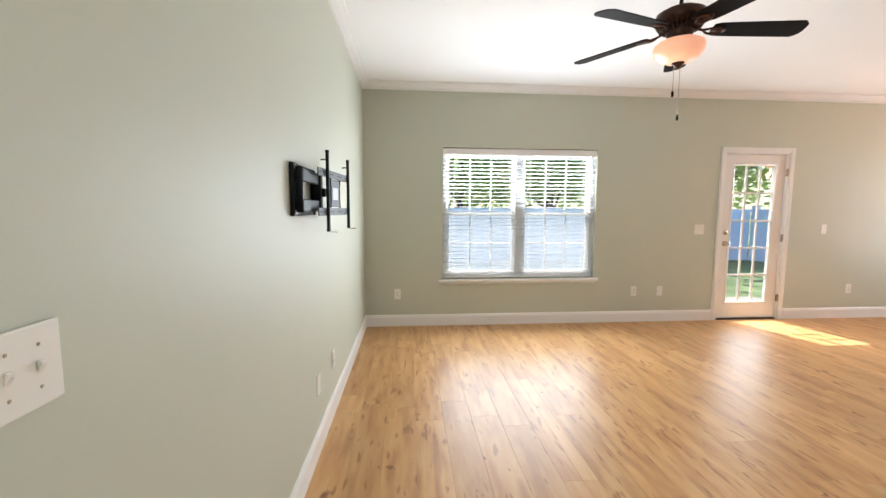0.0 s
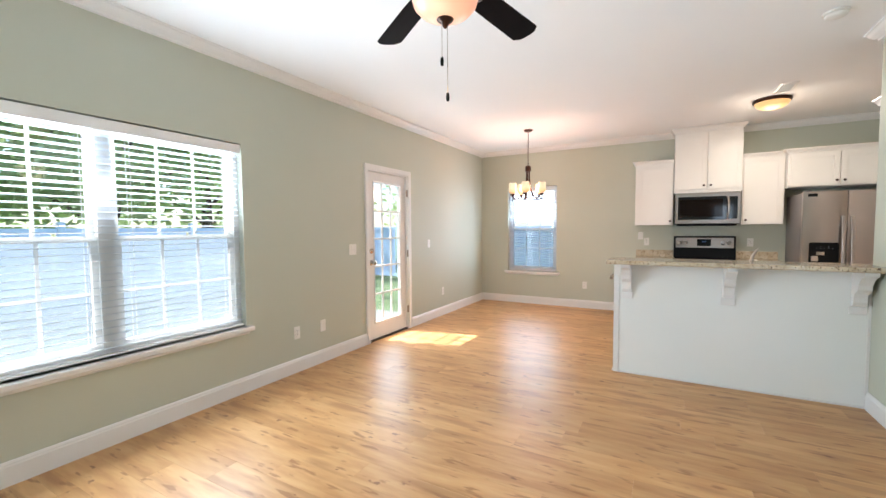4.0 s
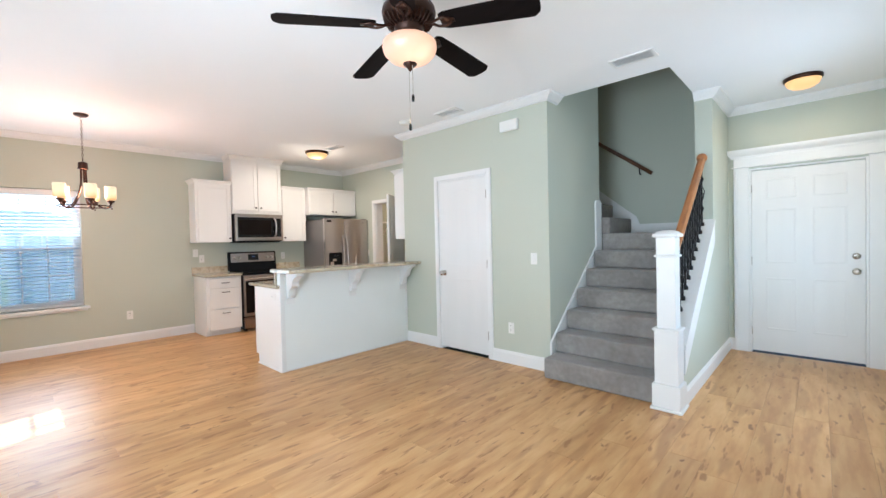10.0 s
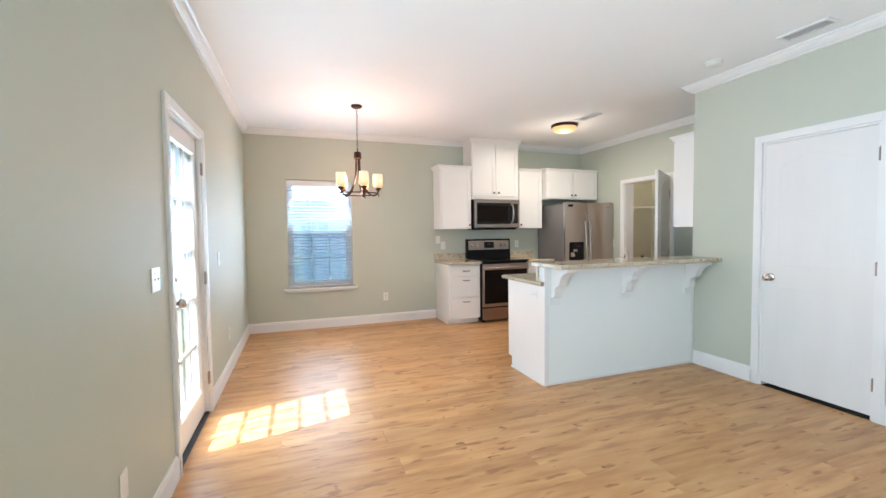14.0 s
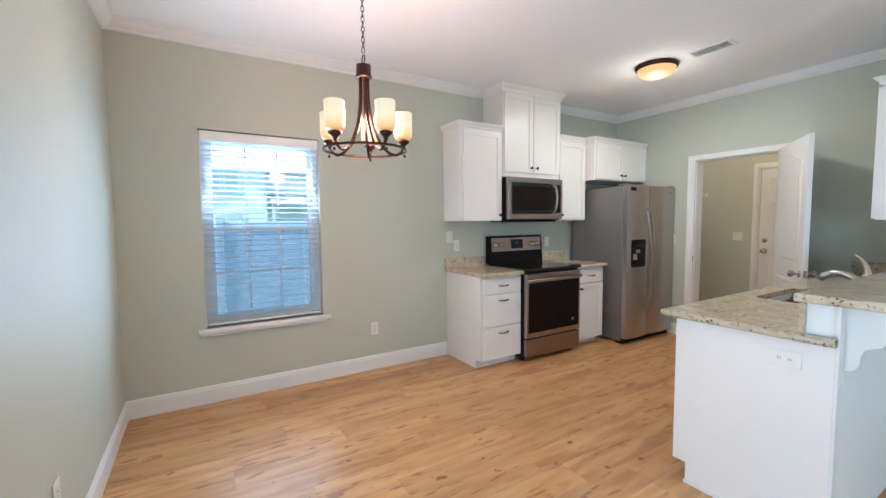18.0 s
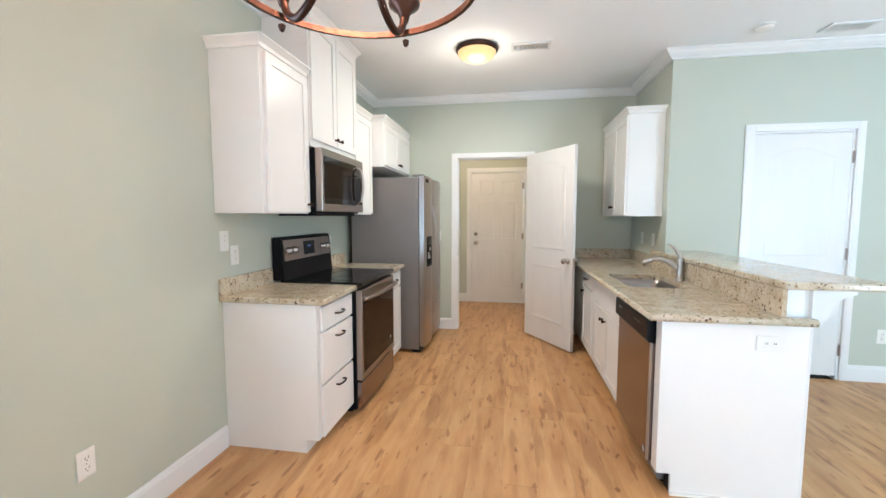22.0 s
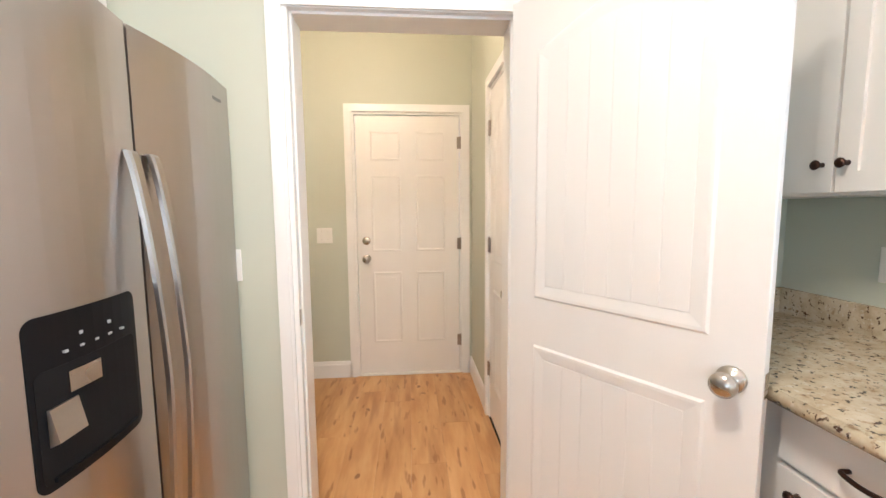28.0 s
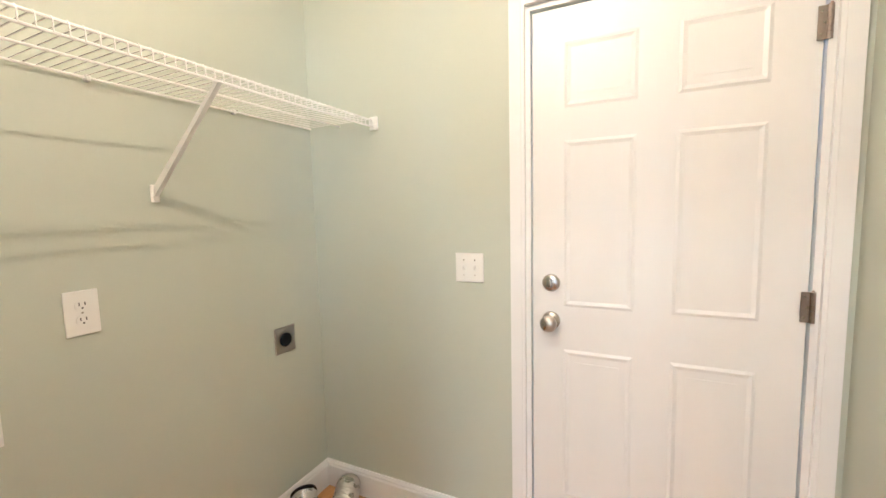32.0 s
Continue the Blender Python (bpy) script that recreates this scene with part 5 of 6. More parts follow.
solid("trim_corner_bead", B(4.630, 4.6395, 1.69, 1.7355, 0, 1.03), TRIM, "white corner board at the end of the half wall", "trim")
solid("trim_bar_shoe", B(4.630, 4.6395, 0.018, 1.69, 0.0005, 0.014), TRIM, "thin white shoe moulding under the half wall", "trim")
solid("trim_bar_scribe", B(4.630, 4.6395, 0.0005, 0.0178, 0.0, 1.03), TRIM, "white scribe strip where half wall meets the closet", "trim")

# worktop with an undermount sink
wt = thing("sink_worktop", (0, 0, 0), "speckled beige granite worktop with a sink opening", "worktop")
SX0, SX1, SY0, SY1 = 4.83, 5.21, 0.40, 1.01
sx, sy = (SX0 + SX1) / 2, (SY0 + SY1) / 2
bm = bmesh.new()


def rounded(x0, x1, y0, y1, r, n=6):
    out = []
    for cx, cy, a in ((x1 - r, y1 - r, 0), (x0 + r, y1 - r, 90), (x0 + r, y0 + r, 180), (x1 - r, y0 + r, 270)):
        out += [(cx + r * math.cos(radians(a + 90 * i / n)), cy + r * math.sin(radians(a + 90 * i / n))) for i in range(n + 1)]
    return out


OUT0, OUT1, OY0, OY1 = 4.7415, 5.318, KEND + 0.022, 1.765
hole = rounded(SX0, SX1, SY0, SY1, 0.07)
nn = len(hole)


def outer_of(p):
    dx, dy = p[0] - sx, p[1] - sy
    k = []
    if abs(dx) > 1e-9:
        k.append(((OUT1 if dx > 0 else OUT0) - sx) / dx)
    if abs(dy) > 1e-9:
        k.append(((SY1 + 0.08 if dy > 0 else SY0 - 0.08) - sy) / dy)
    u = min(k)
    return (sx + dx * u, sy + dy * u)


lower, upper = [], []
for z in (CB + 0.0005, CT):
    a = [bm.verts.new((*p, z)) for p in hole]
    b = [bm.verts.new((*outer_of(p), z)) for p in hole]
    (lower if z < CT else upper).extend((a, b))
    for i in range(nn):
        bm.faces.new((a[i], a[(i + 1) % nn], b[(i + 1) % nn], b[i]))
for i in range(nn):
    j = (i + 1) % nn
    bm.faces.new((lower[0][i], lower[0][j], upper[0][j], upper[0][i]))
    bm.faces.new((lower[1][i], lower[1][j], upper[1][j], upper[1][i]))
bmesh.ops.recalc_face_normals(bm, faces=bm.faces)
# fill the corners that the rays leave, then the two plain ends
for cx, cy in ((OUT0, SY0 - 0.08), (OUT1, SY0 - 0.08), (OUT1, SY1 + 0.08), (OUT0, SY1 + 0.08)):
    near = sorted((v for v in upper[1]), key=lambda v: (v.co.x - cx) ** 2 + (v.co.y - cy) ** 2)
    ex = [v for v in near if abs(v.co.x - cx) < 1e-6][0]
    ey = [v for v in near if abs(v.co.y - cy) < 1e-6][0]
    if (ex.co - ey.co).length > 1e-6:
        bm.faces.new((ex, ey, bm.verts.new((cx, cy, CT))))
bmesh.ops.recalc_face_normals(bm, faces=bm.faces)
part("sink_slab", bm, GRANITE, wt)
part("slab", B(OUT0, OUT1, SY1 + 0.08, OY1, CB + 0.0005, CT), GRANITE, wt)
part("slab", B(OUT0, OUT1, 0.0005, SY0 - 0.08, CB + 0.0005, CT), GRANITE, wt)
part("slab", B(CX1 + 0.022, OUT1, OY0, 0.0, CB + 0.0005, CT), GRANITE, wt)
part("nosing", tube(bmesh.new(), [(OUT1 - 0.001, OY0, (CB + CT) / 2), (OUT1 - 0.001, OY1, (CB + CT) / 2)], 0.0172, 10), GRANITE, wt, smooth=True)
part("nosing", tube(bmesh.new(), [(4.635, OY1 - 0.001, (CB + CT) / 2), (OUT1, OY1 - 0.001, (CB + CT) / 2)], 0.0172, 10), GRANITE, wt, smooth=True)
part("slab", B(4.635, OUT0 - 0.0005, 1.7365, OY1, CB + 0.0005, CT), GRANITE, wt)
part("backsplash", B(CX1 + 0.0005, CX1 + 0.0215, KEND + 0.0005, -0.0005, CB + 0.0005, CT + 0.10), GRANITE, wt)
part("backsplash", B(CX1 + 0.022, 5.26, KEND + 0.0005, KEND + 0.0215, CB + 0.0005, CT + 0.10), GRANITE, wt)
part("bar_splash", B(4.7405, 4.7605, 0.0005, 1.735, CT + 0.0005, 1.029), GRANITE, wt)

sk = thing("kitchen_sink", (sx, sy, CB), "undermount stainless steel kitchen sink", "sink")
bm = bmesh.new()
rings = []
for dx, z in ((0.012, -0.0005), (-0.004, -0.001), (-0.012, -0.04), (-0.022, -0.165), (-0.06, -0.185)):
    pts = rounded(SX0 - sx - dx, SX1 - sx + dx, SY0 - sy - dx, SY1 - sy + dx, max(0.03, 0.07 + dx))
    rings.append([bm.verts.new((*p, z)) for p in pts])
for a, b in zip(rings, rings[1:]):
    for i in range(nn):
        bm.faces.new((a[i], a[(i + 1) % nn], b[(i + 1) % nn], b[i]))
bm.faces.new(rings[-1])
bmesh.ops.recalc_face_normals(bm, faces=bm.faces)
part("basin", bm, STEELH, sk, smooth=True)
part("drain", turned(bmesh.new(), [(0, -0.186), (0.045, -0.1845), (0.043, -0.182), (0.03, -0.184), (0, -0.1845)], 20), STEEL, sk, smooth=True)

fa = thing("kitchen_faucet", (4.792, 0.69, CT), "brushed nickel single-lever kitchen faucet", "faucet")
part("base", turned(bmesh.new(), [(0, 0), (0.030, 0), (0.030, 0.006), (0.026, 0.012), (0.024, 0.10), (0.026, 0.135), (0.022, 0.155), (0, 0.16)], 20), CHROME, fa, smooth=True)
part("spout", tube(bmesh.new(), curve_pts([(0.0, 0.0, 0.07), (0.05, -0.02, 0.12), (0.11, -0.04, 0.148), (0.165, -0.06, 0.145), (0.205, -0.075, 0.125)], 7), [0.019 - 0.004 * i / 28 for i in range(29)], 12), CHROME, fa, smooth=True)
part("spray_head", tube(bmesh.new(), [(0.165, -0.06, 0.146), (0.205, -0.075, 0.125), (0.222, -0.082, 0.105)], [0.016, 0.021, 0.020], 12), CHROME, fa, smooth=True)
part("lever", tube(bmesh.new(), curve_pts([(0, 0, 0.15), (0.008, -0.008, 0.19), (0.035, -0.03, 0.235), (0.07, -0.055, 0.26)], 6), [0.017 - 0.0115 * i / 18 for i in range(19)], 10), CHROME, fa, smooth=True)

bar = thing("bar_top", (4.57, 0.9, 1.03), "speckled beige granite raised bar top", "bar counter")
part("slab", B(4.345 - 4.57, 4.772 - 4.57, 0.0008 - 0.9, 1.775 - 0.9, 0.0005, 0.036, bevel=0.009, seg=2), GRANITE, bar)
cprof = [(0, 1.029), (-0.225, 1.029), (-0.225, 0.998), (-0.185, 0.985), (-0.15, 0.96), (-0.125, 0.925), (-0.12, 0.895), (-0.105, 0.875), (-0.085, 0.868), (-0.062, 0.855), (-0.052, 0.825), (-0.05, 0.79), (-0.035, 0.765), (0, 0.757)]
for yc in (1.625, 0.86, 0.075):
    co = thing("corbel", (4.6395, yc, 0.757), "white scrolled wooden corbel under the bar", "corbel", "bar corbels")
    part("bracket", prism(bmesh.new(), [(a, b - 0.757) for a, b in cprof], "y", -0.038, 0.038), TRIM, co)
    part("back_plate", B(-0.012, 0, -0.05, 0.05, -0.06, -0.0005, bevel=0.003), TRIM, co)

# wall unit beside the kitchen end wall
cabinet("wall_cabinet", MR, XR(-0.10), XR(-0.995), 0.30, 1.36, 2.262, [(XR(-0.11), XR(-0.54), 1.37, 2.25, XR(-0.51)), (XR(-0.55), XR(-0.985), 1.37, 2.25, XR(-0.58))], "white double-door wall cabinet above the worktop", knob_z=1.45, crown=0.055, crown_ends=(1, 0))

# ---- fittings of the rooms ----


def outlet(m, label="white duplex outlet with a cover plate", size=(0.072, 0.117), kind="duplex", group="outlets"):
    """A cover plate on a wall; local y points out of the wall."""
    o = thing("outlet" if kind in ("duplex", "gfci") else "light_switch", (0, 0, 0), label, "outlet" if kind in ("duplex", "gfci") else "switch", group)
    o.matrix_world = m
    w, h = size
    part("cover_plate", B(-w / 2, w / 2, 0.0008, 0.0065, -h / 2, h / 2, bevel=0.003, seg=2), PLASTIC, o)
    if kind == "duplex":
        for z in (-0.021, 0.021):
            r = part("receptacle", turned(bmesh.new(), [(0, 0), (0.0165, 0), (0.0165, 0.0025), (0, 0.0025)], 16, pose(0, 0.0067, z, -90)), PLASTIC, o)
            for x in (-0.0065, 0.0065):
                part("slot", B(x - 0.0012, x + 0.0012, 0.0093, 0.0096, z, z + 0.009), SLOT, r)
            part("slot", turned(bmesh.new(), [(0, 0), (0.0024, 0), (0.0024, 0.0004), (0, 0.0004)], 8, pose(0, 0.0093, z - 0.007, -90)), SLOT, r)
        part("screw", turned(bmesh.new(), [(0, 0), (0.003, 0), (0.002, 0.001), (0, 0.001)], 8, pose(0, 0.0066, 0, -90)), NICKEL, o)
    elif kind == "gfci":
        part("receptacle", B(-0.033, 0.033, 0.0066, 0.009, -0.017, 0.017, bevel=0.001), PLASTIC, o)
        for x in (-0.018, 0.018):
            part("slot", B(x - 0.005, x - 0.003, 0.0091, 0.0094, -0.004, 0.006), SLOT, o)
            part("slot", B(x + 0.003, x + 0.005, 0.0091, 0.0094, -0.004, 0.006), SLOT, o)
    else:
        n = {"single": 1, "double": 2, "triple": 3}.get(kind, 0)
        for i in range(n):
            x = (i - (n - 1) / 2) * 0.046
            part("toggle", prism(bmesh.new(), [(0.0066, -0.009), (0.013, 0.002), (0.013, 0.007), (0.0066, 0.009)], "x", x - 0.004, x + 0.004), PLASTIC, o)
            for z in (-0.030, 0.030):
                part("screw", turned(bmesh.new(), [(0, 0), (0.003, 0), (0.002, 0.001), (0, 0.001)], 8, pose(x, 0.0066, z, -90)), NICKEL, o)
    return o


ON_BACK = lambda x, z: pose(x, BACK, z, 0, 0, 180)
ON_CLOSET = lambda x, z: pose(x, 0, z)
ON_SIDE = lambda y, z: pose(SIDE, y, z, 0, 0, 90)
ON_TV = lambda y, z: pose(0, y, z, 0, 0, -90)
for x in (0.37, 3.215, 6.065):
    outlet(ON_BACK(x, 0.375))
outlet(ON_BACK(3.545, 0.375), "white cable jack with a cover plate", kind="blank", group="jacks")
outlet(ON_BACK(4.01, 1.125), "white double switch plate beside the glazed door", (0.118, 0.117), "double", "switches")
outlet(ON_BACK(5.65, 1.13), "white single switch plate", kind="single", group="switches")
outlet(ON_SIDE(2.50, 0.385))
outlet(ON_SIDE(1.668, 1.215), "white single switch plate above the worktop", kind="single", group="switches")
outlet(ON_SIDE(1.584, 1.125), "white duplex outlet above the worktop")
outlet(ON_SIDE(0.285, 1.125), "white duplex outlet above the worktop")
outlet(ON_CLOSET(2.70, 1.12), "white single switch plate near the stairs", kind="single", group="switches")
outlet(ON_CLOSET(2.985, 0.38))
outlet(ON_TV(0.292, 1.135), "white double toggle switch plate", (0.118, 0.117), "double", "switches")
outlet(ON_TV(-1.70, 1.10), "white single switch plate near the entry", kind="single", group="switches")
outlet(ON_TV(-1.70, 0.37))
outlet(ON_TV(2.385, 0.365))
outlet(ON_TV(1.955, 0.376), "white cable jack with a cover plate", kind="blank", group="jacks")
outlet(pose(4.80, 1.7355, 0.775), "white horizontal outlet on the peninsula end", (0.117, 0.072), "gfci")
for y in (-0.30, -0.62):
    outlet(pose(CX1, y, 1.14, 0, 0, -90), "white outlet above the sink worktop")
outlet(pose(6.83, KEND, 1.13), "white single switch plate beside the doorway", kind="single", group="switches")
outlet(pose(6.83, LAUN, 1.13), "white double toggle switch plate", (0.118, 0.117), "double", "switches")
outlet(ON_SIDE(-1.715, 1.10), "white duplex outlet in the laundry", (0.08, 0.125))
outlet(ON_SIDE(-1.50, 0.87), "white single switch plate in the laundry", kind="single", group="switches")
dry = thing("dryer_outlet", (0, 0, 0), "stainless plate with a black dryer socket", "outlet")
dry.matrix_world = ON_SIDE(-2.41, 0.812)
part("cover_plate", B(-0.055, 0.055, 0.0008, 0.006, -0.058, 0.058, bevel=0.003), STEEL, dry)
part("socket", turned(bmesh.new(), [(0, 0), (0.030, 0), (0.030, 0.006), (0.026, 0.008), (0, 0.006)], 20, pose(0, 0.0062, 0, -90)), SLOT, dry, "round black four-slot socket", True)


def vent(x, y, w, d, rz=0):
    v = thing("ceiling_vent", (x, y, H - 0.012), "white slotted ceiling air register", "vent", "air registers", rz=rz)
    bm = bmesh.new()
    for a in ((-w / 2, w / 2, -d / 2, -d / 2 + 0.022), (-w / 2, w / 2, d / 2 - 0.022, d / 2), (-w / 2, -w / 2 + 0.022, -d / 2 + 0.022, d / 2 - 0.022), (w / 2 - 0.022, w / 2, -d / 2 + 0.022, d / 2 - 0.022)):
        box(bm, *a, 0.0, 0.0115)
    part("frame", bm, TRIM, v)
    part("backing", B(-w / 2 + 0.022, w / 2 - 0.022, -d / 2 + 0.022, d / 2 - 0.022, 0.010, 0.0115), VENTGREY, v)
    n = int((w - 0.05) / 0.013)
    sl = prism(bmesh.new(), [(-0.001, 0.0005), (0.0015, 0.0005), (0.006, 0.0095), (0.0035, 0.0095)], "y", -d / 2 + 0.0225, d / 2 - 0.0225)
    me = mesh_from("slat", sl, TRIM)
    for i in range(n):
        o = new("slat", me)
        o.parent = v
        o.location = (-w / 2 + 0.026 + i * (w - 0.058) / n, 0, 0)


vent(5.835, 0.30, 0.31, 0.15)
vent(3.57, 0.275, 0.31, 0.15)
vent(1.67, 0.19, 0.33, 0.17)

sm = thing("smoke_detector", (4.18, 0.38, H), "round white ceiling smoke detector", "smoke detector")
part("base", turned(bmesh.new(), [(0, -0.001), (0.068, -0.001), (0.068, -0.012), (0, -0.012)], 28), PLASTIC, sm, smooth=False)
part("cover", turned(bmesh.new(), [(0, -0.0122), (0.060, -0.0122), (0.058, -0.028), (0.045, -0.036), (0, -0.038)], 28), PLASTIC, sm, smooth=True)
ch = thing("door_chime", (2.955, 0, 2.505), "white rounded door chime box on the wall", "door chime")
part("cover", B(-0.112, 0.112, 0.008, 0.045, -0.058, 0.058, bevel=0.016, seg=3), PLASTIC, ch)
part("back_plate", B(-0.105, 0.105, 0.0008, 0.0078, -0.05, 0.05), PLASTIC, ch)
tc = thing("wall_sensor", (0, 0.50, 1.90), "small grey alarm sensor on the wall", "sensor")
part("case", B(0.0008, 0.016, -0.011, 0.011, -0.04, 0.04, bevel=0.003), GREYSIDE, tc)


def flush_light(x, y, r, label):
    f = thing("flush_light", (x, y, H), label, "ceiling light", "flush lights")
    part("pan", turned(bmesh.new(), [(0, -0.0008), (r, -0.0008), (r * 1.02, -0.012), (r * 1.0, -0.030), (r * 0.93, -0.036), (0, -0.036)], 36), BRONZE, f, "dark bronze ring", True)
    part("dome", turned(bmesh.new(), [(r * 0.92, -0.0362), (r * 0.90, -0.05), (r * 0.80, -0.075), (r * 0.6, -0.095), (r * 0.3, -0.106), (0, -0.109)], 36), FLUSHGLOW, f, "lit alabaster glass dome", True)


flush_light(6.27, 0.33, 0.17, "lit flush ceiling light with a bronze ring")
flush_light(0.70, -1.36, 0.138, "lit flush ceiling light in the foyer")
flush_light(6.62, -1.34, 0.15, "lit flush ceiling light in the laundry")

# ceiling fan
fan = thing("ceiling_fan", (2.14, 2.16, H), "dark bronze five-blade ceiling fan with lit bowl", "ceiling fan")
part("canopy", turned(bmesh.new(), [(0, -0.0008), (0.07, -0.0008), (0.068, -0.02), (0.045, -0.05), (0.02, -0.06), (0, -0.06)], 24), BRONZE, fan, smooth=True)
part("downrod", turned(bmesh.new(), [(0.0, -0.05), (0.011, -0.05), (0.011, -0.20), (0, -0.20)], 12), BLACKMETAL, fan, smooth=True)
part("motor_housing", turned(bmesh.new(), [(0, -0.175), (0.05, -0.178), (0.10, -0.195), (0.135, -0.215), (0.14, -0.24), (0.132, -0.27), (0.10, -0.285), (0, -0.285)], 36), BRONZE, fan, smooth=True)
bm = bmesh.new()
for i in range(30):
    a = 2 * math.pi * i / 30
    tube(bm, [(0.132 * math.cos(a), 0.132 * math.sin(a), -0.268), (0.112 * math.cos(a), 0.112 * math.sin(a), -0.300), (0.08 * math.cos(a), 0.08 * math.sin(a), -0.315)], 0.0045, 5)
part("vent_ribs", bm, BRONZE, fan, "ribbed bronze collar", True)
part("switch_housing", turned(bmesh.new(), [(0, -0.28), (0.078, -0.285), (0.082, -0.31), (0.07, -0.335), (0.06, -0.36), (0.085, -0.375), (0.085, -0.388), (0, -0.388)], 30), BRONZE, fan, smooth=True)
part("light_bowl", turned(bmesh.new(), [(0.120, -0.378), (0.138, -0.392), (0.141, -0.415), (0.133, -0.443), (0.106, -0.472), (0.065, -0.491), (0.03, -0.498), (0, -0.499)], 36), FANGLOW, fan, "lit peach glass bowl", True)
part("finial", turned(bmesh.new(), [(0, -0.495), (0.038, -0.493), (0.036, -0.501), (0.018, -0.515), (0.008, -0.530), (0, -0.537)], 16), BRONZE, fan, smooth=True)
for x, y, z1 in ((-0.022, 0.004, -0.66), (0.012, -0.004, -0.80)):
    c = part("pull_chain", tube(bmesh.new(), [(x, y, -0.50), (x, y, z1)], 0.0016, 5), NICKEL, fan)
    part("fob", turned(bmesh.new(), [(0, z1 - 0.038), (0.006, z1 - 0.036), (0.008, z1 - 0.02), (0.006, z1 - 0.002), (0, z1)], 10, Matrix.Translation((x, y, 0))), BLACK, c, smooth=True)
for i in range(5):
    m = pose(0, 0, -0.302, 0, 0, -14 + 72 * i) @ pose(0, 0, 0, 0, 3.2) @ pose(0, 0, 0, -11)
    bm = bmesh.new()
    outline = [(0.175, -0.045), (0.20, -0.058), (0.30, -0.064), (0.55, -0.071), (0.635, -0.073), (0.662, -0.046), (0.667, -0.02), (0.667, 0.02), (0.662, 0.046), (0.635, 0.073), (0.55, 0.071), (0.30, 0.064), (0.20, 0.058), (0.175, 0.045)]
    prism(bm, outline, "z", -0.003, 0.003)
    bmesh.ops.transform(bm, matrix=m, verts=bm.verts)
    bl = part("blade", bm, BLADE, fan)
    bm = bmesh.new()
    tube(bm, curve_pts([(0.085, 0, 0.010), (0.12, 0.0, -0.002), (0.16, 0.022, -0.010), (0.20, 0.030, -0.006), (0.235, 0.010, -0.006)], 5), 0.007, 6)
    tube(bm, curve_pts([(0.085, 0, 0.010), (0.12, 0.0, -0.002), (0.16, -0.022, -0.010), (0.20, -0.030, -0.006), (0.235, -0.010, -0.006)], 5), 0.007, 6)
    prism(bm, [(0.18, -0.03), (0.25, -0.012), (0.25, 0.012), (0.18, 0.03)], "z", -0.0075, -0.0035)
    bmesh.ops.transform(bm, matrix=m, verts=bm.verts)
    part("blade_iron", bm, BRONZE, fan, "cast bronze blade bracket", True)

# chandelier
chd = thing("chandelier", (6.26, 3.06, H), "bronze ring chandelier with five lit glass shades", "chandelier")
part("canopy", turned(bmesh.new(), [(0, -0.0008), (0.062, -0.0008), (0.062, -0.012), (0.045, -0.026), (0, -0.03)], 24), BRONZE, chd, smooth=True)
bm = bmesh.new()
zz, i = -0.035, 0
while zz > -0.44:
    pts = [(0.009 * math.cos(a), 0.0, zz - 0.017 + 0.017 * math.sin(a)) for a in [2 * math.pi * k / 10 for k in range(10)]]
    tube(bm, pts if i % 2 else [(0, p[0], p[2]) for p in pts], 0.0022, 5, True)
    zz, i = zz - 0.027, i + 1
part("chain", bm, BRONZE, chd)
part("loop", tube(bmesh.new(), [(0.022 * math.cos(a), 0, -0.479 + 0.022 * math.sin(a)) for a in [2 * math.pi * k / 16 for k in range(16)]], 0.0035, 6, True), BRONZE, chd, smooth=True)
part("hub", turned(bmesh.new(), [(0, -0.50), (0.012, -0.50), (0.04, -0.512), (0.041, -0.565), (0.046, -0.572), (0.043, -0.58), (0, -0.58)], 24), BRONZE, chd, smooth=True)
RZ, RR = -0.968, 0.224
bm = bmesh.new()
k = 48
for h0, h1, r0, r1 in ((RZ - 0.006, RZ + 0.006, RR - 0.004, RR + 0.004),):
    rg_ = [[bm.verts.new((r * math.cos(2 * math.pi * q / k), r * math.sin(2 * math.pi * q / k), z)) for q in range(k)] for r, z in ((r0, h0), (r1, h0), (r1, h1), (r0, h1))]
    for a in range(4):
        for q in range(k):
            bm.faces.new((rg_[a][q], rg_[a][(q + 1) % k], rg_[(a + 1) % 4][(q + 1) % k], rg_[(a + 1) % 4][q]))
bmesh.ops.recalc_face_normals(bm, faces=bm.faces)
part("ring", bm, BRONZE, chd)
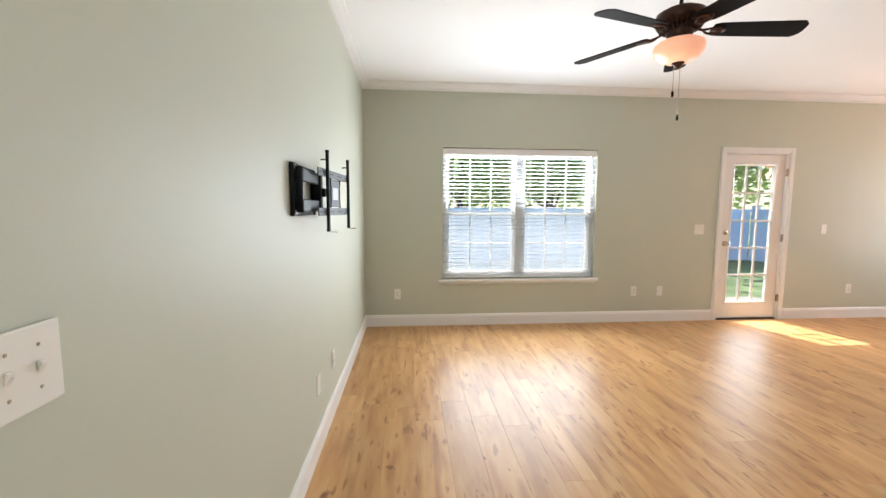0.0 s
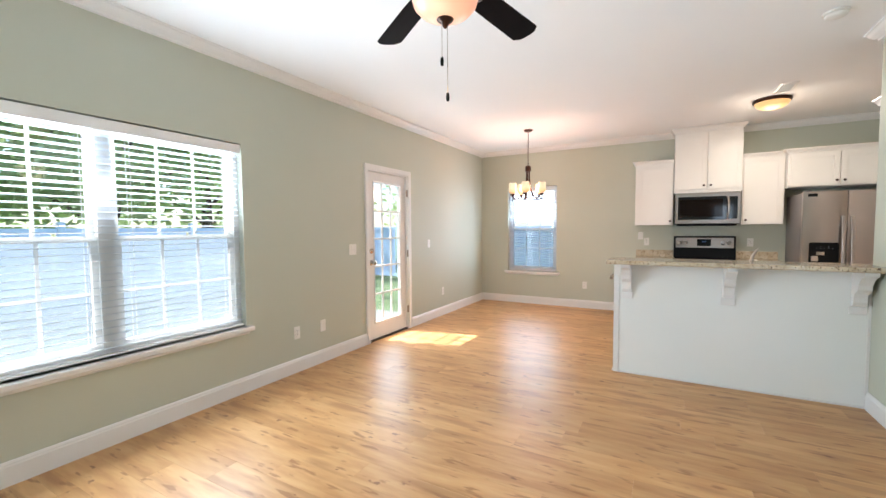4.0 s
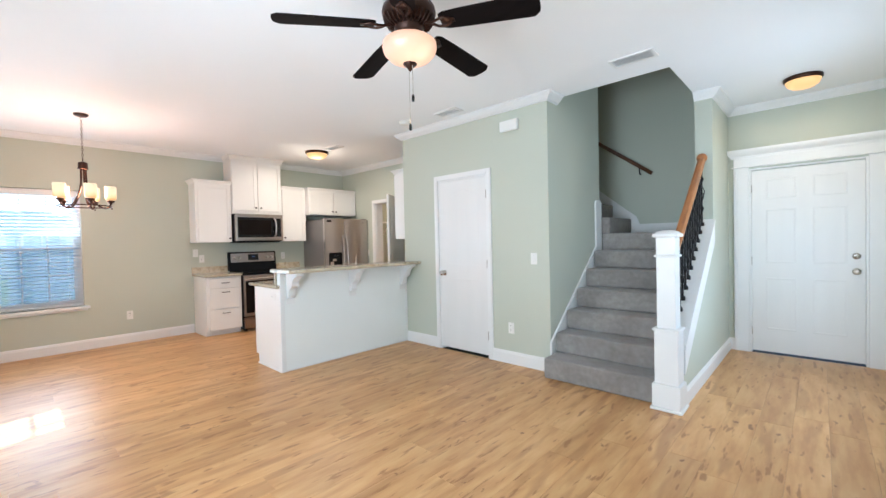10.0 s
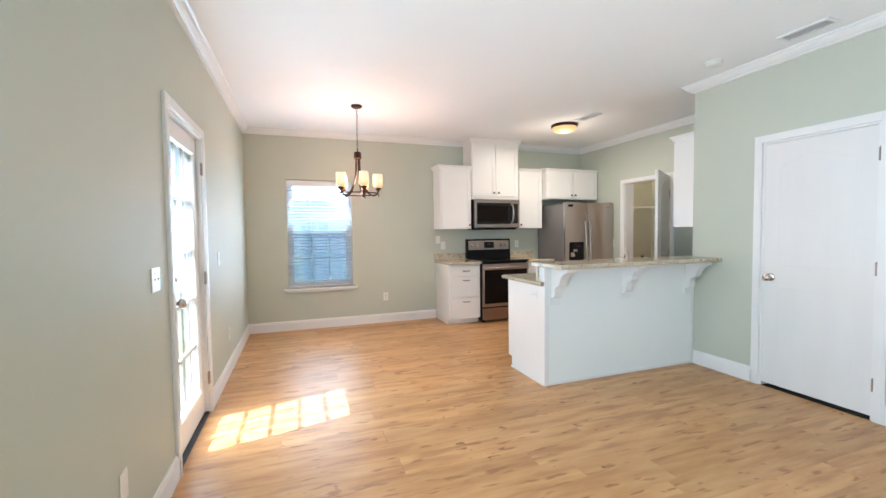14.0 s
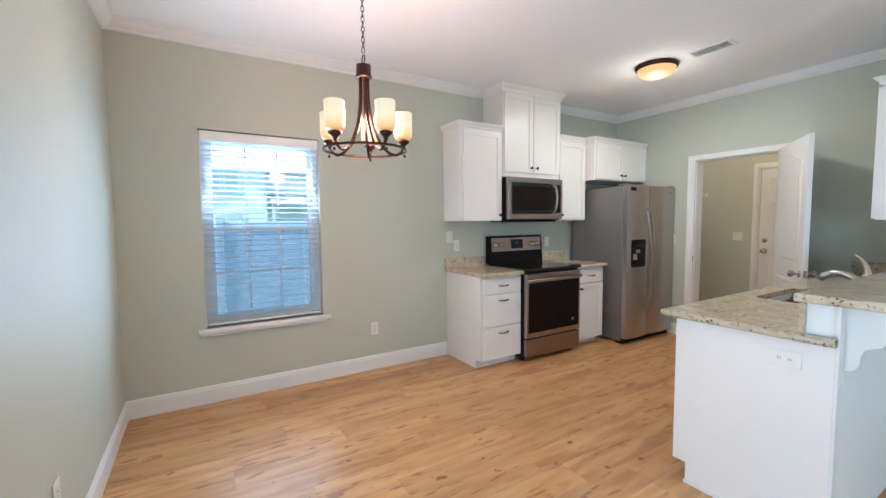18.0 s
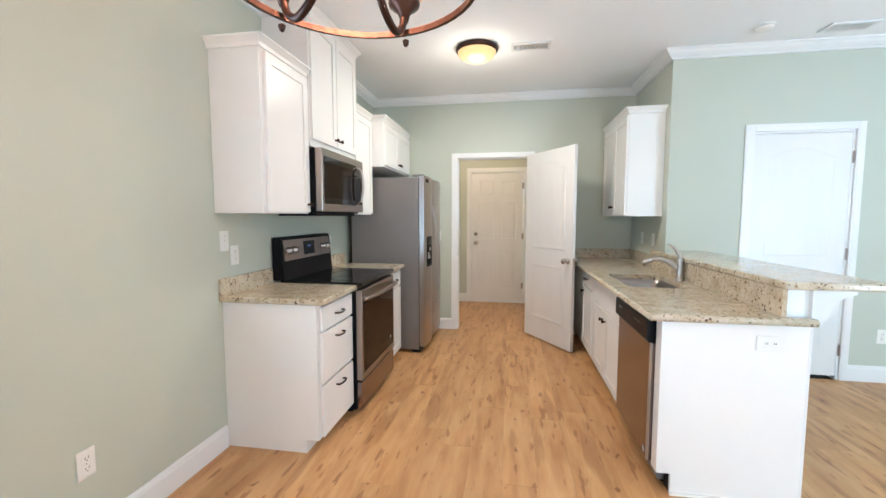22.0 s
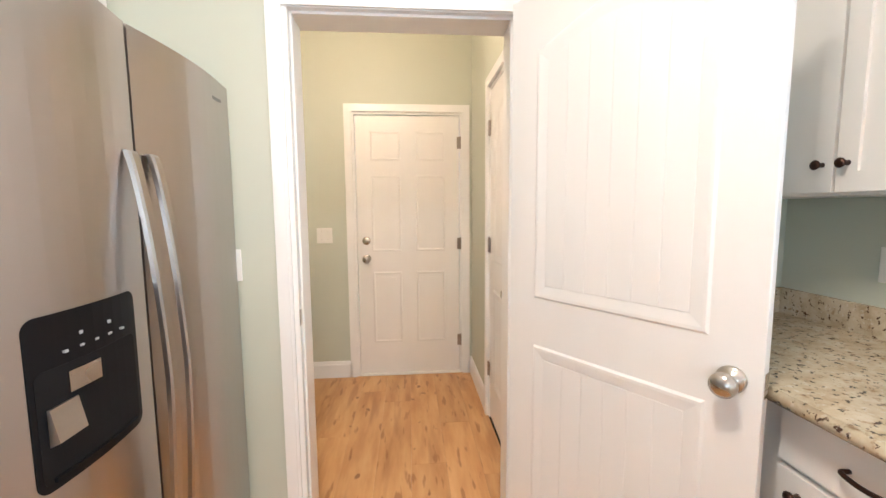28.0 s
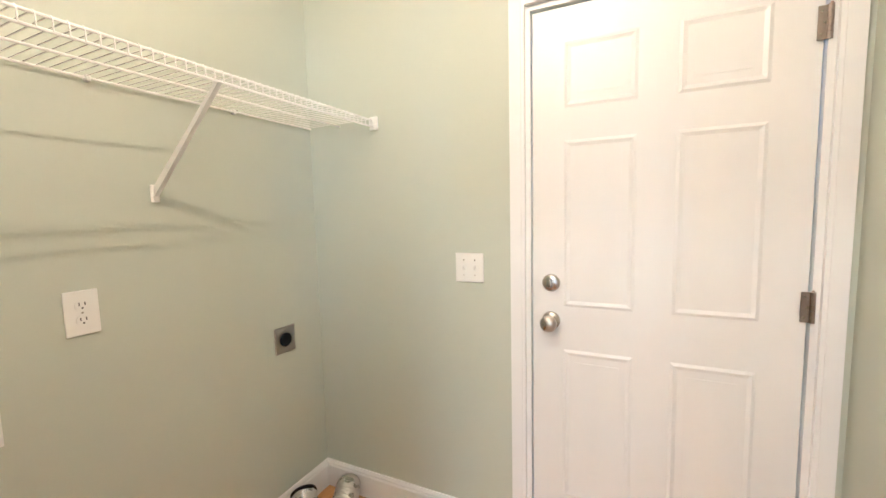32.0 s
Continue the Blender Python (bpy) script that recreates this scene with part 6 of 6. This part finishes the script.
for i in range(5):
    m = pose(0, 0, 0, 0, 0, -28 + 72 * i)
    bm = tube(bmesh.new(), curve_pts([(0.022, 0, -0.575), (0.024, 0, -0.70), (0.045, 0, -0.83), (0.10, 0, -0.945), (0.16, 0, -0.985), (0.20, 0, -0.97), (0.217, 0, -0.935)], 6), 0.0085, 8)
    bmesh.ops.transform(bm, matrix=m, verts=bm.verts)
    part("arm", bm, BRONZE, chd, "curved bronze arm", True)
    bm = turned(bmesh.new(), [(0, -0.952), (0.008, -0.95), (0.014, -0.93), (0.034, -0.915), (0.036, -0.905), (0.02, -0.898), (0, -0.898)], 16, Matrix.Translation((0.217, 0, 0)))
    turned(bm, [(0, -1.0), (0.006, -0.995), (0.008, -0.985), (0, -0.98)], 8, Matrix.Translation((RR, 0, 0)))
    bmesh.ops.transform(bm, matrix=m, verts=bm.verts)
    part("cup", bm, BRONZE, chd, smooth=True)
    bm = turned(bmesh.new(), [(0.0, -0.895), (0.042, -0.893), (0.048, -0.885), (0.052, -0.86), (0.052, -0.752), (0.049, -0.749), (0.048, -0.86), (0.038, -0.885), (0.0, -0.887)], 24, Matrix.Translation((0.217, 0, 0)))
    bmesh.ops.transform(bm, matrix=m, verts=bm.verts)
    part("shade", bm, SHADEGLOW, chd, "lit frosted cylinder shade", True)

# tv bracket on the wall
tv = thing("tv_wall_mount", (0, 1.715, 1.435), "black articulated steel tv wall mount, empty", "wall mount")
part("wall_post", B(0.001, 0.020, -0.190, -0.135, -0.116, 0.116, bevel=0.003), MOUNTBLACK, tv)
part("wall_post", B(0.001, 0.020, 0.185, 0.218, -0.116, 0.116, bevel=0.003), MOUNTBLACK, tv)
for z in (-0.104, 0.104):
    rail_ = part("wall_rail", B(0.001, 0.015, -0.1345, 0.1845, z * 0.94 - 0.018, z * 0.94 + 0.018, bevel=0.003), MOUNTBLACK, tv)
    for y in (-0.09, -0.02, 0.05, 0.12):
        part("rail_slot", B(0.0152, 0.0156, y - 0.022, y + 0.022, z * 0.94 - 0.004, z * 0.94 + 0.004), MOUNTGREY, rail_)
    for y in (-0.165, 0.20):
        part("lag_bolt", turned(bmesh.new(), [(0, 0), (0.009, 0), (0.008, 0.005), (0, 0.006)], 6, pose(0.0202, y, z * 0.92, 0, 90)), CHROME, tv)
part("pivot", turned(bmesh.new(), [(0, -0.10), (0.016, -0.10), (0.016, 0.10), (0, 0.10)], 14, Matrix.Translation((0.037, -0.165, 0))), MOUNTBLACK, tv, smooth=True)
for z in (-0.068, 0.068):
    part("arm", B(0.026, 0.050, -0.15, 0.17, z - 0.029, z + 0.027, bevel=0.005, seg=2), ARMGREY, tv, "dark grey folding arm")
part("elbow", B(0.021, 0.060, 0.155, 0.205, -0.095, 0.095, bevel=0.008, seg=2), MOUNTBLACK, tv)
part("fore_arm", B(0.0605, 0.080, 0.17, 0.36, -0.022, 0.022, bevel=0.006), MOUNTBLACK, tv)
HM = pose(0.071, 0.14, 0, 0, 0, -5.6)


def on_head(bm):
    bmesh.ops.transform(bm, matrix=HM, verts=bm.verts)
    return bm


part("tilt_joint", on_head(B(0.0, 0.012, 0.12, 0.22, -0.055, 0.055, bevel=0.004)), MOUNTBLACK, tv)
for z in (-0.098, 0.098):
    cr = part("cross_rail", on_head(B(0.0125, 0.0185, -0.115, 0.47, z - 0.020, z + 0.020, bevel=0.002)), MOUNTGREY, tv, "pressed steel cross rail")
    for y in (-0.09, -0.04, 0.045, 0.08, 0.115, 0.225, 0.26, 0.30, 0.37, 0.445):
        part("rail_hole", turned(bmesh.new(), [(0, 0), (0.006, 0), (0.006, 0.0006), (0, 0.0006)], 8, HM @ pose(0.0187, y, z, 0, 90)), SLOT, cr)
plate = [(0.075, -0.077), (0.10, -0.070), (0.235, -0.070), (0.26, -0.077), (0.250, -0.03), (0.250, 0.03), (0.26, 0.077), (0.235, 0.070), (0.10, 0.070), (0.075, 0.077), (0.087, 0.03), (0.087, -0.03)]
head = part("head_plate", on_head(prism(bmesh.new(), plate, "x", 0.0125, 0.0185)), MOUNTGREY, tv, "waisted pressed steel head plate")
part("sticker", on_head(B(0.0187, 0.0193, 0.12, 0.215, -0.035, 0.030)), LABEL, head)
part("rim", on_head(tube(bmesh.new(), [(0.019, y, z) for y, z in plate], 0.0028, 6, True)), BLACK, head, "raised dark rim")
for y in (0.0, 0.412):
    bm = B(0.020, 0.036, y - 0.009, y + 0.009, -0.192, 0.204, bevel=0.0045, seg=2)
    for z in (-0.192, 0.204):
        turned(bm, [(0, -0.008), (0.009, -0.008), (0.009, 0.008), (0, 0.008)], 14, pose(0.028, y, z, 0, 90))
    upr = part("tv_bracket", on_head(bm), MOUNTBLACK, tv, "long black vertical bracket")
    for q in range(16):
        part("slot", on_head(B(0.0362, 0.0366, y - 0.003, y + 0.003, -0.185 + q * 0.0235, -0.175 + q * 0.0235)), ARMGREY, upr)
    part("safety_screw", on_head(tube(bmesh.new(), [(0.034, y, -0.200), (0.066, y + 0.02, -0.204)], 0.003, 6)), NICKEL, upr)
    part("hook", on_head(tube(bmesh.new(), [(0.022, y, 0.165), (-0.004, y - 0.01, 0.163)], 0.0035, 6)), MOUNTBLACK, upr)

# laundry shelf of coated wire
SZ = 1.745
ws = thing("wire_shelf", (SIDE, -1.88, SZ), "white coated wire shelf on diagonal braces", "shelf")
y0, y1 = LAUN + 0.006 + 1.88, KEND - TK - 0.006 + 1.88
for x, z in ((-0.012, 0.0), (-0.36, 0.0), (-0.365, -0.028), (-0.18, -0.006)):
    part("long_wire", tube(bmesh.new(), [(x, y0, z), (x, y1, z)], 0.0035, 6), WIRE, ws)
me = mesh_from("cross_wire", tube(bmesh.new(), [(-0.004, 0, 0.0045), (-0.36, 0, 0.0045), (-0.3675, 0, -0.004), (-0.368, 0, -0.028)], 0.0018, 5), WIRE)
nw = int((y1 - y0) / 0.0254)
for i in range(nw):
    o = new("cross_wire", me)
    o.parent = ws
    o.location = (0, y0 + 0.0127 + i * 0.0254, 0)
for yb in (-0.05, 0.60):
    part("brace", prism(bmesh.new(), [(-0.362, -0.018), (-0.345, -0.018), (-0.004, -0.30), (-0.004, -0.32), (-0.018, -0.32)], "y", yb - 0.007, yb + 0.007), WIRE, ws, "flat diagonal brace")
    part("brace_foot", B(-0.014, -0.001, yb - 0.012, yb + 0.012, -0.34, -0.285, bevel=0.003), WIRE, ws)
part("end_clip", B(-0.385, -0.345, y0 - 0.004, y0 + 0.008, -0.04, 0.015, bevel=0.003), PLASTIC, ws)
for yb in (-0.35, 0.1, 0.45):
    part("wall_clip", B(-0.02, -0.001, yb - 0.006, yb + 0.006, -0.010, 0.008, bevel=0.002), PLASTIC, ws)


def duct(pts, r, label):
    d = thing("dryer_duct", (0, 0, 0), label, "duct", "dryer ducts")
    c = curve_pts(pts, 26)
    radii = [r * (1 + 0.05 * math.sin(i * 1.6)) for i in range(len(c))]
    base = c[0]
    part("hose", tube(bmesh.new(), c, radii, 18), FOIL, d, smooth=True)
    part("end_rim", tube(bmesh.new(), [c[-1] + (c[-1] - c[-2]).normalized() * 0.004 + Vector((0, 0, 0))] + [c[-1] + (c[-1] - c[-2]).normalized() * 0.012], r * 1.06, 18), SLOT, d, "dark open hose end")


duct([(7.46, -2.585, 0.045), (7.43, -2.555, 0.082), (7.39, -2.48, 0.078), (7.37, -2.38, 0.056)], 0.054, "short crinkled foil dryer duct by the wall")
duct([(7.36, -2.26, 0.056), (7.43, -2.31, 0.062), (7.51, -2.37, 0.080), (7.555, -2.405, 0.105)], 0.054, "short crinkled foil dryer duct on the floor")

# ---- outside ----
solid("ground", B(-150, 150, -150, 150, -0.62, -0.20), GRASS, "green mown lawn", "lawn")
solid("patio", B(3.7, 6.1, BACK + 0.151, 5.8, -0.2, -0.04, bevel=0.01), CONCRETE, "pale concrete patio slab", "patio")


def fence(p0, p1, h, label):
    a, b = Vector((*p0, -0.2)), Vector((*p1, -0.2))
    L_ = (b - a).length
    f = thing("fence", tuple(a), label, "fence", "garden fences", rz=math.degrees(math.atan2(b.y - a.y, b.x - a.x)))
    n = max(1, round(L_ / 2.4))
    step = L_ / n
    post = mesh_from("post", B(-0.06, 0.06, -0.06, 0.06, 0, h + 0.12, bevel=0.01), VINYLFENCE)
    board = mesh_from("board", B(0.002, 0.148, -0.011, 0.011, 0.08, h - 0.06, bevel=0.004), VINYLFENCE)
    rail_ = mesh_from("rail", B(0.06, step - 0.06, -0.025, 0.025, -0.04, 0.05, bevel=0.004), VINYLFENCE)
    for i in range(n + 1):
        o = new("post", post)
        o.parent, o.location = f, (i * step, 0, 0)
    for i in range(n):
        for z in (0.06, h - 0.05):
            o = new("rail", rail_)
            o.parent, o.location = f, (i * step, 0, z)
        for j in range(int((step - 0.12) / 0.15)):
            o = new("board", board)
            o.parent, o.location = f, (i * step + 0.06 + j * 0.15, 0, 0)


fence((-6, 11.5), (11.2, 11.5), 1.6, "pale vinyl privacy fence, blue skylight tinted into its colour")
fence((11.2, 11.4), (11.2, -4.2), 1.6, "pale vinyl privacy fence, blue skylight tinted into its colour")


def tree(x, y, h, spread, seed, leaves=7000):
    r = random.Random(seed)
    t = thing("tree", (x, y, -0.2), "leafy green tree behind the fence", "tree", "garden trees")
    top = h * 0.55
    bm = tube(bmesh.new(), [(0, 0, 0), (0.06, 0.03, top * 0.5), (0.02, 0.08, top), (0.1, 0.0, h * 0.8)], [0.20, 0.15, 0.10, 0.03], 10)
    tips = []
    for i in range(9):
        a = i * 2.4 + r.random()
        z0 = h * (0.14 + 0.06 * i)
        l = spread * (0.55 + 0.4 * r.random())
        e = (math.cos(a) * l, math.sin(a) * l, z0 + l * 0.6)
        tube(bm, [(0.05, 0.04, z0), (e[0] * 0.5, e[1] * 0.5, z0 + l * 0.4), e], [0.06, 0.04, 0.012], 6)
        tips += [Vector(e), Vector((e[0] * 0.6, e[1] * 0.6, z0 + l * 0.55))]
    tips.append(Vector((0.1, 0, h * 0.85)))
    part("trunk", bm, BARK, t, "brown trunk with spreading limbs", True)
    vs, fs = [], []
    for i in range(leaves):
        c = r.choice(tips)
        p = c + Vector((r.gauss(0, 1), r.gauss(0, 1), r.gauss(0, 0.7))) * spread * 0.27
        s = 0.10 + 0.12 * r.random()
        u = Vector((r.gauss(0, 1), r.gauss(0, 1), r.gauss(0, 0.6))).normalized()
        w = u.orthogonal().normalized()
        k = len(vs)
        vs += [p - u * s, p + w * s * 0.5, p + u * s, p - w * s * 0.5]
        fs.append((k, k + 1, k + 2, k + 3))
    me = bpy.data.meshes.new("crown")
    me.from_pydata(vs, [], fs)
    me.materials.append(LEAF)
    o = new("crown", me)
    o.parent = t
    tagged(o, "ragged crown of small green leaves")


for i, (x, y, h, s) in enumerate(((-4.5, 14.5, 8.5, 3.2), (-0.8, 13.6, 7.0, 2.8), (2.4, 15.0, 9.0, 3.4), (5.4, 13.8, 7.6, 2.9), (8.6, 14.8, 8.5, 3.2), (12.5, 15.5, 8.0, 3.2), (25.0, 15.0, 7.0, 3.2))):
    tree(x, y, h, s, 20 + i)

# neighbouring house across the gardens beyond the side fence
nb = thing("neighbour_house", (38, -1, -0.2), "pale sided two-storey house with two front gables", "house")
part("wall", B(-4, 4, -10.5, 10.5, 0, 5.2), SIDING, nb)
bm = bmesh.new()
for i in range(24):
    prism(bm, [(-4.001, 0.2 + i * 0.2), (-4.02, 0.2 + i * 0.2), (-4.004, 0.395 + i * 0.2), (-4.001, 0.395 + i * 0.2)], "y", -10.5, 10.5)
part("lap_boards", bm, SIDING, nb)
part("roof", prism(bmesh.new(), [(-4.6, 5.0), (0, 7.7), (4.6, 5.0), (4.6, 5.2), (0, 7.95), (-4.6, 5.2)], "y", -11, 11), ROOFING, nb)
for yg, w, h in ((-5.2, 2.9, 7.6), (3.4, 2.4, 7.1)):
    gable = part("gable", prism(bmesh.new(), [(yg - w, 0), (yg + w, 0), (yg + w, 5.0), (yg, h - 0.3), (yg - w, 5.0)], "x", -5.2, -4.03), SIDING, nb)
    part("gable_roof", prism(bmesh.new(), [(yg - w - 0.35, 4.75), (yg, h - 0.25), (yg + w + 0.35, 4.75), (yg + w + 0.35, 4.95), (yg, h), (yg - w - 0.35, 4.95)], "x", -5.6, 0.0), ROOFING, gable)
    for z in (1.0, 3.5):
        w_ = part("window", B(-5.26, -5.201, yg - 0.8, yg + 0.8, z, z + 1.4), TRIM, gable)
        for y0 in (yg - 0.72, yg + 0.04):
            part("pane", B(-5.275, -5.261, y0, y0 + 0.68, z + 0.08, z + 1.32), SKYPANE, w_)
part("porch_roof", prism(bmesh.new(), [(-6.2, 2.7), (-4.03, 3.3), (-4.03, 3.5), (-6.2, 2.85)], "y", -2.1, 0.8), ROOFING, nb)
for y in (-2.0, 0.7):
    part("porch_post", B(-6.1, -5.95, y - 0.08, y + 0.08, 0, 2.72), TRIM, nb)

# ---- floor, laid plank by plank ----
slab = solid("floor", B(-0.15, SIDE + 0.15, LAUN - 0.15, BACK + 0.15, -0.10, -0.006), SLOT, "honey maple wood-look vinyl plank floor", "floor")
PW, PL = 0.182, 1.22
rng = random.Random(5)
zones = [(0.0, 1.375, FRONT, BACK), (1.375, CX0, 0.0, BACK), (CX0, CX1, 0.0, BACK), (CX1, SIDE, KEND, BACK), (5.69, SIDE, LAUN, KEND)]


def lay(x0, x1, y0, y1):
    v = [(x0, y0, -0.006), (x1, y0, -0.006), (x1, y1, -0.006), (x0, y1, -0.006)]
    c = 0.0007
    w = [(x0 + c, y0 + c, 0), (x1 - c, y0 + c, 0), (x1 - c, y1 - c, 0), (x0 + c, y1 - c, 0)]
    w0 = [(x, y, -0.0006) for x, y, _ in ((x0 + 0.0003, y0 + 0.0003, 0), (x1 - 0.0003, y0 + 0.0003, 0), (x1 - 0.0003, y1 - 0.0003, 0), (x0 + 0.0003, y1 - 0.0003, 0))]
    me = bpy.data.meshes.new("plank")
    me.from_pydata(v + w0 + w, [], [(8, 9, 10, 11)] + [(a + i, a + (i + 1) % 4, a + 4 + (i + 1) % 4, a + 4 + i) for a in (0, 4) for i in range(4)])
    me.materials.append(PLANK)
    new("plank", me).parent = slab


for i in range(math.ceil(SIDE / PW)):
    x0, x1 = i * PW, min((i + 1) * PW, SIDE)
    ends = [LAUN - 0.1 - rng.random() * PL]
    while ends[-1] < BACK:
        ends.append(ends[-1] + PL)
    for y0, y1 in zip(ends, ends[1:]):
        for zx0, zx1, zy0, zy1 in zones:
            a0, a1, b0, b1 = max(x0, zx0), min(x1, zx1), max(y0, zy0), min(y1, zy1)
            if a1 - a0 > 0.004 and b1 - b0 > 0.004:
                lay(a0, a1, b0, b1)
